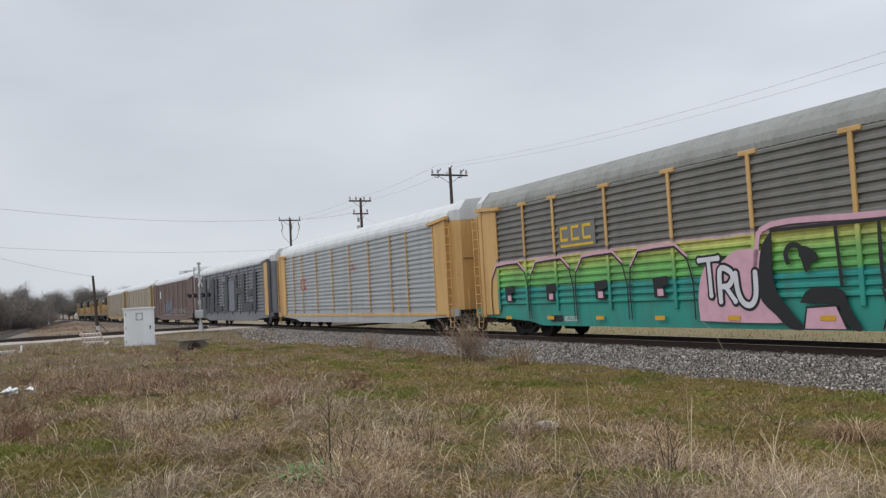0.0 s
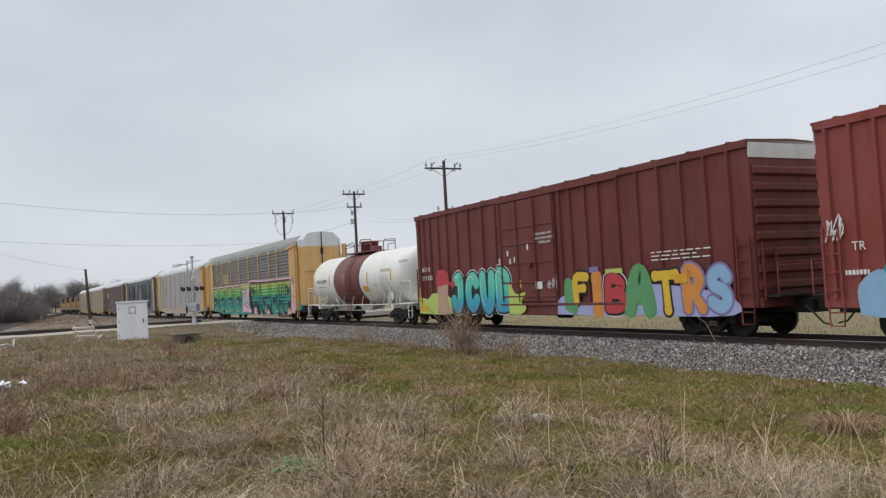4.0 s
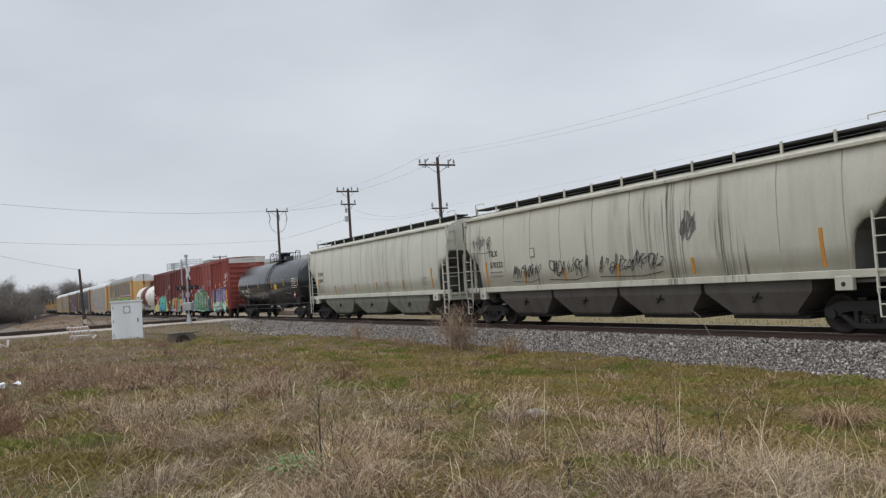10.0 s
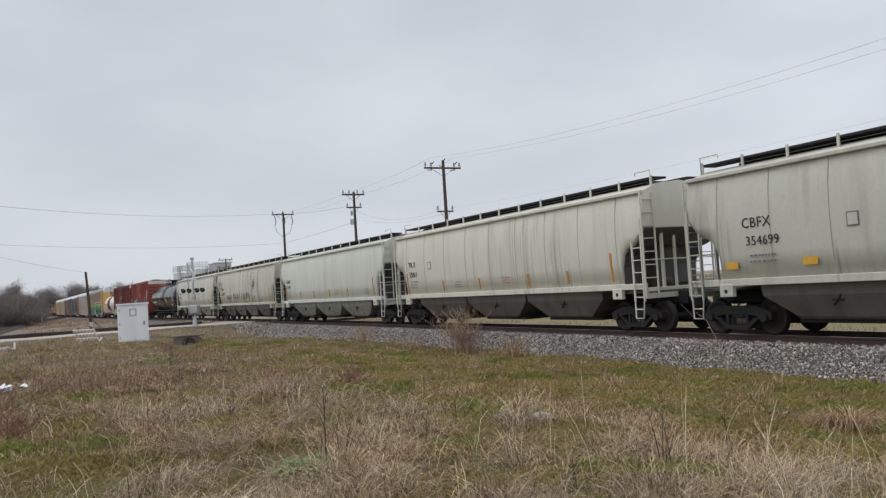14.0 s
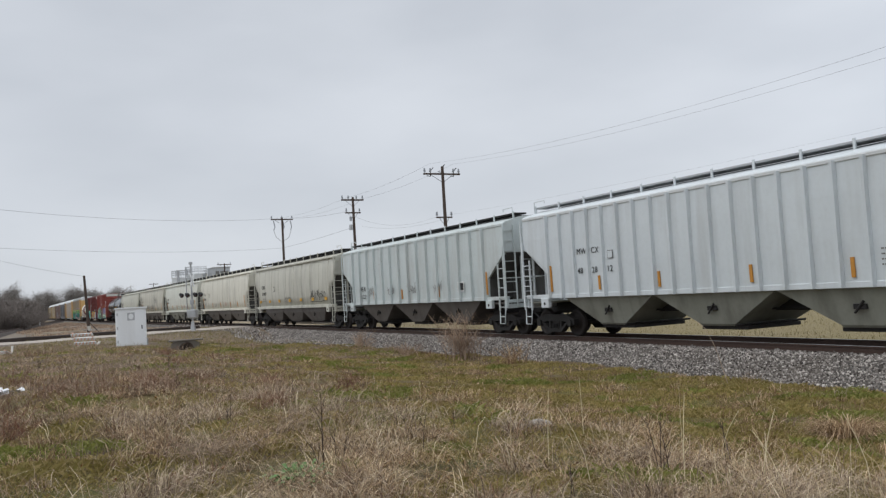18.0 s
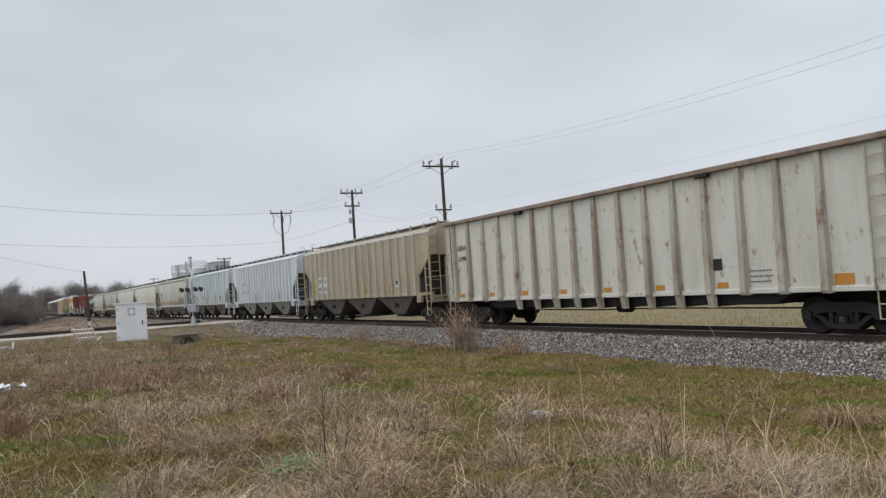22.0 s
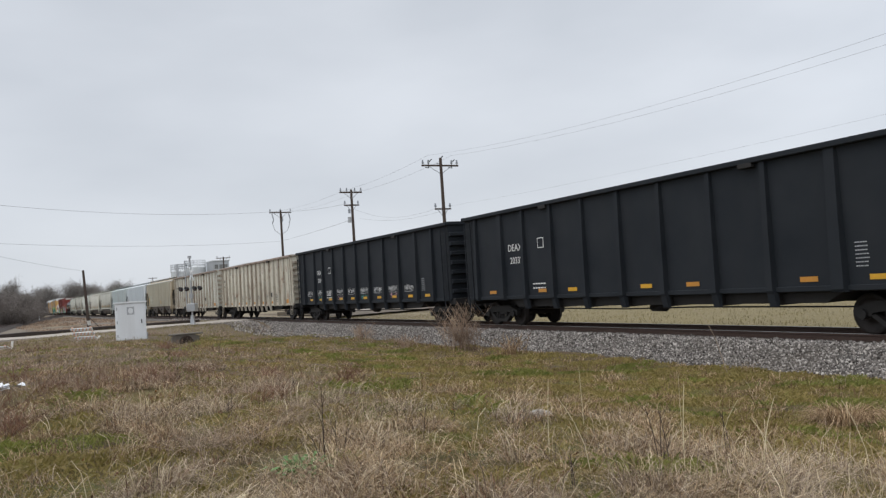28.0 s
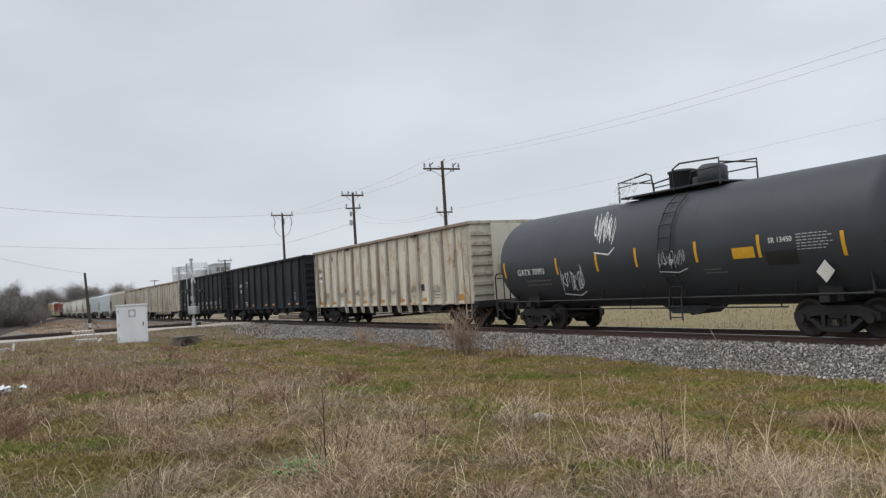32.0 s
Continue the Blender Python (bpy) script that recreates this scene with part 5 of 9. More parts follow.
blot(car, [(-5.0, 2.3), (-4.4, 2.6), (-3.8, 2.62), (-3.6, 2.4), (-4.2, 2.2)], "spray_pink", Y1 + 0.003)
blot(car, [(-6.9, 0.66), (-6.9, 1.3), (-6.3, 1.6), (-6.1, 0.66)], "spray_sky", Y1 + 0.002)
mural(car, "CREEK", -6.15, -0.35, 0.66, 2.50, ["fade_moss", "spray_green"], "spray_black", 53, 0.36, Y1, None, True, 1.22)
mural(car, "NS", -1.0, 1.1, 0.66, 1.85, ["spray_sea", "spray_black"], "spray_black", 54, 0.20, Y1 - 0.006, None, True)
blot(car, [(0.9, 0.9), (1.0, 1.7), (1.6, 1.75), (1.7, 0.9)], "spray_orange", Y1 + 0.005)
blot(car, [(1.75, 0.62), (1.8, 1.7), (2.4, 2.3), (4.4, 2.4), (6.2, 2.35), (6.4, 1.5), (6.2, 0.66)], "spray_black", Y1 + 0.005, "sprayed_shade")
mural(car, "LAWS", 1.66, 6.50, 0.56, 2.60, ["fade_violet"], "spray_black", 55, 0.52, Y1, "spray_sky", True, 1.10)
scrawl(car, -6.0, -0.2, 0.75, 2.4, "spray_black", 0.06, 88, 9, Y1 - 0.016)
scrawl(car, -6.0, -0.3, 0.75, 2.3, "spray_mint", 0.05, 89, 8, Y1 - 0.019)
scrawl(car, -5.8, -0.6, 0.8, 2.4, "fade_moss", 0.12, 90, 7, Y1 - 0.0175)
letters(car, "LAWS", 5.95, 2.93, 0.26, "ink_white", Y1)
letters(car, "CORR", 6.05, 2.65, 0.26, "ink_white", Y1)
letters(car, "TR", -7.0, 2.05, 0.28, "ink_white", Y1)
small_print(car, -7.2, 1.75, 0.7, 0.35, 1, "ink_white", Y1, 52)
for x, z in ((3.0, 2.75), (4.6, 2.85)):
    plate(car, "sprayed_square", x - 0.12, x + 0.16, z - 0.12, z + 0.18, "spray_orange", Y1 - 0.003)
for k, z in enumerate((0.98, 1.35, 1.72, 2.05)):
    plate(car, "sprayed_square", 6.62, 7.08, z, z + 0.30, "spray_orange", Y1 - 0.003)
scrawl(car, 6.4, 7.5, 3.2, 3.9, "ink_white", 0.035, 56, 4, Y1)
scrawl(car, -7.7, -7.2, 2.2, 2.9, "ink_white", 0.030, 58, 3, Y1)
scrawl(car, -2.3, -1.4, 2.6, 3.0, "ink_white", 0.035, 59, 4, -1.615)
plate(car, "paper_label", 0.0, 0.3, 1.75, 1.95, "ink_white", -1.60)
g = Geo()
rnd = random.Random(60)
for z in (4.40, 4.05, 3.72, 3.66, 3.28, 3.22, 2.50):
    g.box(h + 0.095, h + 0.10, 0.15 + rnd.uniform(-0.2, 0.2), 0.75, z - 0.014, z + 0.014)
tagged(part("small_print", g, M["offwhite"], car), kind="stuff")
scrawl_end = Geo().box(h + 0.032, h + 0.036, -0.4, 0.7, 4.74, 4.78)
part("small_print", scrawl_end, M["print_grey"], car)


# -- tank cars --
def tank_car(front, rear, r, zc, mat, label, frame_mat, cyl, dome, rail_mat, top_mat=None, top_rail=None, wide=1.5, drum=(0.42, 0.50), ladder_x=None, saddle=1.15, bogie=1.15):
    """cyl: where the round shell begins and ends; dome: middle of the manway."""
    a, b = cyl
    top_mat, top_rail, ladder_x = top_mat or mat, top_rail or rail_mat, dome if ladder_x is None else ladder_x
    car, half = start_car("tank_car", label, "tank car", front, rear, (a + bogie, b - bogie), 0.40)
    head = [(0.0, 1.0), (0.22, 0.985), (0.42, 0.92), (0.58, 0.80), (0.70, 0.62), (0.78, 0.36), (0.80, 0.02)]
    prof = [(a - d * 0.85, r * k) for d, k in head[::-1]] + [(b + d * 0.85, r * k) for d, k in head]
    part("tank_shell", turned(prof, zc, 56), M[mat], car)
    for x in (a + 2.6, (a + b) / 2 - 1.3, (a + b) / 2 + 2.4, b - 2.4):
        part("weld_seam", turned([(x - 0.012, r), (x - 0.010, r + 0.003), (x + 0.010, r + 0.003), (x + 0.012, r)], zc, 56), M[mat], car)
    for s, e in ((-1, a), (1, b)):
        x = e - s * bogie
        part("saddle", Geo().prism([(-saddle, zc - r * 0.55), (-saddle, 0.86), (saddle, 0.86), (saddle, zc - r * 0.55), (0.6, zc - r * 0.92), (-0.6, zc - r * 0.92)], "x", x - 0.32, x + 0.32), M[frame_mat], car)
        tip = s * (half + 0.10)
        part("stub_sill", Geo().box(min(tip, e - s * 2.2), max(tip, e - s * 2.2), -0.33, 0.33, 0.72, 1.06, 0.02), M[frame_mat], car)
        part("end_platform", Geo().box(min(tip, e - s * 0.1), max(tip, e - s * 0.1), -1.35, 1.35, 1.04, 1.10, 0.01), M[frame_mat], car)
        part("end_rail", Geo().tube([(tip - s * 0.08, -1.38, 0.45), (tip - s * 0.08, -1.38, 2.0), (tip - s * 0.20, -1.38, 2.12), (e + s * 0.02, -1.38, 2.12), (e + s * 0.10, -1.38, 1.08)], 0.028, 8), M[rail_mat], car)
        part("end_rail", Geo().tube([(tip - s * 0.05, -1.30, 1.95), (tip - s * 0.05, 1.30, 1.95)], 0.022, 8), M[rail_mat], car)
        part("end_rail", Geo().tube([(tip - s * 0.05, -1.0, 1.08), (tip - s * 0.05, -1.0, 1.95)], 0.022, 8), M[rail_mat], car)
        step_iron(car, *sorted((tip - s * 0.10, tip - s * 0.5)), -1.36, 0.40, 1.06, rail_mat)
        part("bolster_arm", Geo().box(x - 0.14, x + 0.14, -1.42, 1.42, 0.84, 1.02, 0.02), M[frame_mat], car)
    # running rail under the shell
    part("side_pipe", Geo().tube([(a - 0.1, -1.40, 1.04), (b + 0.1, -1.40, 1.04)], 0.032, 8), M[rail_mat], car)
    for i in range(7):
        x = a + 1.9 + (b - a - 3.8) * i / 6
        part("pipe_bracket", Geo().tube([(x, -1.40, 1.04), (x + 0.22, -r * 0.93, zc - r * 0.62)], 0.022, 6), M[rail_mat], car)
    # manway, platform, ladder
    top = zc + r
    dr, dh = drum
    part("manway", turned([(0, 0.1), (0.001, dr * 0.8), (0.12, dr * 0.8), (0.13, dr), (dh, dr), (dh + 0.01, dr + 0.04), (dh + 0.06, dr + 0.04), (dh + 0.10, dr * 0.8), (dh + 0.12, 0.02)], 0, 22), M[top_mat], car, at=pose(dome, 0, top - 0.02, 0, -90, 0))
    part("manway_platform", Geo().box(dome - wide, dome + wide, -0.72, 0.72, top + 0.02, top + 0.08, 0.01), M[top_rail], car)
    part("valve_box", Geo().box(dome + dr + 0.15, dome + dr + 0.7, -0.25, 0.25, top + 0.05, top + 0.34, 0.03), M[top_mat], car)
    o = wide + 0.05
    for y in (-0.72, 0.72):
        part("platform_rail", Geo().tube([(dome - o, y, top - 0.10), (dome - o, y, top + 0.54), (dome - o * 0.38, y, top + 0.66), (dome - o * 0.28, y, top + 0.58), (dome - o * 0.24, y, top)], 0.026, 8), M[top_rail], car)
        part("platform_rail", Geo().tube([(dome + o * 0.16, y, top), (dome + o * 0.16, y, top + 0.62), (dome + o * 0.3, y, top + 0.74), (dome + o, y, top + 0.66), (dome + o, y, top - 0.05)], 0.026, 8), M[top_rail], car)
        part("mid_rail", Geo().tube([(dome - o, y, top + 0.40), (dome - o * 0.3, y, top + 0.44)], 0.020, 6), M[top_rail], car)
        part("mid_rail", Geo().tube([(dome + o * 0.45, y, top + 0.05), (dome + o * 0.5, y, top + 0.44), (dome + o, y, top + 0.44)], 0.020, 6), M[top_rail], car)
    for x in (dome - o, dome + o):
        part("platform_rail", Geo().tube([(x, -0.72, top + 0.56), (x, 0.72, top + 0.56)], 0.022, 6), M[top_rail], car)
    lad = Geo()
    arc = [math.radians(d) for d in (-38, -20, 0, 20, 40, 58)]
    lx = ladder_x
    for x in (lx - 0.24, lx + 0.24):
        lad.tube([(x, -1.48, 0.42), (x, -1.48, 0.95)] + [(x, -(r + 0.09) * math.cos(q), zc + (r + 0.09) * math.sin(q)) for q in arc], 0.024, 6)
    for z in (0.5, 0.8):
        lad.tube([(lx - 0.24, -1.48, z), (lx + 0.24, -1.48, z)], 0.018, 6)
    for k in range(9):
        q = math.radians(-38 + 12 * k)
        lad.tube([(lx - 0.24, -(r + 0.09) * math.cos(q), zc + (r + 0.09) * math.sin(q)), (lx + 0.24, -(r + 0.09) * math.cos(q), zc + (r + 0.09) * math.sin(q))], 0.018, 6)
    part("ladder", lad, M[top_rail], car)
    part("bottom_outlet", lathe([(-0.18, 0.05), (-0.16, 0.16), (0.16, 0.16), (0.18, 0.05)], 12), M[rail_mat], car, at=pose(dome + 0.1, 0, zc - r - 0.12))
    part("skid", Geo().prism([(dome - 0.9, zc - r + 0.02), (dome - 0.5, zc - r - 0.22), (dome + 0.7, zc - r - 0.22), (dome + 1.1, zc - r + 0.02)], "y", -0.35, 0.35), M[mat], car)
    part("under_rail", Geo().tube([(a + 2.4, -1.1, 0.74), (b - 2.4, -1.1, 0.74)], 0.020, 6), M[rail_mat], car)
    for i in range(6):
        x = a + 2.6 + (b - a - 5.2) * i / 5
        part("rail_hanger", Geo().tube([(x, -1.1, 0.74), (x, -1.1, 1.04), (x, -1.38, 1.04)], 0.020, 6), M[rail_mat], car)
    return car, half


car, h = tank_car(-1.2, 14.0, 1.46, 2.42, "tank_white", "white tank car with a brown middle band", "tank_white", (-6.15, 6.15), -0.45, "white_rail", "tank_brown", "tank_brown", 1.85, (0.50, 0.60), -0.25, 0.62, 0.72)
part("grab_bar", Geo().tube([(-1.6, -1.30, 1.66), (1.1, -1.30, 1.66)], 0.022, 6), M["tank_brown"], car)
w1 = (2.42, 1.46)
part("painted_band", turned([(-2.60, 1.46), (-2.60, 1.467), (1.35, 1.467), (1.35, 1.46)], 2.42, 56), M["tank_brown"], car, "dull brown painted band")
letters(car, "UTLX 130718", -5.55, 2.35, 0.30, "ink_black", wrap=w1)
for x, z in ((-6.13, 2.5), (-3.35, 2.5), (-1.1, 2.5), (2.44, 2.45), (5.5, 2.5)):
    plate(car, "reflector_strip", x - 0.05, x + 0.05, z - 0.29, z + 0.29, "stripe", wrap=(2.42, 1.468))
small_print(car, -5.4, 2.2, 1.4, 0.16, 1, "print_grey", seed=61, wrap=w1)
small_print(car, -5.0, 1.75, 1.5, 0.25, 2, "print_pale", seed=60, wrap=w1)
small_print(car, 4.2, 2.55, 1.15, 0.75, 7, "print_pale", seed=62, wrap=w1)
small_print(car, 4.3, 1.75, 0.9, 0.35, 4, "print_grey", seed=64, wrap=w1)
plate(car, "notice_band", 4.2, 5.35, 2.68, 2.84, "notice_tan", wrap=w1)
plate(car, "hazard_notice", 1.75, 2.45, 1.72, 2.02, "stripe", wrap=(2.42, 1.475))
small_print(car, 3.1, 2.15, 0.8, 0.2, 2, "print_pale", seed=63, wrap=w1)
letters(car, "UTLX 130718", 6.0, 3.05, 0.20, "print_grey", wrap=(2.42, 1.44))
for x in (-5.2, 5.3):
    part("placard_bracket", Geo().box(x - 0.05, x + 0.05, -1.46, -1.40, 1.05, 1.95, 0.01), M["white_rail"], car)
    part("outlet_pipe", Geo().tube([(x - 0.9 * (1 if x > 0 else -1) * 3.2, -1.3, 1.1), (x - 0.9 * (1 if x > 0 else -1) * 3.0, -1.38, 1.45)], 0.04, 8), M["white_rail"], car)
    for o in (-0.45, 0.5, 0.95):
        part("end_bracket", Geo().tube([(x + o, -1.36, 1.08), (x + o + 0.06, -1.30, 1.65)], 0.032, 6), M["white_rail"], car)
dm = Geo().add([(5.62, -1.47, 1.20), (5.86, -1.47, 1.48), (5.62, -1.47, 1.76), (5.38, -1.47, 1.48)], [(0, 1, 2, 3)])
part("placard", dm, M["offwhite"], car, "white diamond placard")

car, h = tank_car(53.55, 71.35, 1.56, 2.50, "tank_black", "glossy black tank car with yellow reflectors", "iron", (-7.55, 7.15), 0.05, "black", drum=(0.38, 0.52), wide=1.2, ladder_x=0.55)
w2 = (2.50, 1.56)
letters(car, "TILX", -6.75, 1.98, 0.34, "ink_white", wrap=w2)
letters(car, "191026", -5.75, 1.98, 0.34, "ink_white", wrap=w2)
plate(car, "square_sign_edge", -4.62, -4.32, 1.96, 2.28, "ink_white", wrap=w2)
plate(car, "square_sign", -4.59, -4.35, 1.99, 2.25, "tank_black", wrap=(2.50, 1.564))
for x, z in ((-7.45, 2.45), (-4.75, 2.45), (-1.9, 2.50), (1.45, 2.45), (4.3, 2.50), (7.3, 2.45)):
    plate(car, "reflector_strip", x - 0.05, x + 0.05, z - 0.25, z + 0.25, "stripe", wrap=w2)
plate(car, "hazard_notice", 2.05, 2.70, 2.05, 2.42, "stripe", wrap=w2)
small_print(car, -6.4, 1.85, 1.4, 0.30, 2, "ink_white", seed=64, wrap=w2)
dm = Geo().add([(6.55, -1.53, 1.42), (6.75, -1.53, 1.64), (6.55, -1.53, 1.86), (6.35, -1.53, 1.64)], [(0, 1, 2, 3)])
part("placard", dm, M["spray_red"], car, "red diamond placard")
part("placard_stripe", Geo().box(6.42, 6.68, -1.536, -1.532, 1.60, 1.68), M["ink_white"], car)
small_print(car, -1.6, 1.75, 0.9, 0.10, 1, "print_grey", seed=65, wrap=w2)
small_print(car, 4.3, 1.85, 1.2, 0.22, 2, "print_grey", seed=66, wrap=w2)
small_print(car, 6.0, 2.75, 1.0, 0.7, 6, "ink_white", seed=67, wrap=w2)

car, h = tank_car(332.35, 349.4, 1.68, 2.43, "tank_grey", "charcoal tank car with two domes and yellow reflectors", "iron", (-7.45, 7.1), 0.40, "black", drum=(0.42, 0.58), wide=2.05, ladder_x=1.25)
w3 = (2.43, 1.68)
part("valve_dome", turned([(0, 0.1), (0.001, 0.42), (0.56, 0.42), (0.66, 0.30), (0.68, 0.02)], 0, 20), M["tank_grey"], car, at=pose(1.55, 0, 4.09, 0, -90, 0))
letters(car, "GATX 70993", -6.5, 1.98, 0.31, "ink_white", wrap=w3)
for x, z in ((-7.35, 2.2), (-4.05, 2.2), (-1.9, 2.2), (-0.05, 2.25), (2.35, 2.25), (4.45, 2.25), (6.75, 2.15)):
    plate(car, "reflector_strip", x - 0.05, x + 0.05, z - 0.28, z + 0.28, "stripe", wrap=w3)
plate(car, "hazard_notice", 3.6, 4.3, 1.98, 2.26, "stripe", wrap=(2.43, 1.685))
plate(car, "touched_up_patch", 4.6, 5.5, 1.75, 2.10, "black", wrap=w3)
letters(car, "SR 13450", 4.75, 2.30, 0.18, "ink_white", wrap=w3)
small_print(car, 5.55, 2.48, 0.95, 0.42, 6, "print_pale", seed=68, wrap=w3)
small_print(car, -6.1, 1.82, 1.6, 0.3, 2, "print_grey", seed=69, wrap=w3)
small_print(car, 2.5, 1.8, 0.8, 0.2, 2, "print_grey", seed=70, wrap=w3)
scrawl(car, 0.05, 0.95, 2.45, 3.05, "ink_white", 0.022, 71, 5, wrap=w3)
scrawl(car, 0.5, 1.5, 3.15, 3.6, "print_pale", 0.022, 74, 4, wrap=w3)
scrawl(car, -1.75, -0.6, 1.85, 2.3, "print_pale", 0.022, 72, 5, wrap=w3)
scrawl(car, 2.6, 3.6, 2.1, 2.4, "print_pale", 0.022, 73, 5, wrap=w3)
dm = Geo().add([(6.2, -1.60, 1.30), (6.44, -1.60, 1.56), (6.2, -1.60, 1.82), (5.96, -1.60, 1.56)], [(0, 1, 2, 3)])
part("placard", dm, M["offwhite"], car, "white diamond placard")


# -- enclosed auto racks --
rack_posts = [-11.5, -9.55, -7.65, -4.8, -1.92, 0.95, 3.82, 6.68, 8.6, 11.5]


def rack_roof():
    arc = [(-1.53, 4.88), (-1.52, 5.04), (-1.42, 5.26), (-1.18, 5.50), (-0.80, 5.70), (-0.3, 5.82), (0.3, 5.82), (0.80, 5.70), (1.18, 5.50), (1.42, 5.26), (1.52, 5.04), (1.53, 4.88)]
    rings, x, k = [], -12.75, 0
    while x <= 12.751:
        d = 0.014 if k % 4 in (1, 2) else 0.0
        rings.append([(x, y * (1 + d * 0.6), z + d) for y, z in arc] + [(x, y * 0.96, z - 0.05) for y, z in arc[::-1]])
        x += 0.05
        k += 1
    return Geo().loft(rings)


roof_geo = rack_roof()
ROOF = {}


def corrugated(x0, x1, z0, z1, count):
    """A panel with folds that run along the car."""
    pts, step_z = [], (z1 - z0) / count
    for i in range(count):
        z = z0 + step_z * i
        pts += [(-1.530, z), (-1.530, z + 0.36 * step_z), (-1.590, z + 0.52 * step_z), (-1.590, z + 0.84 * step_z)]
    pts.append((-1.530, z1))
    return Geo().prism(pts + [(-1.50, z1), (-1.50, z0)], "x", x0, x1)


def auto_rack(front, rear, panel, frame_mat, roof_mat, label, low_mat=None, simple=False, slim=0.06, sill_mat=None):
    car, half = start_car("auto_rack_car", label, "auto rack", front, rear, (-(rear - front) / 2 + 3.0, (rear - front) / 2 - 3.0), 0.75)
    if roof_mat not in ROOF:
        ROOF[roof_mat] = roof_geo.mesh("roof", M[roof_mat])
    part("roof", ROOF[roof_mat], None, car)
    low = low_mat or sill_mat or frame_mat
    for y in (-1, 1):
        part("side_sill", Geo().prism([(-half, 1.12), (half, 1.12), (half, 0.80), (half - 3.9, 0.62), (half - 4.8, 0.46), (-half + 4.8, 0.46), (-half + 3.9, 0.62), (-half, 0.80)], "y", y * 1.50 - 0.05, y * 1.50 + 0.05), M[low], car)
    part("deck", Geo().box(-half, half, -1.45, 1.45, 0.85, 1.05), M["iron"], car)
    part("far_side", Geo().box(-half + 0.9, half - 0.9, 1.50, 1.56, 1.12, 4.9), M[panel], car)
    edges = rack_posts
    for x0, x1 in zip(edges, edges[1:]):
        up = corrugated(x0 + 0.02, x1 - 0.02, 1.12, 4.86, 17 if not simple else 15)
        part("panel", up, M[panel], car)
    for x in edges:
        part("side_post", Geo().box(x - slim, x + slim, -1.63, -1.57, 2.95 if low_mat else 1.0, 4.80, 0.012), M[frame_mat], car)
        if low_mat:
            part("side_post", Geo().box(x - 0.06, x + 0.06, -1.63, -1.57, 1.0, 2.95, 0.012), M[low_mat], car)
        if not simple and slim > 0.05:
            part("post_cap", Geo().box(x - 0.28, x + 0.28, -1.635, -1.56, 4.78, 4.90, 0.012), M[frame_mat], car)
    for s in (-1, 1):
        e = s * half
        inner = s * 11.58
        part("end_post", Geo().box(*sorted((inner, e - s * 0.95)), -1.62, -1.48, 0.85, 4.88, 0.015), M[frame_mat], car)
        part("end_gate_post", Geo().box(*sorted((e - s * 0.95, e - s * 0.72)), -1.66, -1.42, 0.75, 4.92, 0.02), M[frame_mat], car)
        part("end_brow", Geo().prism([(inner - s * 0.5, 4.80), (e - s * 0.55, 4.92), (e - s * 0.55, 5.06), (inner - s * 0.5, 4.92)], "y", -1.70, -1.52), M[frame_mat], car)
        ladder(car, *sorted((e - s * 0.66, e - s * 0.26)), -1.66, 0.75, 4.75, frame_mat, 11)
        for y0, y1 in ((-1.42, -0.03), (0.03, 1.42)):
            yy = (y0, y1) if y0 < 0 else (y1, y0)
            ring = [(e - s * 0.70, yy[0]), (e - s * 0.30, yy[0]), (e - s * 0.04, yy[0] * 0.86), (e + s * 0.02, yy[1]), (e - s * 0.70, yy[1])]
            d = part("end_door", Geo().prism(ring, "z", 0.80, 4.86), M[frame_mat], car)
            part("door_top", Geo().loft([[(x, y, 4.866) for x, y in ring], [(x, y, 5.30) for x, y in ring],
                                         [(e - s * 0.70, yy[0] * 0.74, 5.70), (e - s * 0.30, yy[0] * 0.74, 5.70), (e - s * 0.05, yy[0] * 0.62, 5.74), (e + s * 0.01, yy[1], 5.83), (e - s * 0.70, yy[1], 5.83)]]), M["roof_white"], d, "white door top")
        part("door_gap", Geo().box(*sorted((e - s * 0.03, e + s * 0.045)), -0.035, 0.035, 0.9, 5.8), M["black"], car)
        for z in (2.45, 4.35):
            part("lock_bar", Geo().box(*sorted((e, e + s * 0.07)), -0.09, 0.09, z, z + 0.42, 0.01), M["iron"], car)
        for y in (-1.0, 0.62):
            part("door_frame", Geo().tube([(e + s * 0.01, y, 1.0), (e + s * 0.01, y, 1.9), (e + s * 0.01, y + 0.38, 1.9), (e + s * 0.01, y + 0.38, 1.0)], 0.02, 4), M[frame_mat], car)
        part("door_seam", Geo().box(*sorted((e - s * 0.05, e + s * 0.025)), -1.15, 1.15, 3.22, 3.245), M["rack_brown"], car)
        part("corner_post", Geo().box(*sorted((e - s * 0.22, e + s * 0.08)), 1.46, 1.72, 0.75, 5.0, 0.02), M[frame_mat], car)
        part("end_sill", Geo().box(*sorted((e - s * 1.2, e + s * 0.35)), -1.45, 1.45, 0.62, 0.84, 0.02), M["iron"], car)
        step_iron(car, *sorted((e - s * 0.66, e - s * 0.26)), -1.60, 0.32, 0.80, frame_mat)
    part("centre_sill", Geo().box(-half - 0.4, half + 0.4, -0.35, 0.35, 0.45, 0.85, 0.02), M["iron"], car)
    return car, half


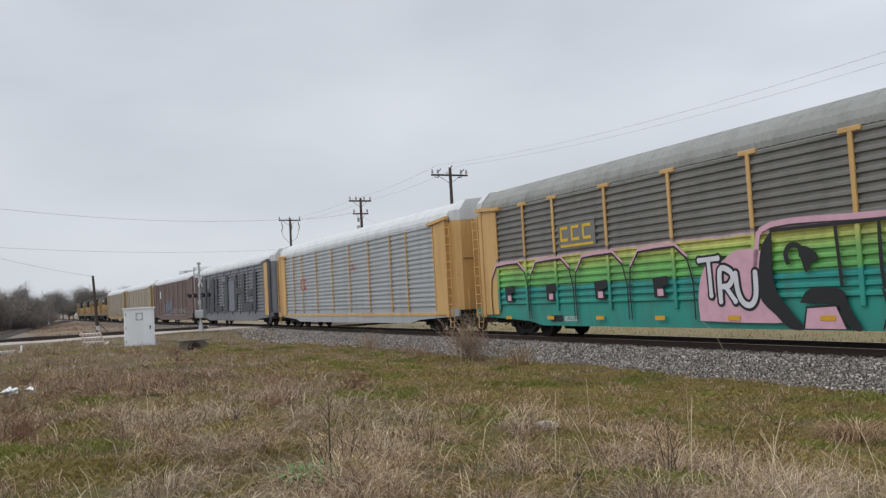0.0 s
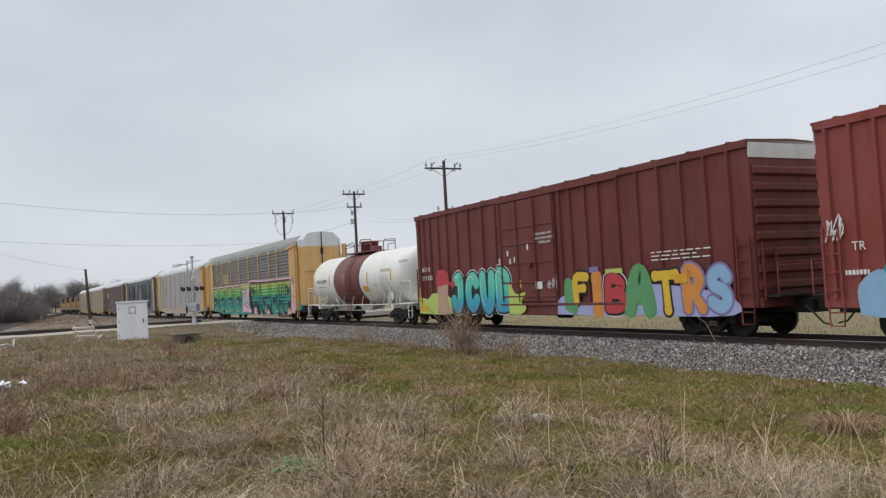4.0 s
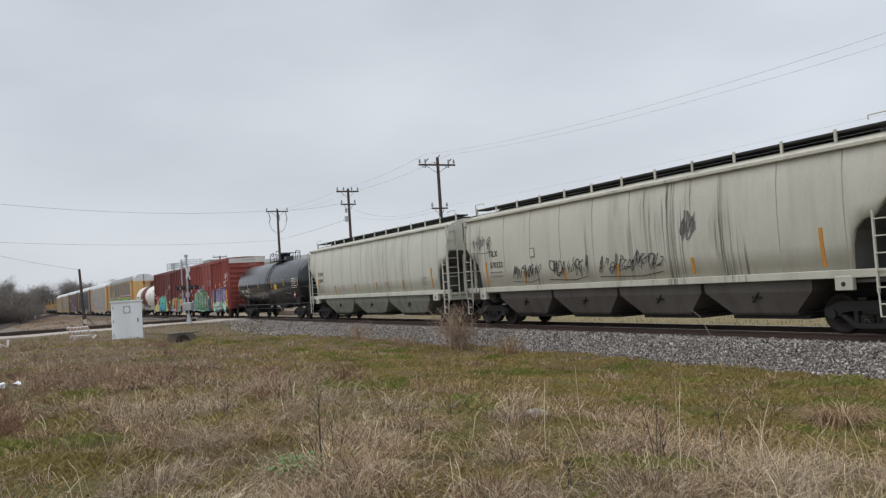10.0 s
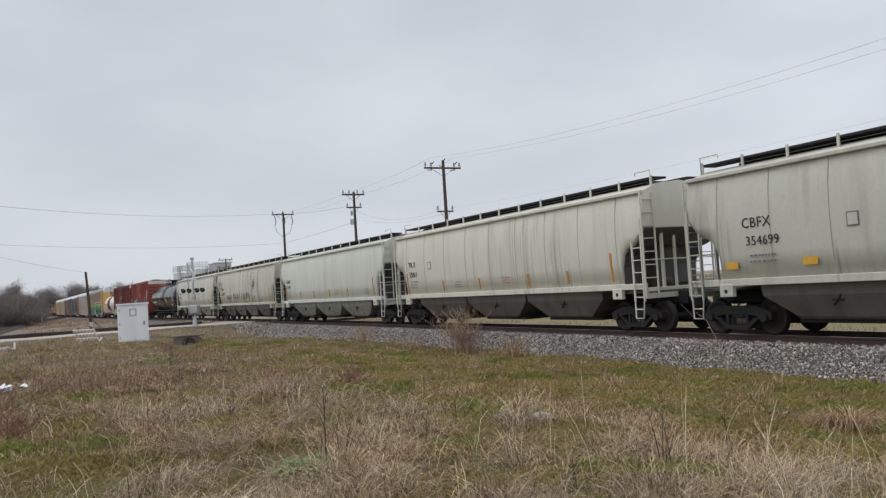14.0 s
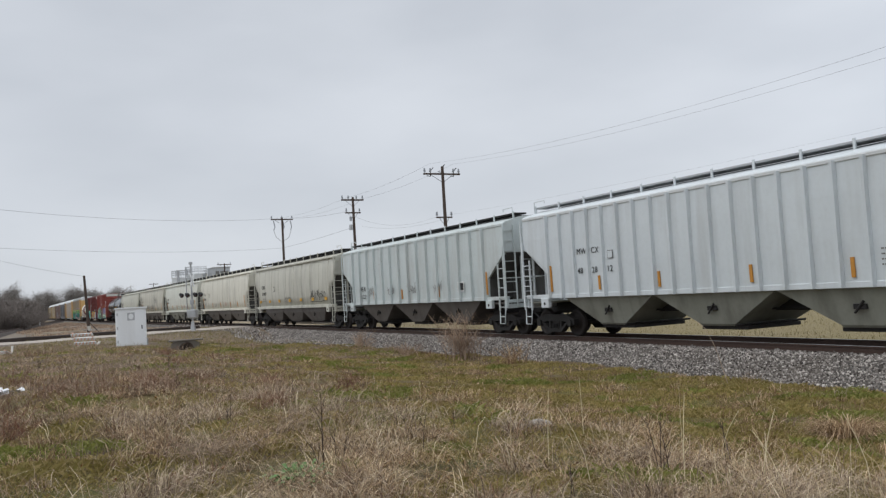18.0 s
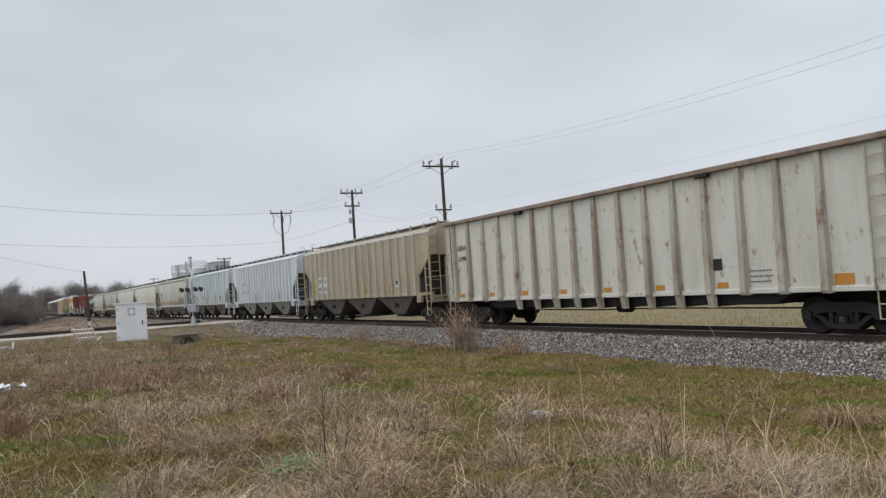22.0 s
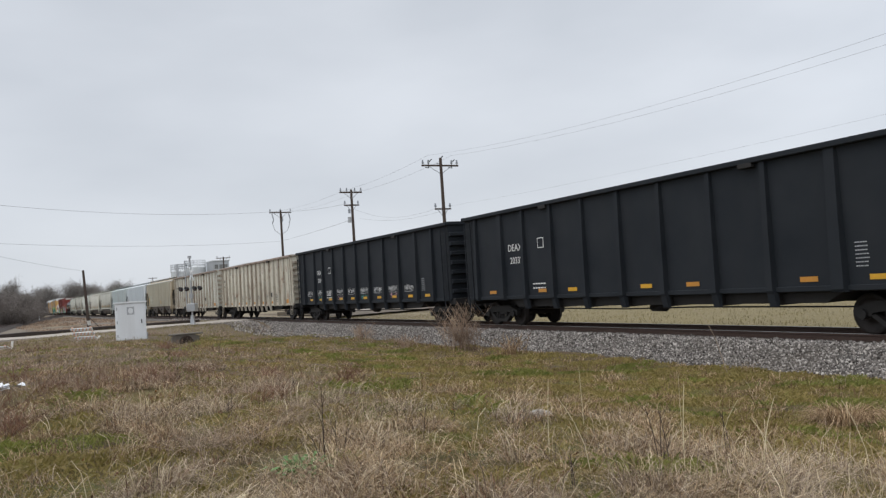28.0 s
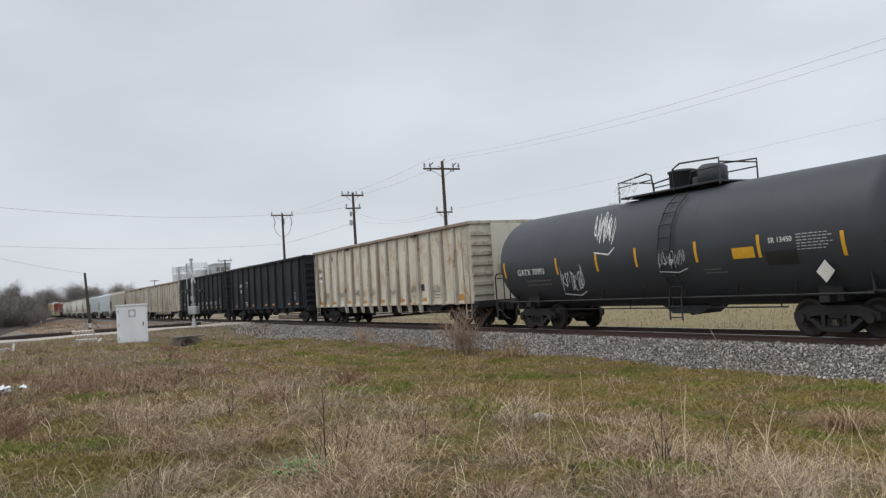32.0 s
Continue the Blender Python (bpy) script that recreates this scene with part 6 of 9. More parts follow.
def sprayed_panels():
    """Corrugated panels that are sprayed in bands from teal below to yellow above."""
    m, nt, b = nodes_of("sprayed_bands")
    co, sep = nt.nodes.new("ShaderNodeTexCoord"), nt.nodes.new("ShaderNodeSeparateXYZ")
    nt.links.new(co.outputs["Object"], sep.inputs["Vector"])
    div = nt.nodes.new("ShaderNodeMath")
    div.operation = "DIVIDE"
    div.inputs[1].default_value = 5.0
    nt.links.new(sep.outputs["Z"], div.inputs[0])
    wob = nt.nodes.new("ShaderNodeMath")
    wob.operation = "MULTIPLY_ADD"
    wob.inputs[1].default_value = 0.03
    nt.links.new(noise_node(nt, 1.5, 4.0), wob.inputs[0])
    nt.links.new(div.outputs[0], wob.inputs[2])
    ramp = [(0.0, (0.02, 0.22, 0.19)), (0.275, (0.025, 0.30, 0.24)), (0.375, (0.02, 0.27, 0.25)), (0.385, (0.12, 0.42, 0.12)), (0.475, (0.20, 0.48, 0.13)), (0.53, (0.45, 0.55, 0.14)), (0.572, (0.60, 0.55, 0.16)),
            (0.586, (0.50, 0.34, 0.37)), (0.600, (0.19, 0.185, 0.17))]
    col = ramp_node(nt, wob.outputs[0], ramp)
    dirt = ramp_node(nt, noise_node(nt, 2.4, 6.0, (1, 1, 0.3)), [(0.42, grey(0)), (0.75, grey(0.45))])
    nt.links.new(mix_node(nt, dirt, col, (0.075, 0.07, 0.058)), b.inputs["Base Color"])
    b.inputs["Roughness"].default_value = 0.5
    bump_node(nt, b, noise_node(nt, 4.0, 4.0), 0.2, 0.02)
    return m


M["sprayed"] = sprayed_panels()
M["rack_ochre"] = paint("ochre_rack_frame", (0.42, 0.29, 0.13), (0.16, 0.10, 0.06), 0.5, 0.2)
auto_rack(-171.6, -144.8, "rack_tan", "rack_ochre", "roof_white", "tan auto rack car with a pale roof", None, True)
auto_rack(-143.3, -116.5, "rack_tan", "rack_ochre", "roof_white", "faded tan auto rack car with dull posts", None, True)
car, h = auto_rack(-114.8, -88.0, "rack_brown", "rack_brown", "roof_white", "brown auto rack car with a white roof and a blue tag", None, True)
plate(car, "paper_label", -8.2, -7.4, 3.1, 4.0, "ink_white", -1.64)
scrawl(car, -5.5, -0.5, 1.2, 2.9, "spray_sky", 0.16, 88, 5, -1.64)
scrawl(car, 0.5, 9.5, 1.1, 1.9, "print_pale", 0.08, 89, 8, -1.64)
car, h = auto_rack(-86.1, -59.3, "rack_blue", "rack_blue", "roof_white", "slate-blue auto rack car under dark sprayed shapes", None, True)
for o in (-12.3, 12.3):
    part("end_stripe", Geo().box(o - 0.5, o + 0.5, -1.668, -1.663, 0.9, 4.8), M["yellow"], car)
for x0, x1, z0, z1 in ((-10.5, -9.4, 1.3, 4.5), (-9.0, -8.0, 1.2, 3.6), (-7.3, -5.9, 1.2, 4.4), (-5.3, -4.4, 1.2, 4.4), (-1.2, -0.3, 1.2, 4.5), (2.2, 3.0, 1.3, 4.4), (4.6, 5.6, 1.2, 4.4), (8.2, 9.2, 1.2, 4.4)):
    part("sprayed_block", Geo().prism([(x0, z0), (x1, z0 + 0.1), (x1 + 0.25, z1), (x0 + 0.3, z1 - 0.15)], "y", -1.650, -1.642), M["slate_dark"], car)
for x0, x1, z0, z1 in ((-8.2, -5.9, 2.6, 3.1), (-4.6, -2.6, 1.3, 1.8), (-2.4, -1.0, 3.9, 4.4), (0.2, 2.2, 1.3, 3.9), (3.0, 5.0, 2.7, 3.2), (5.6, 8.0, 1.3, 1.9), (6.6, 8.2, 2.5, 3.0)):
    part("sprayed_block", Geo().prism([(x0, z0), (x1, z0), (x1 + 0.1, z1), (x0 + 0.1, z1)], "y", -1.658, -1.652), M["slate_light" if z1 > 3.5 else "slate_dark"], car)
car, h = auto_rack(-57.6, -30.7, "galv", "yellow", "roof_white", "silver auto rack car with yellow ends", None, False, 0.045, "galv")
for s in (-1, 1):
    part("sill_edge", Geo().box(-h + 1.2, h - 1.2, s * 1.555 - 0.02, s * 1.555 + 0.02, 0.80, 0.94, 0.008), M["yellow"], car)
for x in (-8.0, -7.35):
    part("painted_emblem", ribbon_strokes([[(x, 2.6), (x, 3.1), (x + 0.45, 3.1)], [(x, 2.6), (x + 0.45, 2.6)]], 0.14, -1.60), M["spray_red"], car)
small_print(car, -8.5, 1.0, 1.2, 0.2, 1, "ink_black", -1.56, 82)
scrawl(car, 2.2, 4.0, 0.75, 1.05, "spray_red", 0.06, 83, 4, -1.56)
scrawl(car, 1.2, 1.8, 3.2, 3.7, "spray_red", 0.05, 84, 2, -1.60)
car, h = auto_rack(-29.15, -2.2, "sprayed", "yellow", "roof_grey", "tarnished auto rack car sprayed teal, green and yellow", "sprayed")
# yellow emblem blocks on a dark board
plate(car, "emblem_board", -7.35, -5.35, 3.02, 3.85, "galv_dark", -1.60)
for k in range(3):
    x = -7.2 + 0.62 * k
    part("painted_emblem", ribbon_strokes([[(x + 0.40, 3.72), (x, 3.72), (x, 3.32), (x + 0.40, 3.32)]], 0.13, -1.615), M["spray_gold"], car)
plate(car, "painted_rule", -7.25, -5.45, 3.08, 3.16, "spray_gold", -1.615)
# sprayed outlines: rounded blocks, a silver tag, then tall shapes
YA = -1.645
for k in range(4):
    x0 = -12.0 + 2.74 * k
    x1 = x0 + 2.62
    arch = [(x0 + 0.02, 0.70), (x0 - 0.02, 1.6), (x0 + 0.06, 2.2), (x0 + 0.45, 2.66), (x0 + 1.2, 2.70), (x1 - 0.65, 2.71), (x1 - 0.18, 2.34), (x1, 1.7), (x1, 0.70)]
    part("sprayed_halo", ribbon_strokes([[(x, z + 0.05) for x, z in arch[2:7]]], 0.13, YA + 0.008), M["spray_pink"], car)
    part("sprayed_outline", ribbon_strokes([arch], 0.06, YA), M["spray_black"], car)
    m = (x0 + x1) / 2
    part("sprayed_block", Geo().prism([(m - 0.26, 1.32), (m - 0.30, 1.88), (m + 0.30, 1.92), (m + 0.32, 1.66), (m + 0.10, 1.62), (m + 0.28, 1.30)], "y", YA - 0.004, YA + 0.004), M["spray_black"], car)
    part("sprayed_block", Geo().box(m - 0.12, m + 0.12, YA - 0.010, YA - 0.002, 1.36, 1.56), M["spray_pink"], car)
blot(car, [(-1.0, 0.66), (-1.0, 1.4), (-0.7, 2.1), (-0.1, 2.2), (0.4, 2.45), (1.3, 2.3), (1.35, 1.3), (2.0, 0.66)], "spray_pink", YA + 0.012)
mural(car, "T", -0.95, -0.15, 1.25, 2.45, ["spray_silver"], "spray_black", 85, 0.15, YA, None, False)
mural(car, "R", -0.35, 0.35, 1.05, 2.05, ["spray_silver"], "spray_black", 86, 0.15, YA - 0.003, None, False)
mural(car, "U", 0.25, 1.10, 0.95, 1.95, ["spray_silver"], "spray_black", 87, 0.15, YA, None, False)
# the long piece: a frame, uprights, black shades with pink feet, and small curls
part("sprayed_halo", ribbon_strokes([smooth_line([(0.95, 1.4), (1.05, 2.4), (1.55, 2.99), (4.5, 2.93), (8.4, 2.92), (11.6, 2.90), (11.80, 2.5)], 4)], 0.14, YA + 0.010), M["spray_pink"], car)
part("sprayed_outline", ribbon_strokes([[(1.50, 2.84), (4.51, 2.82), (8.38, 2.82), (11.56, 2.80), (11.66, 2.71), (11.67, 2.0), (11.65, 1.36)]], 0.09, YA), M["spray_black"], car)
for bar in ([(3.30, 2.82), (3.34, 2.0), (3.36, 1.45)], [(4.36, 2.82), (4.34, 1.9), (4.38, 1.35)], [(6.38, 2.82), (6.40, 2.2), (6.42, 1.78)], [(8.40, 2.82), (8.37, 2.3), (8.28, 1.95)], [(10.22, 2.75), (10.13, 1.93), (10.16, 1.32)]):
    part("sprayed_outline", ribbon_strokes([smooth_line(bar, 4)], 0.09, YA - 0.001), M["spray_black"], car)
for shade in ([(1.58, 2.86), (1.20, 2.40), (1.06, 1.31), (1.53, 0.80), (1.90, 0.50), (2.30, 0.50), (1.92, 0.95), (1.54, 1.51), (1.52, 2.32)],
              [(2.23, 1.09), (2.52, 1.41), (3.32, 1.39), (3.51, 0.98), (3.78, 0.50), (3.55, 0.50), (3.31, 0.78), (3.18, 1.04)],
              [(4.30, 1.40), (4.63, 0.98), (4.98, 0.50), (4.72, 0.50), (4.43, 0.85)],
              [(4.87, 1.76), (6.42, 1.78), (6.52, 1.69), (5.22, 1.66), (5.29, 1.42), (5.45, 1.28), (5.25, 1.06), (4.99, 1.43)],
              [(5.94, 0.92), (6.08, 1.20), (6.41, 1.23), (6.65, 0.90), (7.00, 0.50), (6.72, 0.50), (6.45, 0.78)],
              [(8.34, 1.98), (8.15, 1.69), (8.39, 1.76), (8.61, 1.80), (8.50, 1.68), (8.30, 1.20), (8.47, 0.85), (8.85, 0.50), (8.55, 0.50), (8.35, 0.70), (8.22, 0.98)],
              [(7.36, 1.38), (7.47, 1.71), (7.68, 1.71), (7.86, 1.50), (8.07, 1.69), (7.93, 1.29), (7.75, 1.40), (7.53, 1.31)],
              [(10.10, 1.40), (10.00, 0.90), (10.40, 0.50), (10.22, 0.50), (10.04, 0.66), (9.92, 0.98)],
              [(10.90, 2.42), (11.17, 2.28), (11.34, 2.04), (11.10, 1.91), (10.95, 1.77), (10.92, 2.11)], [(2.28, 2.44), (2.58, 2.36), (2.82, 2.14), (2.62, 2.00), (2.46, 1.78), (2.36, 2.05)],
              [(10.81, 0.94), (10.92, 1.33), (11.60, 1.36), (11.62, 1.20), (11.54, 1.03), (11.20, 1.01)]):
    blot(car, shade, "spray_black", YA - 0.005, "sprayed_shade")
for foot in ([(2.29, 0.50), (2.40, 0.99), (3.18, 1.03), (3.42, 0.50)], [(4.28, 0.50), (4.36, 0.72), (4.55, 0.74), (4.70, 0.50)], [(5.87, 0.50), (6.05, 0.88), (6.50, 0.84), (6.72, 0.50)],
             [(8.18, 0.50), (8.29, 0.74), (8.52, 0.50)], [(9.83, 0.50), (9.93, 0.74), (10.18, 0.50)], [(10.75, 0.50), (10.84, 0.87), (11.38, 0.94), (11.70, 0.72), (11.70, 0.50)]):
    part("sprayed_foot", Geo().prism(foot, "y", YA - 0.0045, YA + 0.001), M["spray_pink"], car)
    part("sprayed_outline", ribbon_strokes([foot], 0.06, YA - 0.008), M["spray_black"], car)
for curl, fat in (([(1.98, 2.00), (1.92, 2.25), (2.06, 2.44), (2.32, 2.40), (2.36, 2.15)], 0.13), ([(10.67, 1.97), (10.53, 2.21), (10.67, 2.39), (10.94, 2.38), (10.96, 2.15)], 0.13), ([(9.15, 2.58), (9.03, 2.14), (9.08, 1.90)], 0.11),
                  ([(9.68, 2.53), (9.60, 2.34), (9.68, 2.10), (9.64, 1.89)], 0.13), ([(9.08, 1.66), (9.30, 1.85), (9.50, 1.64)], 0.09), ([(8.78, 0.95), (8.98, 1.35), (9.39, 1.41), (9.70, 1.21), (9.78, 0.87)], 0.15)):
    part("sprayed_curl", ribbon_strokes([smooth_line(curl, 4)], fat, YA - 0.002), M["spray_black"], car)
plate(car, "number_board", -8.15, -7.45, 0.60, 0.82, "ink_black", -1.563)
letters(car, "852355", -7.35, 0.62, 0.24, "ink_white", -1.565)
for k in range(9):
    plate(car, "reflector_plate", -11.0 + 2.75 * k, -10.6 + 2.75 * k, 0.68, 0.80, "stripe", -1.655)
small_print(car, 12.0, 2.9, 0.5, 0.4, 4, "ink_black", -1.63, 86)
plate(car, "hazard_notice", 12.0, 12.5, 1.55, 1.78, "stripe", -1.63)
blot(car, [(11.62, 0.62), (11.66, 2.7), (12.0, 2.6), (12.45, 2.1), (12.3, 1.2), (12.4, 0.62)], "spray_pink", -1.628)


# -- locomotives, far ahead --
M["loco_yellow"] = paint("grimy_locomotive_yellow", (0.42, 0.245, 0.06), (0.09, 0.055, 0.03), 0.75, 0.2)


def locomotive(front, rear):
    car, half = start_car("locomotive", "grimy yellow diesel road locomotive with a dark roof", "locomotive", front, rear, (), 0.4)
    part("frame", Geo().box(-half, half, -1.5, 1.5, 1.15, 1.55, 0.03), M["galv_dark"], car)
    part("long_hood", Geo().prism([(-0.95, 1.55), (-0.95, 4.1), (0.95, 4.1), (0.95, 1.55)], "x", -half + 6.0, half - 1.6), M["loco_yellow"], car)
    part("hood_roof", Geo().prism([(-0.98, 4.1), (-0.7, 4.45), (0.7, 4.45), (0.98, 4.1)], "x", -half + 6.0, half - 1.6), M["galv_dark"], car)
    part("cab", Geo().prism([(-1.45, 1.55), (-1.45, 4.2), (1.45, 4.2), (1.45, 1.55)], "x", -half + 3.2, -half + 6.0), M["loco_yellow"], car)
    part("cab_roof", Geo().prism([(-1.5, 4.2), (-1.0, 4.68), (1.0, 4.68), (1.5, 4.2)], "x", -half + 3.1, -half + 6.1), M["galv_dark"], car)
    part("nose", Geo().prism([(-1.0, 1.55), (-1.0, 3.2), (-0.7, 3.5), (0.7, 3.5), (1.0, 3.2), (1.0, 1.55)], "x", -half + 0.9, -half + 3.2), M["loco_yellow"], car)
    part("radiator", Geo().box(half - 5.2, half - 1.8, -1.45, 1.45, 3.3, 4.7, 0.1), M["iron"], car)
    for k in range(5):
        x = -half + 6.5 + 1.9 * k
        part("hood_door", Geo().box(x, x + 1.5, -0.985, -0.95, 1.75, 3.3, 0.01), M["loco_yellow"], car)
        part("grille", Geo().box(x + 0.1, x + 1.4, -0.99, -0.95, 3.45, 3.95, 0.01), M["iron"], car)
    for x in (half - 4.6, half - 3.0):
        part("fan", Geo().disc((x, 0, 4.75), "z", 0.65, 0.12, 14), M["iron"], car)
    part("exhaust_stack", Geo().box(-0.6, 0.6, -0.3, 0.3, 4.4, 4.8, 0.05), M["iron"], car)
    part("end_plate", Geo().box(half - 0.15, half, -1.4, 1.4, 0.5, 1.6, 0.03), M["iron"], car)
    part("end_grille", Geo().box(half - 1.62, half - 1.57, -0.7, 0.7, 2.6, 3.9, 0.01), M["iron"], car)
    for x in (-half + 3.6, -half + 4.9):
        part("cab_window", Geo().box(x, x + 0.8, -1.47, -1.44, 3.3, 3.95), M["black"], car)
    part("fuel_tank", Geo().box(-2.8, 2.8, -1.35, 1.35, 0.45, 1.15, 0.15), M["iron"], car)
    part("handrail", Geo().tube([(-half + 6, -1.45, 1.6), (-half + 6, -1.45, 2.6), (half - 0.6, -1.45, 2.6), (half - 0.6, -1.45, 1.6)], 0.03, 6), M["loco_yellow"], car)
    for k in range(6):
        x = -half + 7.5 + 2.1 * k
        part("stanchion", Geo().box(x - 0.02, x + 0.02, -1.47, -1.43, 1.55, 2.6), M["loco_yellow"], car)
    for x in (-half + 4.0, half - 4.0):
        tr = part("truck", Geo().box(x - 2.4, x + 2.4, -1.15, 1.15, 0.5, 1.1, 0.08), M["iron"], car)
        for o in (-1.8, 0, 1.8):
            WHEELS.append(part("wheelset", wheel_mesh, None, tr, at=pose(x + o, 0, 0.458)))


for front in (-262.7, -240.2, -217.7, -195.2):
    locomotive(front, front + 21.5)

# ---- the road, the siding and the ground cover ----
def strip(name, pts, width, lift, mat, label, category, thick=0.05):
    """A road or a path along a polyline, laid on the ground."""
    g, rings = Geo(), []
    for i, (x, y) in enumerate(pts):
        a, b = pts[max(0, i - 1)], pts[min(len(pts) - 1, i + 1)]
        d = math.hypot(b[0] - a[0], b[1] - a[1])
        nx, ny = -(b[1] - a[1]) / d * width / 2, (b[0] - a[0]) / d * width / 2
        z = max(gz(x, y), gz(x + nx, y + ny), gz(x - nx, y - ny)) + lift
        rings.append([(x - nx, y - ny, z), (x + nx, y + ny, z), (x + nx, y + ny, z - thick - 0.3), (x - nx, y - ny, z - thick - 0.3)])
    return solid(name, g.loft(rings), M[mat], label, category, kind="structure")


def line_of(a, b, n):
    return [(a[0] + (b[0] - a[0]) * i / n, a[1] + (b[1] - a[1]) * i / n) for i in range(n + 1)]


M["dirt"] = plain("bare_dirt", (0.165, 0.135, 0.102), 0.95, 0.0, 0.4, 0.4, 0.5)
M["verge_dark"] = plain("dark_bank", (0.050, 0.038, 0.032), 0.95, 0.0, 0.4, 1.2, 0.4)
M["yard_gravel"] = plain("grey_brown_gravel", (0.165, 0.135, 0.105), 0.95, 0.0, 0.45, 0.5, 0.5)
strip("road", line_of((-59.5, -30), (-67.0, 15.0), 30), 6.2, 0.05, "road", "pale worn road up to the level crossing", "road")
strip("road_verge", line_of((-66.0, -30), (-71.2, 12.5), 30), 1.6, 0.26, "verge_dark", "dark cinder bank beside the road", "verge")
strip("road", line_of((-69.5, 20.4), (-85, 90.0), 20), 6.0, 0.55, "road", "pale worn road beyond the crossing", "road")
strip("gravel_yard", line_of((-84, 9.5), (-250, 5.0), 20), 5.0, 0.06, "yard_gravel", "dark gravel beside the far track", "gravel")
strip("bare_ground", line_of((-90, -3), (-160, -9), 12), 9.0, 0.03, "dirt", "pale bare earth with thin grass", "earth")


def sy(x):
    """The middle of the siding that leaves the line on the field side."""
    t = step(-x, 70, 345)
    return -5.2 * (1 - t) + (ty(-330) + 0.4) * t


siding = thing("siding_track", "rusty siding rails bending towards the main line", "track")
tagged(siding, kind="structure")
xs_siding = along(-330, -78, 8)
for side in (-0.75, 0.75):
    rings = []
    for x in xs_siding:
        k = sy(x + 0.5) - sy(x - 0.5)
        rings.append([(x - k * (side + o), sy(x) + side + o, gz(x, sy(x)) + 0.52 + z) for o, z in ((-0.04, 0.0), (0.04, 0.0), (0.07, -0.17), (-0.07, -0.17))])
    part("rail", Geo().loft(rings), M["rail"], siding)
bed = []
for x in xs_siding:
    z = gz(x, sy(x))
    bed.append([(x, sy(x) + o, z + h) for o, h in ((-1.7, -0.1), (-1.2, 0.34), (1.2, 0.34), (1.7, -0.1))])
solid("siding_bed", Geo().loft(bed), M["verge_dark"], "dark cinder bed of the siding", "track bed", kind="structure")

# ties of the main track: the near ones singly, the rest joined
tie_mesh = Geo().box(-0.11, 0.11, -1.30, 1.30, -0.36, -0.172, 0.012).mesh("tie", M["tie"])
for i in range(130):
    x = -62 + 0.52 * i
    part("tie", tie_mesh, None, track, at=pose(x + random.uniform(-0.03, 0.03), ty(x) + random.uniform(-0.04, 0.04), random.uniform(-0.008, 0.004), 0, 0, random.uniform(-1.5, 1.5)))
rest = Geo()
for i in range(360):
    x = -62.5 - 0.8 * i
    rest.box(x - 0.12, x + 0.12, ty(x) - 1.3, ty(x) + 1.3, -0.36, -0.172)
tagged(part("tie_row", rest, M["tie"], track, "far timber ties in a row"), kind="stuff")
plank_mesh = Geo().box(-0.09, 0.09, -3.3, 3.3, -0.17, -0.03, 0.01).mesh("crossing_plank", M["tie"])
crossing = thing("level_crossing", "timber planks laid between the rails at the road", "crossing")
tagged(crossing, kind="structure")
for o in (-1.15, -0.95, -0.5, -0.3, -0.1, 0.1, 0.3, 0.5, 0.95, 1.15):
    part("crossing_plank", plank_mesh, None, crossing, at=pose(-69.0, ty(-69.0) + o, 0, 0, 0, 90))

# ballast stones on the bank
M["stone"] = scattered("crushed_stone", [(0.0, (0.05, 0.042, 0.037)), (0.3, (0.185, 0.164, 0.148)), (0.7, (0.39, 0.355, 0.325)), (1.0, (0.68, 0.63, 0.58))], 0.9, 0.5, 0.15)
def crushed(name, x, y, z, size, label, q):
    """Loose angular stones, each its own way up."""
    base = np.array([(1, 0, 0), (-0.9, 0.2, 0), (0, 1, 0), (0.1, -1, 0.1), (0, 0.1, 0.9), (0, 0, -0.9)], np.float32)
    oct_f = np.array([(0, 2, 4), (2, 1, 4), (1, 3, 4), (3, 0, 4), (2, 0, 5), (1, 2, 5), (3, 1, 5), (0, 3, 5)])
    n = len(x)
    ang = q.uniform(0, 6.283, (n, 3))
    ca, sa = np.cos(ang), np.sin(ang)
    bv = base[None] * size[:, None, None] * q.uniform(0.6, 1.3, (n, 6, 1)) * q.uniform(0.7, 1.25, (n, 1, 3))
    for a, (k, l) in enumerate(((1, 2), (0, 2), (0, 1))):
        u, w = bv[:, :, k].copy(), bv[:, :, l].copy()
        bv[:, :, k], bv[:, :, l] = ca[:, a:a + 1] * u - sa[:, a:a + 1] * w, sa[:, a:a + 1] * u + ca[:, a:a + 1] * w
    bv += np.stack([x, y, z + size * q.uniform(0.1, 0.9, n)], 1)[:, None, :]
    return tagged(new(name, raw_mesh(name, bv.reshape(-1, 3), (oct_f[None] + 6 * np.arange(n)[:, None, None]).reshape(-1, 3), M["stone"])), label, "stones", kind="stuff")


rng = np.random.default_rng(5)
n_st = 114000
sx = np.where(rng.random(n_st) < 0.84, rng.uniform(-58, 1, n_st), rng.uniform(-96, -58, n_st))
so = rng.uniform(-2.95, -0.88, n_st)
size = rng.uniform(0.015, 0.033, n_st) * (1 + 0.6 * (rng.random(n_st) < 0.06)) * (1 + 0.9 * (sx < -58))
crushed("ballast_stones", sx, np.array([ty(x) for x in sx]) + so, np.where(so < -1.60, -0.19 + (so + 1.60) * 0.687, -0.19), size, "loose grey and white crushed stones", rng)

# ---- grass and weeds ----
gz_grid = gverts[:, 2].reshape(ni, nj)


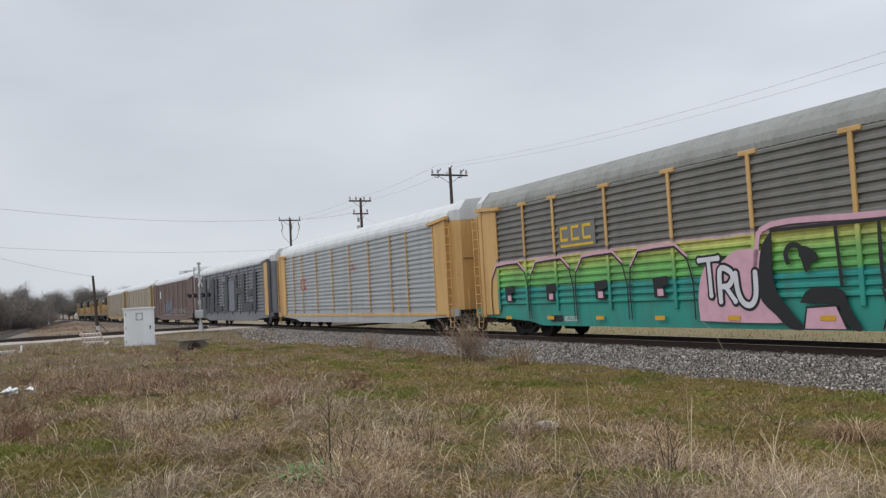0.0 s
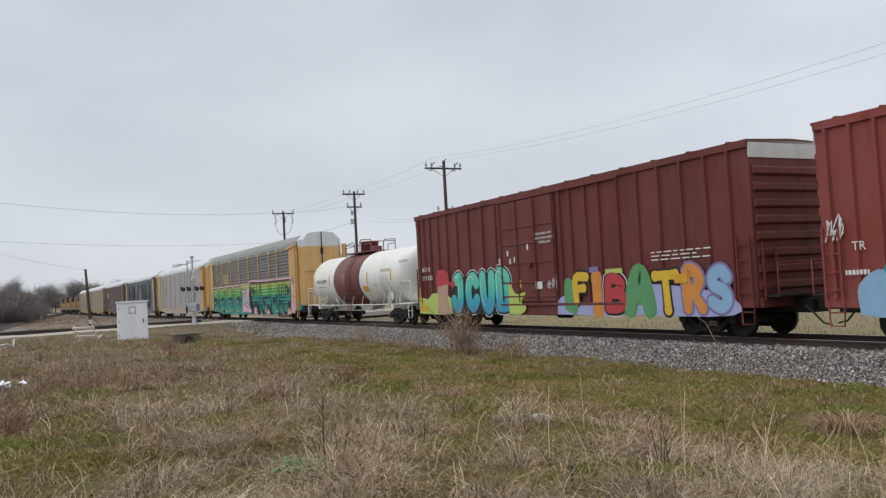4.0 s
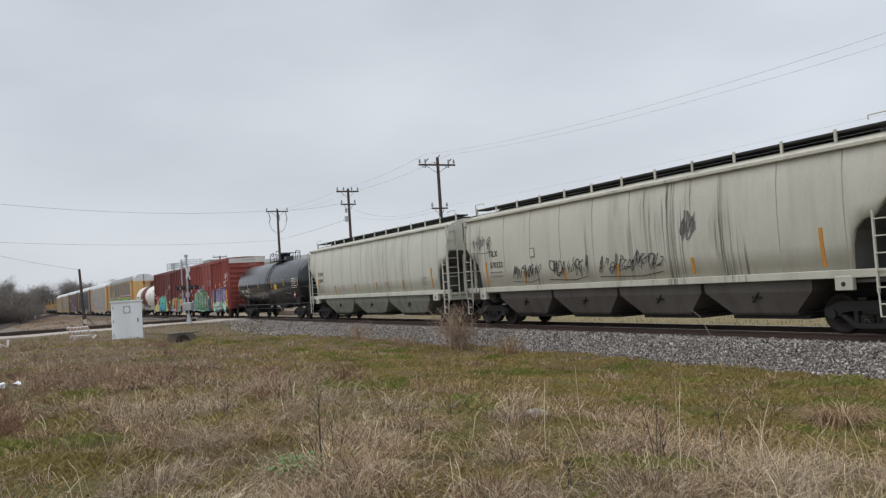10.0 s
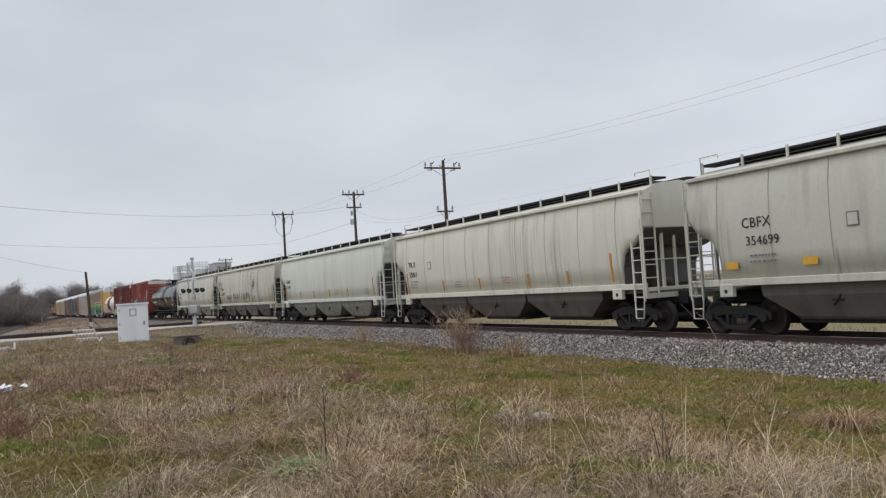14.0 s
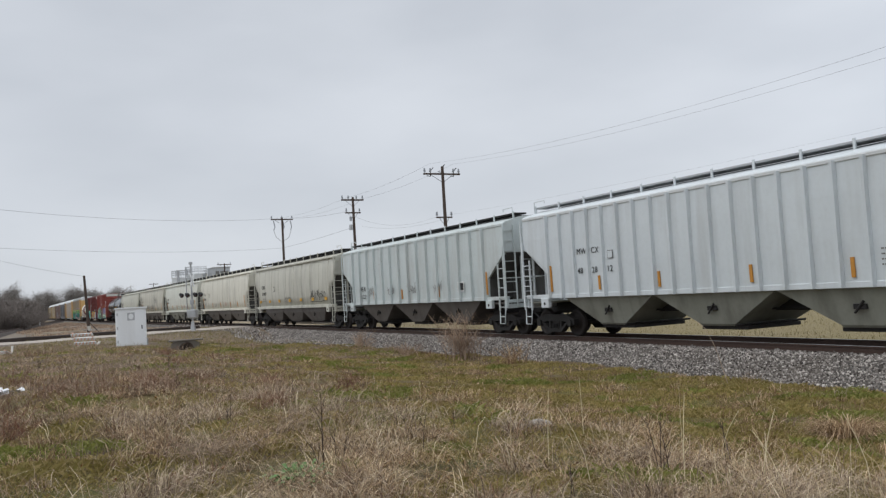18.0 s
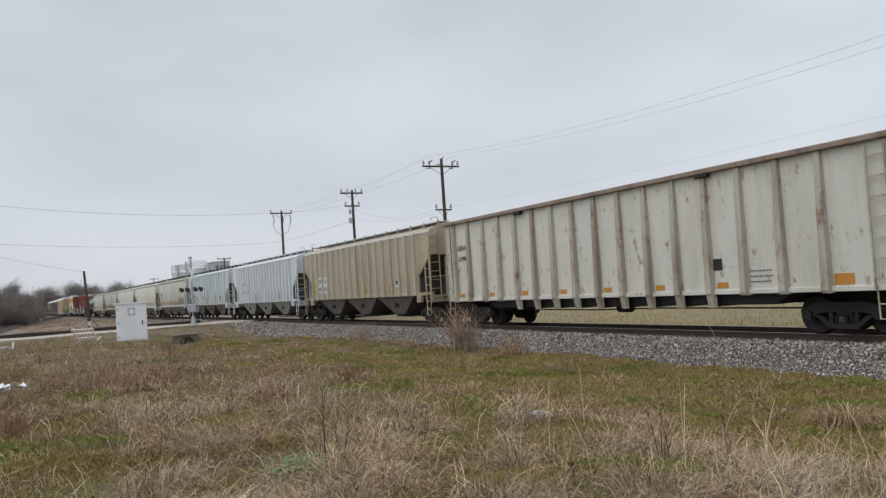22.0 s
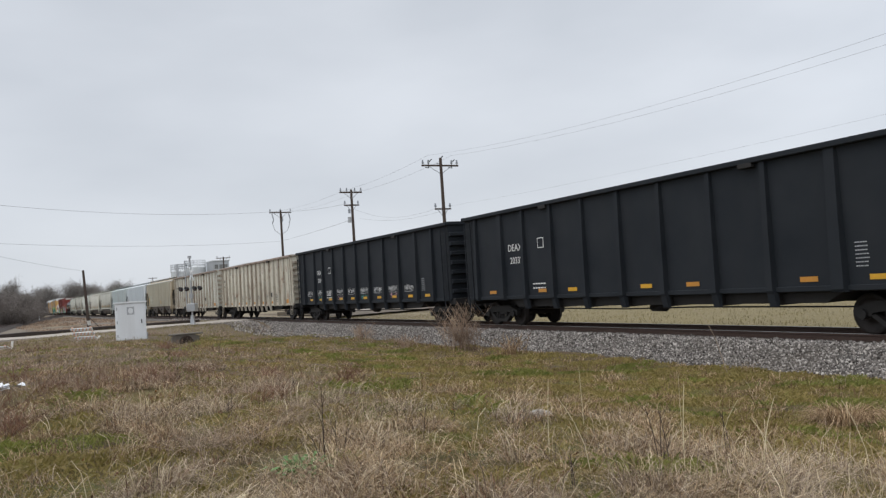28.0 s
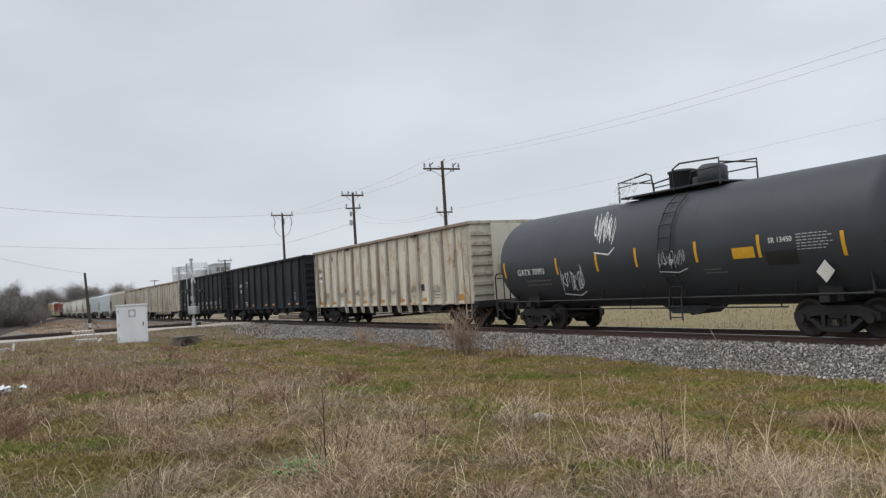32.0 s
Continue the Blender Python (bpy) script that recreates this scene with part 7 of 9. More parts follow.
def lie(x, y):
    """The ground's height at many places at once."""
    i = np.clip(np.searchsorted(gx, x) - 1, 0, ni - 2)
    j = np.clip(np.searchsorted(gy, y) - 1, 0, nj - 2)
    u, w = (x - gx[i]) / (gx[i + 1] - gx[i]), (y - gy[j]) / (gy[j + 1] - gy[j])
    return (1 - u) * (1 - w) * gz_grid[i, j] + u * (1 - w) * gz_grid[i + 1, j] + (1 - u) * w * gz_grid[i, j + 1] + u * w * gz_grid[i + 1, j + 1]


def blades(name, x, y, length, width, lean, droop, mat, label, category, seed, aim_at=None):
    """Many blades: each a bent, tapering strip of seven points. lean: how far the tip goes aside, droop: how far it sinks."""
    r = np.random.default_rng(seed)
    n = len(x)
    a, b = r.uniform(0, 6.283, n) if aim_at is None else aim_at, r.uniform(0, 6.283, n)
    dx, dy = np.cos(a) * lean * length, np.sin(a) * lean * length
    wx, wy = np.cos(b) * width, np.sin(b) * width
    z = lie(x, y) - 0.01
    up = length * np.sqrt(np.clip(1 - lean * lean * 0.7, 0.06, 1))
    v = np.zeros((n, 7, 3), np.float32)
    for k, (out, rise, wd) in enumerate(((0.0, 0.0, 1.0), (0.22, 0.55, 0.9), (0.58, 0.86, 0.7))):
        sink = droop * (rise / 0.86) ** 3 * 0.35
        h = z + up * np.maximum(rise - sink, 0.0)
        v[:, 2 * k] = np.stack([x + dx * out - wx * wd, y + dy * out - wy * wd, h], 1)
        v[:, 2 * k + 1] = np.stack([x + dx * out + wx * wd, y + dy * out + wy * wd, h], 1)
    v[:, 6] = np.stack([x + dx, y + dy, np.maximum(z + 0.02, z + up * (1 - droop))], 1)
    f = np.array([(0, 1, 3), (0, 3, 2), (2, 3, 5), (2, 5, 4), (4, 5, 6)])
    return tagged(new(name, raw_mesh(name, v.reshape(-1, 3), (f[None] + 7 * np.arange(n)[:, None, None]).reshape(-1, 3), M[mat])), label, category, kind="stuff")


def ballast_edge(x):
    """Where the turf ends, uneven, at the foot of the ballast."""
    return 17.5 - 2.288 * (np.clip(-x, 0, 220) / 100) ** 2 + 0.539 * (np.clip(-x, 0, 220) / 100) ** 3 - 2.42 + 0.16 * np.sin(1.9 * x) * np.sin(0.7 * x + 1) + 0.10 * np.sin(5.3 * x)


def field_points(n, near, far, seed, power=1.0):
    """Places in the field before the line, thicker near the path."""
    r = np.random.default_rng(seed)
    d = near * (far / near) ** (r.random(n) ** power)
    az = np.radians(180 - r.uniform(-6, 66, n))
    x, y = d * np.cos(az), d * np.sin(az)
    ok = ~((x < -38) & (x > -48) & (np.abs(y - 7.2) < 0.8)) & (y < ballast_edge(x)) & (x > -60) & ~((x < -48.5) & (x > -53) & (y > 3.6) & (y < 6.6))
    return x[ok], y[ok]


def patch(x, y, scale, off):
    """Smooth patches; for many places they are read off a grid."""
    if len(x) < 60000:
        return np.array([noise.noise((p * scale, q * scale, off)) for p, q in zip(x, y)])
    gap, x0, y0 = 0.16 / scale, x.min() - 1, y.min() - 1
    nx_, ny_ = int((x.max() + 1 - x0) / gap) + 2, int((y.max() + 1 - y0) / gap) + 2
    g = np.array([noise.noise(((x0 + gap * i) * scale, (y0 + gap * j) * scale, off)) for i in range(nx_) for j in range(ny_)]).reshape(nx_, ny_)
    u, w = (x - x0) / gap, (y - y0) / gap
    i, j = u.astype(int), w.astype(int)
    u, w = u - i, w - j
    return (1 - u) * (1 - w) * g[i, j] + u * (1 - w) * g[i + 1, j] + (1 - u) * w * g[i, j + 1] + u * w * g[i + 1, j + 1]


def dryness(x, y):
    """Where the grass is tall and dead (1) or short and green (0)."""
    edge = 6.6 + 0.035 * (x + 12) + 0.9 * patch(x, y, 0.28, 7.0)
    s = 1 / (1 + np.exp((y - edge) * 1.6))
    s = np.maximum(s, 1 / (1 + np.exp((x + 27 + 0.35 * y) * 0.5)))
    corner = 1.4 * np.exp(-(((x + 10.3) / 2.4) ** 2 + ((y + 0.2) / 0.75) ** 2)) + np.exp(-(((x + 6.4) / 0.55) ** 2 + ((y - 3.75) / 0.5) ** 2)) + 0.9 * np.exp(-(((x + 14.5) / 2.0) ** 2 + ((y - 5.2) / 0.7) ** 2))
    verge = np.exp(-(((x + 46) / 9) ** 2 + ((y - 8.6) / 2.8) ** 2))
    for px_, py_, rx_, ry_, k_ in ((-23.3, 5.6, 3.2, 1.0, 0.8), (-12.1, 2.0, 1.1, 0.5, 0.7), (-43.0, 5.0, 6.5, 5.5, 0.8), (-30.5, 5.2, 2.6, 0.8, 0.5), (-6.7, 3.9, 0.7, 0.35, 0.6), (-24.5, 9.5, 5.0, 1.6, 0.6)):
        s = s - k_ * np.exp(-((x - px_) / rx_) ** 2 - ((y - py_) / ry_) ** 2)
    return np.clip(s + 0.55 * patch(x, y, 0.6, 2.0) - 0.9 * corner - 0.9 * verge, 0, 1)


M["dry_grass"] = scattered("dead_grass", [(0.0, (0.10, 0.056, 0.032)), (0.3, (0.28, 0.172, 0.094)), (0.65, (0.50, 0.345, 0.200)), (1.0, (0.80, 0.62, 0.40))], 0.8, 0.8, 0.45)
M["grey_grass"] = scattered("bleached_grass", [(0.0, (0.12, 0.088, 0.070)), (0.5, (0.36, 0.270, 0.195)), (1.0, (0.76, 0.62, 0.455))], 0.85, 0.7, 0.45)
M["green_grass"] = scattered("winter_grass", [(0.0, (0.185, 0.150, 0.046)), (0.4, (0.305, 0.240, 0.072)), (0.75, (0.47, 0.360, 0.160)), (1.0, (0.30, 0.268, 0.078))], 0.7, 0.5, 0.4)
M["bright_grass"] = scattered("fresh_grass", [(0.0, (0.135, 0.155, 0.034)), (0.5, (0.225, 0.235, 0.052)), (1.0, (0.35, 0.335, 0.11))], 0.7, 0.5, 0.4)
M["straw_stems"] = scattered("straw_stems", [(0.0, (0.34, 0.25, 0.14)), (0.6, (0.60, 0.48, 0.30)), (1.0, (0.82, 0.70, 0.50))], 0.75, 0.9)
M["russet"] = scattered("russet_stems", [(0.0, (0.11, 0.050, 0.034)), (0.5, (0.26, 0.130, 0.085)), (1.0, (0.42, 0.25, 0.17))], 0.85, 0.6)
M["twig"] = scattered("dead_stems", [(0.0, (0.18, 0.128, 0.098)), (0.5, (0.39, 0.295, 0.205)), (1.0, (0.64, 0.50, 0.385))], 0.9, 0.5, 0.45)


def tussocks(x, y, count, spread_by, seed):
    """Blades that spread outwards from the middle of each tussock, with the size of its tussock."""
    r = np.random.default_rng(seed)
    size = r.uniform(0.6, 1.5, len(x))
    comb = 6.283 * np.array([noise.noise((p * 0.4, q * 0.4, 63.0)) for p, q in zip(x, y)])
    k = np.repeat(np.arange(len(x)), count)
    ox, oy = r.normal(0, spread_by, len(k)) * size[k], r.normal(0, spread_by, len(k)) * size[k]
    away = np.where(r.random(len(k)) < 0.55, np.arctan2(oy, ox) + r.normal(0, 0.5, len(k)), comb[k] + r.normal(0, 0.7, len(k)))
    return x[k] + ox, y[k] + oy, away, size[k]


def turf(name, x, y, tall, width, mat, label, seed):
    """Short grass: each blade a slim bent strip of four points."""
    r = np.random.default_rng(seed)
    n = len(x)
    a, b, lean = r.uniform(0, 6.283, n), r.uniform(0, 6.283, n), r.uniform(0.2, 1.1, n) * tall
    z = lie(x, y) - 0.008
    wx, wy = np.cos(b) * width, np.sin(b) * width
    dx, dy = np.cos(a) * lean, np.sin(a) * lean
    v = np.stack([np.stack([x - wx, y - wy, z], 1), np.stack([x + wx, y + wy, z], 1), np.stack([x + 0.35 * dx + 0.8 * wx, y + 0.35 * dy + 0.8 * wy, z + tall * 0.62], 1), np.stack([x + dx, y + dy, z + tall * r.uniform(0.6, 1.0, n)], 1)], 1)
    f = np.array([(0, 1, 2), (0, 2, 3)])
    return tagged(new(name, raw_mesh(name, v.reshape(-1, 3), (f[None] + 4 * np.arange(n)[:, None, None]).reshape(-1, 3), M[mat])), label, "grass", kind="stuff")


# matted dead grass: tussocks, then straws that lie over them
cx, cy = field_points(11500, 4.3, 48, 11, 0.95)
keep = np.random.default_rng(12).random(len(cx)) < dryness(cx, cy) ** 1.1 * np.clip(0.15 + 3.0 * patch(cx, cy, 1.1, 31.0), 0.02, 1)
cx, cy = cx[keep], cy[keep]
kind_of = patch(cx, cy, 0.33, 71.0) + 0.6 * patch(cx, cy, 1.1, 72.0)
r = np.random.default_rng(14)
for nm, sel, mat, text, sd in (("dead_grass", kind_of > -0.12, "dry_grass", "matted tan dead grass", 13), ("bleached_grass", kind_of <= 0.10, "grey_grass", "bleached grey dead grass", 16)):
    x, y, away, size = tussocks(cx[sel], cy[sel], 30, 0.085, sd)
    dist = np.hypot(x, y)
    n = len(x)
    flat = r.random(n) < 0.85
    blades(nm, x, y, r.uniform(0.14, 0.42, n) * size * np.clip(1.25 - 0.02 * dist, 0.6, 1), 0.0014 + 0.00019 * dist, np.where(flat, r.uniform(0.85, 1.2, n), r.uniform(0.25, 0.9, n)), np.where(flat, r.uniform(0.35, 0.95, n), r.uniform(0.1, 0.8, n)), mat, text, "grass", sd + 1, away)
near_ = np.hypot(cx, cy) < 17
x, y, away, size = tussocks(cx[near_][::2], cy[near_][::2], 7, 0.16, 36)
dist = np.hypot(x, y)
blades("loose_straw", x, y, r.uniform(0.25, 0.70, len(x)), 0.0016 + 0.00016 * dist, r.uniform(0.6, 1.25, len(x)), r.uniform(0.2, 0.95, len(x)), "straw_stems", "long pale straws lying over the turf", "grass", 37, away)
# reddish dock and bramble stems in patches
sel = (patch(cx, cy, 0.5, 51.0) > 0.14)
x, y, away, size = tussocks(cx[sel][::3], cy[sel][::3], 12, 0.12, 38)
dist = np.hypot(x, y)
blades("russet_weeds", x, y, r.uniform(0.10, 0.30, len(x)) * size, 0.0016 + 0.00024 * dist, r.uniform(0.5, 1.15, len(x)), r.uniform(0.1, 0.8, len(x)), "russet", "reddish-brown dead weeds", "weeds", 39, away)
# a gravel apron between the ballast and the road
q = np.random.default_rng(6)
ax_, ay_ = q.uniform(-66, -39, 15000), q.uniform(10.2, 14.7, 15000)
keep = (ay_ > 12.2 + 1.1 * patch(ax_, ay_, 0.35, 55.0) + 0.11 * np.clip(ax_ + 60, 0, 30)) & (np.abs(ax_ + 59.5 + 7.5 * (ay_ + 30) / 45) > 3.2)
ax_, ay_ = ax_[keep], ay_[keep]
crushed("gravel_apron", ax_, ay_, lie(ax_, ay_), q.uniform(0.028, 0.06, len(ax_)), "loose grey gravel beside the crossing", q)
# short green grass: all over the field, and again where it runs up to the ballast
x, y = field_points(330000, 4.3, 60, 18, 0.72)
q = np.random.default_rng(17)
x2, y2 = q.uniform(-46, -4, 150000), q.uniform(7.5, 15.5, 150000)
ok = y2 < ballast_edge(x2)
x, y = np.concatenate([x, x2[ok]]), np.concatenate([y, y2[ok]])
keep = np.random.default_rng(19).random(len(x)) > np.clip(dryness(x, y) * 0.62, 0, 1)
x, y = x[keep], y[keep]
dist = np.hypot(x, y)
tint = patch(x, y, 0.5, 4.0) + 0.5 * patch(x, y, 1.7, 5.0)
rise = np.clip(1 + 1.5 * patch(x, y, 0.9, 6.0), 0.35, 2.2)
for nm, sel, mat, text, tall in (("short_grass", tint <= 0.32, "green_grass", "short mossy winter grass", 0.055), ("fresh_grass", tint > 0.32, "bright_grass", "fresh green grass tufts", 0.085)):
    n = int(sel.sum())
    turf(nm, x[sel], y[sel], r.uniform(0.5, 1.5, n) * tall * rise[sel], 0.0016 + 0.00026 * dist[sel], mat, text, 20)
# dry tufts scattered in the green
tx, ty_ = field_points(6200, 7.0, 42, 81, 0.75)
keep = (dryness(tx, ty_) < 0.5) & (patch(tx, ty_, 0.9, 82.0) > -0.10)
x, y, away, size = tussocks(tx[keep], ty_[keep], 16, 0.06, 83)
dist = np.hypot(x, y)
blades("dry_tufts", x, y, r.uniform(0.06, 0.20, len(x)) * size, 0.0014 + 0.00022 * dist, r.uniform(0.3, 1.1, len(x)), r.uniform(0.1, 0.8, len(x)), "dry_grass", "small dry tufts in short green grass", "grass", 84, away)
# brittle dead weeds in clumps, tall and close together away from the path
wx_, wy_ = field_points(6200, 6, 58, 21, 0.60)
lush = patch(wx_, wy_, 0.35, 9.0) + 0.5 * patch(wx_, wy_, 1.2, 10.0)
keep = np.random.default_rng(22).random(len(wx_)) < np.clip(dryness(wx_, wy_) * np.where(wx_ < -14, 1.0, 0.10), 0, 1) * np.clip(0.55 + 1.6 * lush, 0.05, 1)
wx_, wy_, lush = wx_[keep], wy_[keep], lush[keep]
rosy = patch(wx_, wy_, 0.25, 91.0) + 0.3 * patch(wx_, wy_, 1.3, 92.0)
for nm, sel, mat, text, sd in (("dead_weeds", rosy < 0.10, "twig", "thin grey-brown dead weed stems", 23), ("dead_weeds", (rosy >= 0.10) & (rosy < 0.36), "tan_twig", "thin tan dead weed stems", 26),
                               ("dead_weeds", rosy >= 0.36, "russet", "reddish dead weed stems", 29)):
    x, y, away, size = tussocks(wx_[sel], wy_[sel], 20, 0.13, sd)
    tall = np.repeat(np.clip(0.75 + 1.3 * lush[sel], 0.35, 1.5), 20)
    dist, n = np.hypot(x, y), len(x)
    blades(nm, x, y, r.uniform(0.12, 0.50, n) * tall, 0.0008 + 0.00010 * dist, r.uniform(0.2, 1.15, n), r.uniform(0.0, 0.7, n), mat, text, "weeds", sd + 1, away)
# thin grass on the trodden ground round the cabinet and the road
q = np.random.default_rng(95)
x, y = q.uniform(-76, -44, 26000), q.uniform(-8, 13.5, 26000)
road_x = -59.5 - 7.5 * (y + 30) / 45
keep = (np.abs(x - road_x) > 3.4) & (patch(x, y, 0.22, 96.0) > -0.12) & ~((x < -48.5) & (x > -53) & (y > 3.6) & (y < 6.6))
x, y = x[keep], y[keep]
blades("verge_grass", x, y, q.uniform(0.05, 0.22, len(x)), 0.011 + 0 * x, q.uniform(0.2, 0.9, len(x)), q.uniform(0, 0.4, len(x)), "field_grass", "thin dull grass beside the road", "grass", 97)
q = np.random.default_rng(98)
x, y = q.uniform(-230, -76, 36000), q.uniform(-14, 14, 36000)
tr_ = np.array([ty(p) for p in x])
keep = (y < tr_ - 3.2) & (np.abs(y - np.array([sy(p) for p in x])) > 1.6) & (patch(x, y, 0.10, 99.0) > -0.05) & (y > 0.05 * x + 4.5)
x, y = x[keep], y[keep]
blades("waste_grass", x, y, q.uniform(0.10, 0.40, len(x)), 0.03 + 0 * x, q.uniform(0.2, 0.9, len(x)), q.uniform(0, 0.4, len(x)), "tan_twig", "thin dry grass on waste ground", "grass", 97)
# the field beyond the line
q = np.random.default_rng(24)
x, y = q.uniform(-75, 25, 26000), 22 + q.random(26000) ** 1.8 * 34
blades("far_field_grass", x, y, q.uniform(0.06, 0.2, len(x)), 0.010 + 0 * x, q.uniform(0.2, 0.9, len(x)), q.uniform(0, 0.4, len(x)), "field_grass", "pale short grass of the field beyond", "grass", 25)


def weed(name, x, y, tall, seed, mat, label, stems=5, branch=4, spread_by=0.06, thick=0.006):
    """A dead weed: bent stems with side twigs."""
    rnd, g = random.Random(seed), Geo()
    z0 = gz(x, y) - 0.03
    wide = spread_by
    for s in range(stems):
        a, h = rnd.uniform(0, 6.28), tall * rnd.uniform(0.35, 1.0)
        bx, by = x + rnd.gauss(0, 1) * wide * 0.55, y + rnd.gauss(0, 1) * wide * 0.55
        spread_by = wide * rnd.uniform(0.1, 1.2)
        path = [(bx + math.cos(a) * spread_by * t * t * 2, by + math.sin(a) * spread_by * t * t * 2, z0 + h * t) for t in (0, 0.3, 0.6, 0.85, 1.0)]
        g.tube(path, thick, 4, thick * 0.35)
        for k in range(branch):
            t = rnd.uniform(0.35, 0.95)
            px, py, pz = bx + math.cos(a) * spread_by * t * t * 2, by + math.sin(a) * spread_by * t * t * 2, z0 + h * t
            b, ln = rnd.uniform(0, 6.28), tall * rnd.uniform(0.08, 0.22)
            g.tube([(px, py, pz), (px + math.cos(b) * ln * 0.5, py + math.sin(b) * ln * 0.5, pz + ln * 0.7), (px + math.cos(b) * ln * 0.7, py + math.sin(b) * ln * 0.7, pz + ln)], thick * 0.5, 3, thick * 0.25)
    return solid(name, g, M[mat], label, "weed", "dead weeds in the grass")


for x, y, tall, sd, st in ((-8.1, 3.75, 0.62, 1, 1), (-7.15, 2.3, 0.85, 2, 3), (-7.6, 2.62, 0.6, 3, 2), (-19.9, 0.76, 1.05, 4, 1), (-6.15, 5.32, 0.75, 5, 4), (-6.6, 6.6, 0.6, 6, 2), (-14.0, 4.0, 0.6, 7, 2), (-11.6, 2.4, 0.5, 8, 3),
                           (-24, 3.4, 0.7, 9, 3), (-30, 6.0, 0.8, 10, 3), (-5.6, 3.9, 0.4, 11, 2), (-9.8, 5.0, 0.45, 12, 2), (-26.5, 0.2, 0.9, 13, 5), (-17, 2.6, 0.55, 14, 3)):
    weed("weed_stalk", x, y, tall, sd, "dark_stalk", "single dark dead weed stalk in dry grass", st, 4, 0.05, 0.0052)
for x, y, tall, sd, text in ((-26.4, 13.9, 1.75, 31, "tan dead bush at the foot of the ballast"), (-37.5, 14.3, 0.9, 32, "small tan dead bush beside the ballast"), (-23.3, 14.1, 0.75, 33, "low pale dead tuft beside the ballast"),
                             (-30.5, 13.6, 0.6, 34, "low grey dead tuft near the ballast"), (-17.5, 2.4, 0.42, 36, "reddish-brown dead bush in dry grass")):
    weed("dead_bush", x, y, tall, sd, "dry_grass" if sd == 33 else "tan_twig", text, 80 if sd == 31 else 40, 8, 0.50 if sd == 31 else 0.34, 0.009)
rnd = random.Random(71)
for k, (x, y) in enumerate(((-17.6, 0.9), (-20.8, 3.6), (-15.2, -0.4), (-24.5, 1.8), (-13.2, 3.4), (-27.0, 4.0), (-10.8, 3.2), (-22.2, -0.3), (-18.9, 4.9), (-29.5, 1.5), (-33.0, 4.6), (-16.4, 5.9), (-9.2, 1.6), (-12.6, -0.3))):
    weed("bramble_clump", x, y, rnd.uniform(0.32, 0.55), 200 + k, "russet" if k % 3 else "twig", "low clump of reddish-brown dead stems in dry grass" if k % 3 else "low clump of grey-brown dead stems in dry grass", 44, 7, rnd.uniform(0.26, 0.42), 0.004)
# domed tussocks of dead grass that hang over on all sides
q = np.random.default_rng(35)
for cx_, cy_, size_, n in ((-7.75, 10.0, 0.95, 900), (-4.9, 7.9, 0.8, 600)):
    a_, d_ = q.uniform(0, 6.283, n), np.sqrt(q.random(n)) * 0.30 * size_
    blades("grass_tussock", cx_ + d_ * np.cos(a_), cy_ + d_ * np.sin(a_), q.uniform(0.35, 0.75, n) * size_, 0.0035 + 0 * a_, q.uniform(0.6, 1.15, n), q.uniform(0.5, 1.0, n), "dry_grass",
           "domed tussock of bleached dead grass", "grass", int(100 * size_), a_ + q.normal(0, 0.5, n))
reed = Geo().tube([(-13.9, 14.1, -0.7), (-14.3, 14.2, 0.1), (-14.7, 14.3, 0.55), (-15.1, 14.4, 0.72)], 0.008, 5, 0.004)
solid("reed_stalk", reed, M["grey_grass"], "thin bleached reed bending over the ballast", "reed")
for x0, y0, tall, sd in ((-7.0, 4.6, 0.75, 41), (-5.9, 4.3, 0.7, 42), (-6.3, 6.2, 0.65, 43), (-8.6, 6.2, 0.75, 44), (-5.2, 5.6, 0.7, 45), (-7.6, 6.9, 0.8, 46), (-5.4, 4.9, 0.8, 47), (-4.6, 5.2, 0.6, 48), (-9.2, 3.3, 0.5, 49), (-4.9, 6.6, 0.7, 50)):
    rnd = random.Random(sd)
    a = rnd.uniform(0, 6.28)
    pth = [(x0 + math.cos(a) * 0.25 * t * t, y0 + math.sin(a) * 0.25 * t * t, gz(x0, y0) + tall * t) for t in (0, 0.4, 0.7, 0.9, 1.0)]
    solid("grass_stalk", Geo().tube(pth, 0.0036, 4, 0.002), M["pale_stalk"], "tall pale dead grass stalk", "grass", "tall pale grass stalks")
# fallen leaves and a scrap of paper
q = np.random.default_rng(61)
lx, ly = field_points(420, 4.6, 20, 62, 1.0)
M["dead_leaf"] = scattered("dead_leaves", [(0.0, (0.13, 0.045, 0.02)), (0.5, (0.30, 0.12, 0.04)), (1.0, (0.42, 0.24, 0.10))], 0.8, 0.6)
blades("dead_leaves", lx, ly, q.uniform(0.05, 0.10, len(lx)), q.uniform(0.012, 0.022, len(lx)), q.uniform(0.7, 1.1, len(lx)), q.uniform(0.1, 0.5, len(lx)), "dead_leaf", "curled orange-brown fallen leaves", "leaves", 63)
scrap = Geo().box(-0.06, 0.06, -0.035, 0.035, 0, 0.004)
ob = solid("paper_scrap", scrap, M["pale_stalk"], "small cream scrap of card in dry grass", "litter")
ob.matrix_basis = pose(-6.55, 1.42, gz(-6.55, 1.42) + 0.09, 18, -14, 30)
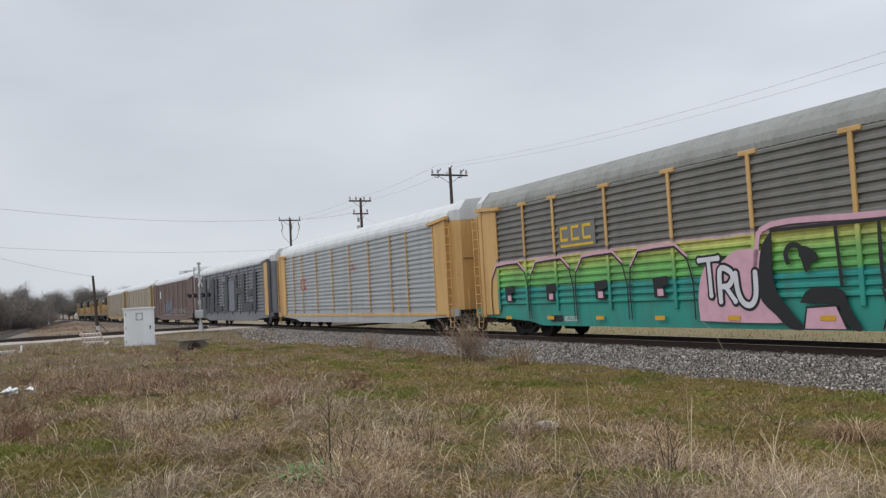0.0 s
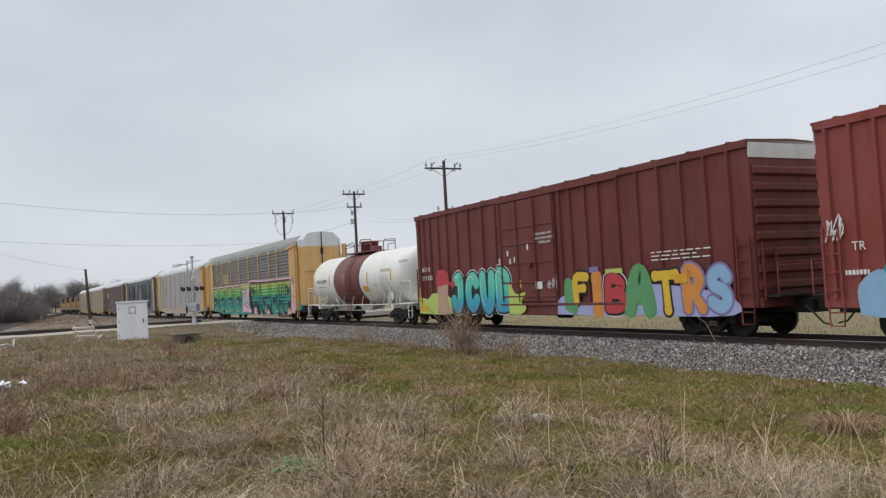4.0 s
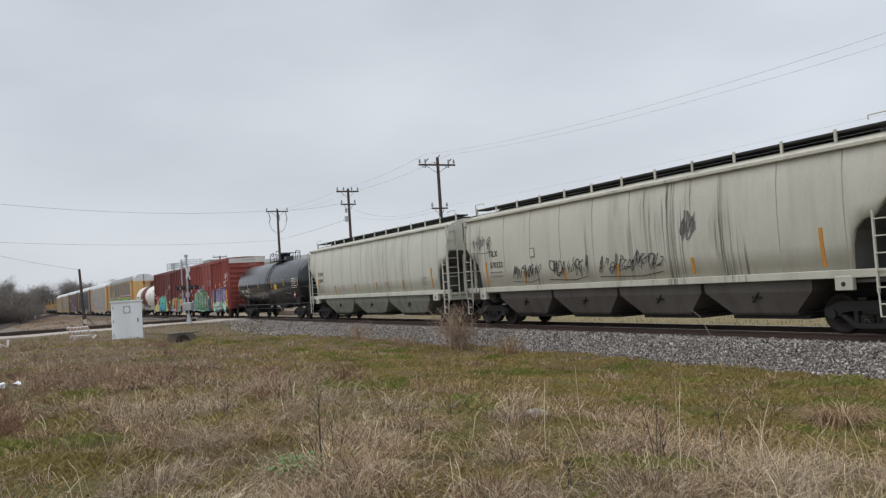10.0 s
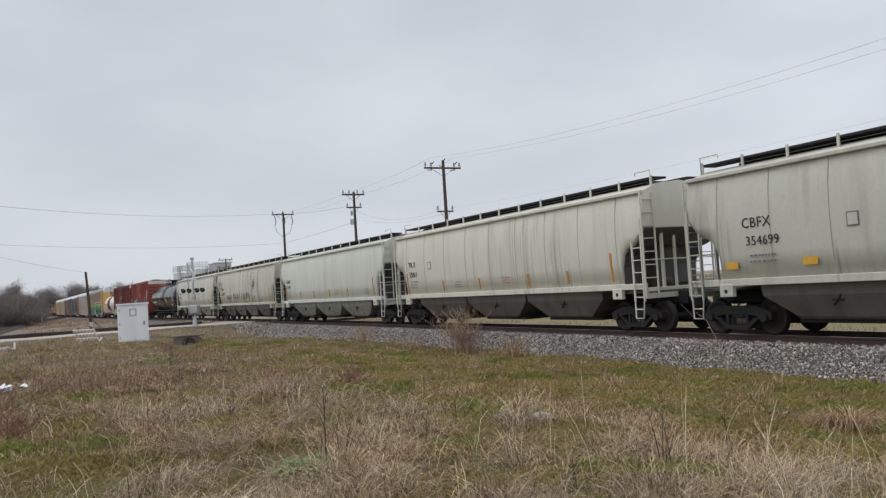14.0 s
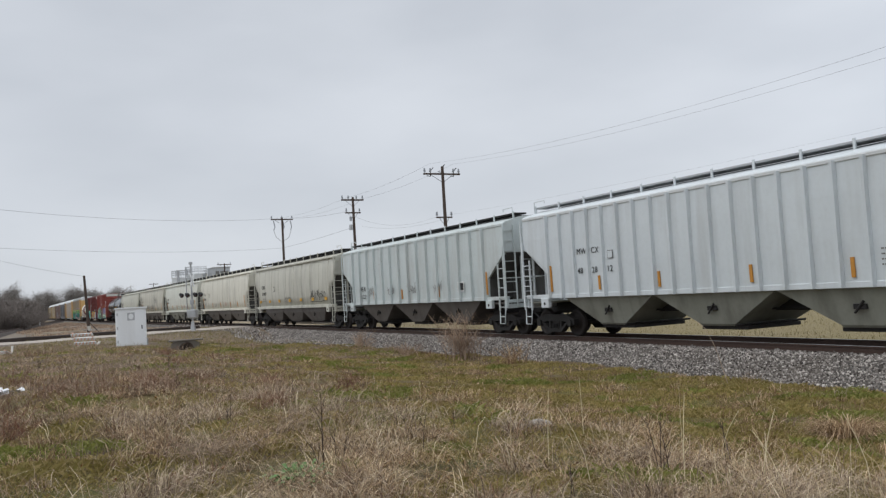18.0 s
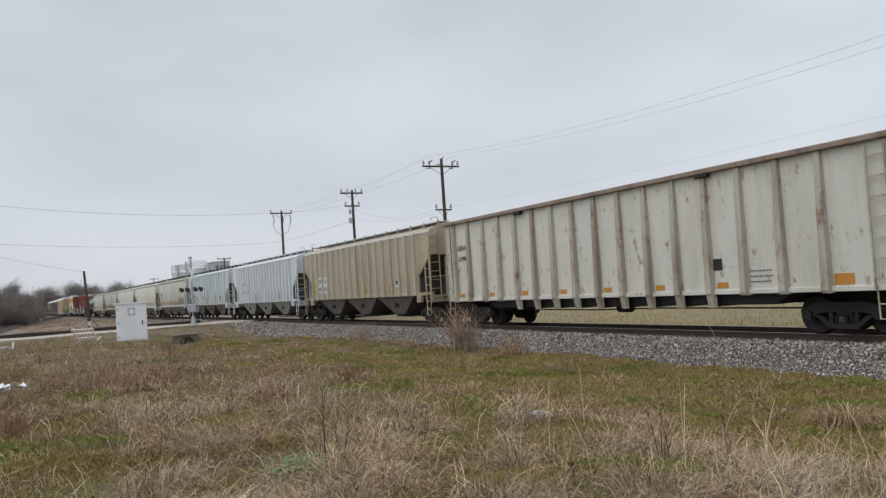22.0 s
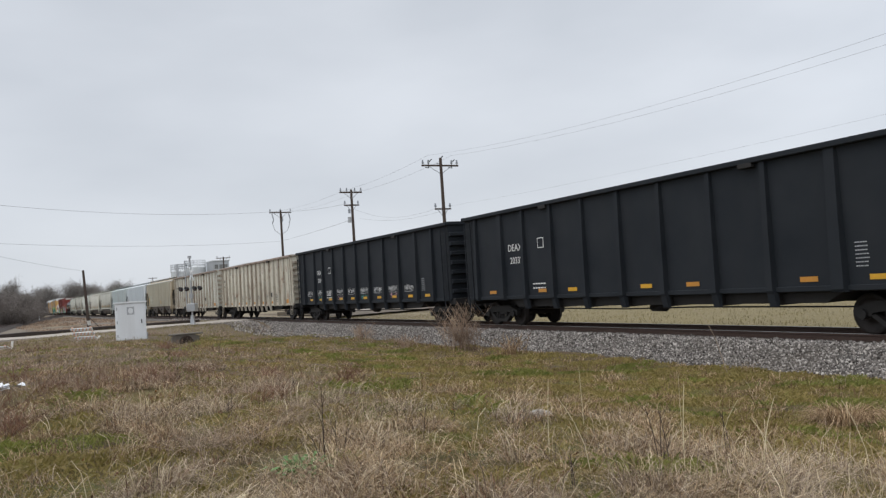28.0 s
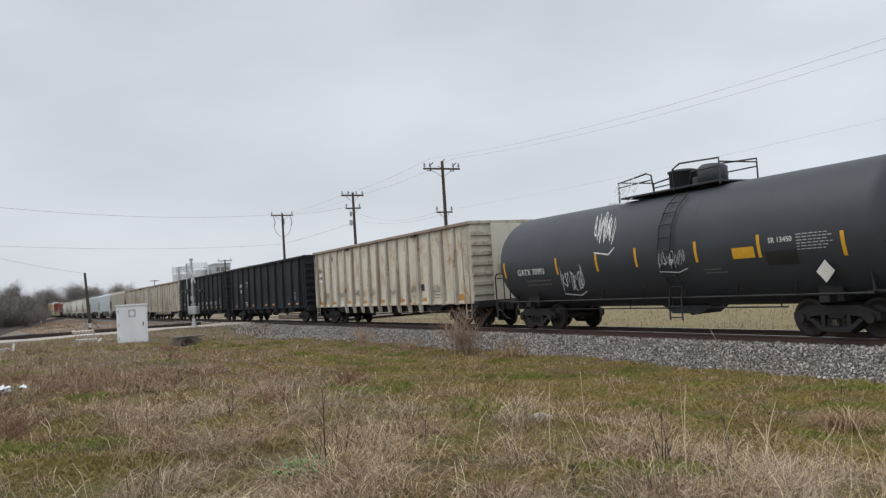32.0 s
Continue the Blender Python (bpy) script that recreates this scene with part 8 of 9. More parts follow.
# a leafy green weed, a stone and some litter
leafy, rnd = Geo(), random.Random(77)
for k in range(80):
    a, d, ln = rnd.uniform(0, 6.28), rnd.uniform(0.0, 0.22), rnd.uniform(0.06, 0.13)
    px, py = -7.05 + d * math.cos(a) * 1.5, 2.02 + d * math.sin(a)
    pz = gz(px, py) + rnd.uniform(0.03, 0.17)
    ux, uy = math.cos(a), math.sin(a)
    leafy.add([(px, py, pz), (px + ux * ln * 0.5 - uy * 0.025, py + uy * ln * 0.5 + ux * 0.025, pz + 0.05), (px + ux * ln, py + uy * ln, pz + 0.03), (px + ux * ln * 0.5 + uy * 0.025, py + uy * ln * 0.5 - ux * 0.025, pz + 0.05)], [(0, 1, 2, 3)])
solid("green_weed", leafy, M["leaf"], "low leafy green weed in dry grass", "weed", "", "stuff")
rock = bpy.data.meshes.new("rock")
bm = bmesh.new()
bmesh.ops.create_icosphere(bm, subdivisions=3, radius=1.0)
for v in bm.verts:
    v.co = v.co * (1 + 0.22 * noise.noise(v.co * 1.6))
    v.co.x, v.co.y, v.co.z = v.co.x * 0.17, v.co.y * 0.11, v.co.z * 0.085
bm.to_mesh(rock)
bm.free()
rock.materials.append(M["rock"])
tagged(new("rock", rock), "pale rounded stone lying in the grass", "rock").matrix_basis = pose(-9.78, 6.35, gz(-9.78, 6.35) - 0.005, 0, 8, 40)
lit = Geo()
rnd = random.Random(5)
for k in range(9):
    px, py, s = -19.4 + rnd.uniform(-0.2, 0.2), -0.42 + rnd.uniform(-0.26, 0.26), rnd.uniform(0.07, 0.16)
    z = gz(px, py) + 0.08
    lit.add([(px - s, py - s * 0.5, z), (px + s, py - s, z + rnd.uniform(-0.03, 0.06)), (px + s * 0.4, py + s, z + rnd.uniform(0.0, 0.08)), (px - s * 0.9, py + s * 0.7, z + 0.10)], [(0, 1, 2), (0, 2, 3)])
solid("litter", lit, M["litter"], "crumpled white and blue plastic bag", "litter")

# ---- poles and wires ----
def pole(x, y, top, arms, label, r=0.17, lean=(0, 0), base=None):
    """A timber pole; arms: (height, half length, thick, pins up?)."""
    z0 = (gz(x, y) if base is None else base)
    p = thing("utility_pole", label, "utility pole", "utility poles along the line", at=pose(x, y, z0))
    h = top - z0
    part("pole_shaft", Geo().tube([(0, 0, -0.3), (lean[0] * 0.5, lean[1] * 0.5, h * 0.5), (lean[0], lean[1], h)], r, 10, r * 0.65), M["pole"], p)
    for z, half, thick, pins in arms:
        z -= z0
        ox, oy = lean[0] * z / h, lean[1] * z / h
        arm = part("crossarm", Geo().box(ox - 0.06 - 0.12, ox + 0.06 - 0.12, oy - half, oy + half, z - thick, z + thick, 0.01), M["pole"], p)
        part("arm_brace", Geo().tube([(ox - 0.16, oy - half * 0.6, z - thick), (ox, oy, z - 0.65), (ox - 0.16, oy + half * 0.6, z - thick)], 0.018, 5), M["iron"], arm)
        for o in pins:
            part("insulator", Geo().tube([(ox - 0.12, oy + o, z), (ox - 0.12, oy + o, z + 0.16)], 0.02, 6).disc((ox - 0.12, oy + o, z + 0.20), "z", 0.085, 0.12, 10).disc((ox - 0.12, oy + o, z + 0.34), "z", 0.06, 0.14, 10), M["porcelain"], arm)
    return p


pa = pole(-53.2, 27.3, 11.0, ((10.45, 1.5, 0.06, (-1.4, -0.95, 0.95, 1.4)), (7.25, 0.65, 0.05, (-0.6, 0.6))), "dark timber utility pole with bracketed insulators")
for o in (-0.95, 0.0, 0.95):
    part("line_bracket", Geo().tube([(-0.1, o - 0.28, 11.25 if o == 0 else 10.95), (-0.1, o, 11.2 if o == 0 else 10.9), (-0.1, o, 11.55 if o == 0 else 11.3), (-0.1, o + 0.26, 11.8 if o == 0 else 11.55)], 0.035, 6), M["iron"], pa)
pb = pole(-71.4, 27.1, 11.1, ((10.85, 1.1, 0.07, (-1.0, -0.4, 0.4, 1.0)), (9.65, 0.75, 0.06, (-0.65, 0.65))), "dark timber utility pole with two crossarms")
part("transformer", Geo().disc((0, -0.32, 8.9), "z", 0.16, 0.5, 14), M["alu"], pb)
part("fuse_switch", Geo().box(-0.08, 0.08, -0.4, -0.2, 9.5, 9.9, 0.02), M["porcelain"], pb)
pc = pole(-89.0, 25.3, 11.1, ((10.9, 1.25, 0.06, (-1.15, 0.0, 1.15)),), "timber utility pole with hanging fuse switches")
for o in (-0.95, 0.1, 0.95):
    part("fuse_switch", Geo().tube([(-0.15, o, 11.4), (-0.15, o + 0.15, 10.7), (-0.15, o, 10.35)], 0.06, 6), M["porcelain"], pc)
part("lead_wire", Geo().tube([(-0.1, -1.0, 10.4), (-0.1, -0.75, 9.6), (-0.1, -0.1, 9.0), (-0.1, 0.7, 9.5), (-0.1, 1.0, 10.3)], 0.025, 5), M["wire"], pc)
pd = pole(-78.5, 4.6, 5.05, (), "short leaning timber pole beside the road", 0.15, (0.0, -0.28))
part("marker_sleeve", Geo().tube([(0, 0, 0.35), (0, -0.03, 0.75)], 0.165, 10), M["offwhite"], pd, "scuffed white reflective sleeve")
part("guy_wire", Geo().tube([(0, -0.1, 1.2), (0.6, 0.9, 0.0)], 0.03, 5), M["iron"], pd)
pole(-66.0, -17.0, 12.2, ((12.0, 1.2, 0.06, (-1.0, 0.0, 1.0)),), "timber utility pole beside the road")
pole(15.0, 27.3, 11.0, ((10.45, 1.5, 0.06, (-1.4, 1.4)), (7.25, 0.65, 0.05, (-0.6, 0.6))), "timber utility pole further along the line")
pole(-151.9, 32.0, 9.4, ((9.2, 1.3, 0.07, (-1.1, 1.1)),), "far timber pole beside the plant")
pole(-313.0, 40.3, 11.2, ((10.9, 1.6, 0.10, ()),), "far timber pole near the trees")


def wire(a, b, sag, r=0.0065, n=18):
    pts = [(a[0] + (b[0] - a[0]) * i / n, a[1] + (b[1] - a[1]) * i / n, a[2] + (b[2] - a[2]) * i / n - 4 * sag * (i / n) * (1 - i / n)) for i in range(n + 1)]
    return solid("overhead_wire", Geo().tube(pts, r, 4), M["wire"], "thin dark overhead wire between poles", "wire", "overhead wires")


for o, z0, sag in ((-0.95, 11.2, 1.95), (0.95, 11.2, 1.80)):
    wire((-53.3, 27.3 + o, z0), (15, 27.3 + o, z0), sag, 0.0052)
    wire((-53.3, 27.3 + o, z0), (-71.5, 27.1 + o, 10.95), 0.25)
wire((-53.3, 26.7, 7.3), (15, 26.7, 7.3), 0.70, 0.003)
wire((-53.3, 26.7, 7.3), (-71.5, 26.5, 9.7), 0.9)
wire((-53.3, 27.9, 7.3), (-71.5, 27.8, 8.4), 0.5)
for o in (-0.9, 0.9):
    wire((-71.5, 27.1 + o, 10.95), (-89.1, 25.3 + o, 11.0), 0.3)
wire((-71.5, 26.4, 9.75), (-89.1, 25.3, 11.05), 0.2, 0.012)
wire((-89.1, 25.3, 11.05), (-66.1, -17.0, 12.0), 1.35, 0.013)
wire((-71.5, 27.0, 8.3), (-89.0, 25.1, 7.7), 0.1, 0.012)
wire((-89.0, 25.1, 7.7), (-66.1, -17.0, 8.4), 0.9, 0.012)
wire((-78.5, 4.3, 5.0), (-66.1, -17.0, 12.2), 0.95, 0.011)

# ---- the crossing's cabinet and signal ----
cab = thing("signal_cabinet", "white steel signal cabinet on a low slab", "cabinet", at=pose(-50.3, 5.15, -0.37, 0, 0, -4))
part("slab", Geo().box(-0.72, 0.72, -0.95, 0.95, -0.25, 0.02, 0.02), M["concrete"], cab)
for sx_, sy_ in ((-0.55, -0.8), (0.55, -0.8), (-0.55, 0.8), (0.55, 0.8)):
    part("foot", Geo().box(sx_ - 0.08, sx_ + 0.08, sy_ - 0.08, sy_ + 0.08, 0.02, 0.10), M["iron"], cab)
part("housing", Geo().box(-0.65, 0.65, -0.90, 0.90, 0.09, 2.02, 0.02), M["white"], cab)
part("lid", Geo().prism([(-0.97, 2.02), (-0.97, 2.09), (0.0, 2.105), (0.97, 2.09), (0.97, 2.02)], "x", -0.73, 0.73), M["white"], cab)
door = part("door", Geo().box(0.65, 0.675, -0.80, 0.80, 0.16, 1.95, 0.008), M["white"], cab)
part("handle", Geo().box(0.675, 0.72, 0.60, 0.66, 0.95, 1.15, 0.01), M["iron"], door)
for z in (0.35, 1.05, 1.75):
    part("hinge", Geo().box(0.672, 0.695, -0.84, -0.78, z - 0.07, z + 0.07), M["alu"], door)
part("emblem", Geo().box(0.675, 0.679, -0.22, 0.22, 1.42, 1.82), M["print_pale"], door, "faded grey emblem block")
part("emblem_ring", Geo().disc((0.682, 0.0, 1.62), "x", 0.15, 0.008, 16), M["white"], door)
part("vent", Geo().box(-0.45, 0.45, -0.915, -0.895, 0.25, 0.42), M["alu"], cab)
part("conduit", Geo().tube([(0.55, 0.93, -0.1), (0.55, 0.93, 0.45)], 0.05, 8), M["alu"], cab)
cab.scale = (0.9, 0.9, 1.10)

sig = thing("crossing_signal", "aluminium crossing signal with crossbuck, flashers and gate machine", "crossing signal", at=pose(-63.7, 10.9, -0.10, 0, 0, 62))
part("foundation", Geo().box(-0.35, 0.35, -0.35, 0.35, -0.3, 0.12, 0.03), M["concrete"], sig)
part("base_casting", Geo().loft([[(-0.16, -0.16, 0.12), (0.16, -0.16, 0.12), (0.16, 0.16, 0.12), (-0.16, 0.16, 0.12)], [(-0.10, -0.10, 0.75), (0.10, -0.10, 0.75), (0.10, 0.10, 0.75), (-0.10, 0.10, 0.75)]]), M["alu"], sig)
part("mast", Geo().tube([(0, 0, 0.7), (0, 0, 5.05)], 0.065, 10), M["alu"], sig)
part("bell", Geo().disc((0, 0, 5.15), "z", 0.14, 0.18, 14), M["alu"], sig)
gate = part("gate_machine", Geo().box(-0.32, 0.32, -0.30, 0.45, 1.05, 1.65, 0.04), M["alu"], sig)
part("counterweight", Geo().box(-0.42, -0.36, -0.55, -0.30, 0.95, 1.45, 0.02), M["iron"], gate)
part("gate_arm", Geo().box(-0.42, -0.36, -0.05, 0.05, 1.2, 4.9, 0.01), M["alu"], gate)
for a in (-45, 45):
    c, s = math.cos(math.radians(a)), math.sin(math.radians(a))
    g = Geo().add([(0.09, (u * c - w * s), 3.85 + (u * s + w * c)) for u, w in ((-0.62, -0.11), (0.62, -0.11), (0.62, 0.11), (-0.62, 0.11))] + [(0.07, (u * c - w * s), 3.85 + (u * s + w * c)) for u, w in ((-0.62, -0.11), (0.62, -0.11), (0.62, 0.11), (-0.62, 0.11))],
                  [(0, 1, 2, 3), (7, 6, 5, 4), (0, 4, 5, 1), (1, 5, 6, 2), (2, 6, 7, 3), (3, 7, 4, 0)])
    part("crossbuck_blade", g, M["white"], sig)
part("light_arm", Geo().tube([(-0.85, 0.05, 2.75), (0.85, 0.05, 2.75)], 0.04, 8), M["alu"], sig)
for o in (-0.72, -0.28, 0.32, 0.72):
    face = part("flasher", Geo().disc((o, -0.12, 2.75), "y", 0.17, 0.03, 20), M["black"], sig)
    part("hood", Geo().tube([(o, -0.12, 2.79), (o, -0.42, 2.83)], 0.11, 12), M["black"], face)
    part("lens", Geo().disc((o, -0.15, 2.75), "y", 0.10, 0.03, 16), M["lens_red"], face)
part("junction_box", Geo().box(-0.12, 0.12, -0.16, 0.16, 2.05, 2.4, 0.02), M["alu"], sig)

# ---- culvert, barricades, marker posts ----
cul = thing("culvert", "concrete culvert headwall with a round pipe", "culvert", at=pose(-47.6, 7.45, -0.56, 0, 0, 6))
part("pipe", lathe([(-1.2, 0.30), (0.9, 0.30), (0.9, 0.36), (-1.2, 0.36)], 18, 0.05), M["black_pipe"], cul, at=pose(0, 0, 0.02, 0, 0, 90))
wall = Geo()
for q in range(16):
    a0, a1 = 2 * math.pi * q / 16, 2 * math.pi * (q + 1) / 16
    def rim(a):
        c, s = math.cos(a), math.sin(a)
        k = min(0.75 / max(abs(c), 1e-6), 0.44 / max(abs(s), 1e-6))
        return (c * k, s * k)
    i0, i1, o0, o1 = (0.34 * math.cos(a0), 0.34 * math.sin(a0)), (0.34 * math.cos(a1), 0.34 * math.sin(a1)), rim(a0), rim(a1)
    wall.add([(xx, p[0], 0.05 + p[1]) for xx in (1.0, 0.82) for p in (i0, i1, o1, o0)], [(0, 1, 2, 3), (7, 6, 5, 4), (0, 4, 5, 1), (2, 6, 7, 3)])
part("headwall", wall, M["concrete_dark"], cul)
part("slab_cap", Geo().box(0.66, 1.08, -0.85, 0.95, 0.47, 0.56, 0.02), M["concrete_dark"], cul)


def barricade(x, y, turn, tilt):
    b = thing("road_barricade", "fallen road barricade with pale orange and white boards", "barricade", "fallen barricades", at=pose(x, y, gz(x, y) + 0.05, tilt, 0, turn))
    for k in range(3):
        board = part("board", Geo().box(-0.72, 0.72, -0.02, 0.02, 0.16 + 0.30 * k, 0.34 + 0.30 * k, 0.005), M["white"], b)
        for j in range(6):
            u = -0.70 + 0.23 * j
            part("stripe", Geo().add([(u, -0.026, 0.17 + 0.30 * k), (u + 0.10, -0.026, 0.17 + 0.30 * k), (u + 0.21, -0.026, 0.33 + 0.30 * k), (u + 0.11, -0.026, 0.33 + 0.30 * k)], [(0, 1, 2, 3)]), M["faded_orange"], board)
    for u in (-0.6, 0.6):
        part("upright", Geo().box(u - 0.04, u + 0.04, 0.02, 0.07, 0.0, 1.0, 0.005), M["faded_orange"], b)
        part("foot", Geo().box(u - 0.05, u + 0.05, -0.45, 0.45, -0.03, 0.05, 0.005), M["offwhite"], b)


barricade(-53.0, 2.95, 52, 32)
barricade(-50.5, -1.50, 70, 76)
for x, y in ((-184.8, 1.7), (-165.0, -1.8)):
    mk = solid("marker_post", Geo().box(x - 0.12, x + 0.12, y - 0.12, y + 0.12, -0.5, 0.75, 0.02), M["white"], "small white marker post beside the siding", "marker post", "marker posts")

# ---- plant and buildings beyond the line ----
plant = thing("storage_tanks", "white storage tanks with caged walkways", "storage tank", at=pose(-206, 35, -0.6))
for i, (dx, dy, r_, h_) in enumerate(((2, -2.7, 1.9, 10.0), (0, 1.6, 2.4, 10.9), (-5, -0.6, 2.0, 10.4), (-6, 3.4, 1.8, 10.0))):
    tk = part("tank", Geo().tube([(dx, dy, 0), (dx, dy, h_ - 0.5)], r_, 24).tube([(dx, dy, h_ - 0.5), (dx, dy, h_)], r_, 24, r_ * 0.25), M["offwhite_clean"], plant)
    for z in (h_ + 0.2, h_ + 0.7, h_ + 1.2):
        part("rail", Geo().tube([(dx + r_ * math.cos(a * math.pi / 8), dy + r_ * math.sin(a * math.pi / 8), z) for a in range(17)], 0.05, 4), M["alu"], tk)
    for a in range(10):
        q = a * math.pi / 5
        part("rail_post", Geo().tube([(dx + r_ * math.cos(q), dy + r_ * math.sin(q), h_ - 0.6), (dx + r_ * math.cos(q), dy + r_ * math.sin(q), h_ + 1.2)], 0.05, 4), M["alu"], tk)
part("ladder_cage", Geo().tube([(4.2, -3.4, 0), (4.2, -3.4, 11.2)], 0.30, 8), M["alu"], plant)
ph = thing("plant_building", "low grey steel plant building", "building", at=pose(-203, 41, -0.6))
part("wall", Geo().box(-4, 4, -1.6, 2.2, 0, 11.4, 0.05), M["galv"], ph)
part("roof", Geo().box(-4.2, 4.2, -1.8, 2.4, 11.4, 11.65, 0.05), M["roof_white"], ph)
for k in range(3):
    part("louvre", Geo().box(4.0, 4.06, -1.2 + k * 1.1, -0.4 + k * 1.1, 9.6, 10.6), M["galv_dark"], ph)
wh = thing("warehouse", "long pale metal warehouse with a shallow roof", "warehouse", at=pose(-160, 52, -0.6))
part("wall", Geo().box(-10, 10, -16, 22, 0, 8.4), M["offwhite_clean"], wh)
part("roof", Geo().prism([(-16.4, 8.3), (-16.4, 8.6), (3, 10.0), (22.4, 8.6), (22.4, 8.3)], "x", -10.4, 10.4), M["roof_white"], wh)
for k in range(6):
    d_ = part("loading_door", Geo().box(10.0, 10.06, -13 + k * 5.6, -9.6 + k * 5.6, 0, 4.2), M["galv"], wh)
    part("door_frame", Geo().box(10.0, 10.09, -13.2 + k * 5.6, -9.4 + k * 5.6, 4.2, 4.4), M["iron"], d_)
fence = thing("picket_fence", "black iron picket fence across the field", "fence")
picket_mesh = Geo().box(-0.012, 0.012, -0.012, 0.012, 0, 1.95).mesh("picket", M["black"])
fpost_mesh = Geo().box(-0.04, 0.04, -0.04, 0.04, 0, 2.05).mesh("post", M["black"])
FY = 60.0
for z in (0.25, 1.75):
    part("rail", Geo().box(-62, 20, FY - 0.02, FY + 0.02, gz(-20, FY) + z - 0.02, gz(-20, FY) + z + 0.02), M["black"], fence)
for i in range(34):
    part("post", fpost_mesh, None, fence, at=pose(-62 + 2.45 * i, FY, gz(-20, FY)))
for i in range(290):
    part("picket", picket_mesh, None, fence, at=pose(-62 + 0.17 * i, FY, gz(-20, FY)))

# ---- bare winter trees and brush ----
M["bark"] = plain("grey_bark", (0.085, 0.070, 0.060), 0.9, 0.0, 0.3, 1.5, 0.3)
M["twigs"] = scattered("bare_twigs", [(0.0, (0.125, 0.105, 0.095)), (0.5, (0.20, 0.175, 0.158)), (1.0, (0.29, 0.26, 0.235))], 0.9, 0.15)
# far crowns are paler than the brush: distance haze put into the colour
M["hazy_twigs"] = scattered("hazy_bare_twigs", [(0.0, (0.17, 0.155, 0.145)), (0.5, (0.26, 0.24, 0.22)), (1.0, (0.36, 0.335, 0.30))], 0.9, 0.05)


def bare_tree(name, tall, wide, seed, mat, label, trunk_h, n_limbs, n_twigs, twig, width, category="tree"):
    """A trunk that tapers, limbs, and a crown of fine twigs in an uneven outline."""
    rnd = random.Random(seed)
    t = thing(name, label, category, "bare winter trees" if category == "tree" else "brush at the edge of the field")
    g = Geo()
    if trunk_h:
        g.tube([(0, 0, -0.3), (rnd.uniform(-0.2, 0.2), rnd.uniform(-0.2, 0.2), trunk_h * 0.6), (rnd.uniform(-0.4, 0.4), rnd.uniform(-0.4, 0.4), tall * 0.7)], 0.035 * tall * 0.6 + 0.03, 7, 0.03)
    tips = []
    for k in range(n_limbs):
        a, up = rnd.uniform(0, 6.28), rnd.uniform(0.35, 1.0)
        z0 = rnd.uniform(0.0 if not trunk_h else trunk_h * 0.6, max(0.1, tall * 0.5 * up))
        rad = wide * rnd.uniform(0.35, 1.0) * math.sqrt(max(0.05, 1 - (up - 0.45) ** 2 * 2.2))
        b0 = (rnd.uniform(-1, 1) * wide * 0.5, rnd.uniform(-1, 1) * wide * 0.5, -0.2) if not trunk_h else (0, 0, z0)
        mid = (b0[0] + math.cos(a) * rad * 0.45, b0[1] + math.sin(a) * rad * 0.45, z0 + (tall * up - z0) * 0.55)
        end = (b0[0] + math.cos(a) * rad, b0[1] + math.sin(a) * rad, tall * up)
        g.tube([b0, mid, end], 0.008 * tall, 4, 0.02)
        tips += [(mid, 0.6), (end, 1.0), (tuple((m + e) / 2 for m, e in zip(mid, end)), 0.8)]
    part("trunk", g, M["bark"], t)
    q = np.random.default_rng(seed)
    c = np.array([tips[i][0] for i in q.integers(0, len(tips), n_twigs)])
    p0 = c + q.normal(0, twig * 0.55, (n_twigs, 3))
    p0[:, 2] = np.clip(p0[:, 2], 0.02, None)
    dirs = q.normal(0, 1, (n_twigs, 3)) + (0, 0, 0.9)
    dirs /= np.linalg.norm(dirs, axis=1)[:, None]
    ln = q.uniform(0.4, 1.1, (n_twigs, 1)) * twig
    sd = q.normal(0, 1, (n_twigs, 3))
    sd /= np.linalg.norm(sd, axis=1)[:, None]
    v = np.stack([p0 - sd * width, p0 + sd * width, p0 + dirs * ln], 1)
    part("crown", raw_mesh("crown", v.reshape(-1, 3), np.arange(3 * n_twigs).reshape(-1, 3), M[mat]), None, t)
    return t


rnd = random.Random(9)
bush_a = bare_tree("brush_thicket", 5.6, 3.4, 3, "twigs", "dense thicket of bare grey-brown brush", 0, 46, 9000, 0.85, 0.017, "brush")
bush_b = bare_tree("brush_thicket", 4.4, 3.0, 4, "twigs", "dense thicket of bare grey-brown brush", 0, 40, 8000, 0.75, 0.017, "brush")
spots = []
for i in range(34):
    x = -136 - 4.2 * i + rnd.uniform(-2, 2)
    spots.append((x, -2.2 + (-136 - x) * 0.030 - rnd.uniform(0.0, 2.0) - (2.5 if i < 3 else 0), rnd.uniform(0.8, 1.2)))
for i in range(26):
    x = -140 - 5.5 * i + rnd.uniform(-3, 3)
    spots.append((x, -9.5 - rnd.uniform(0, 6) + (-136 - x) * 0.02, rnd.uniform(0.9, 1.35)))
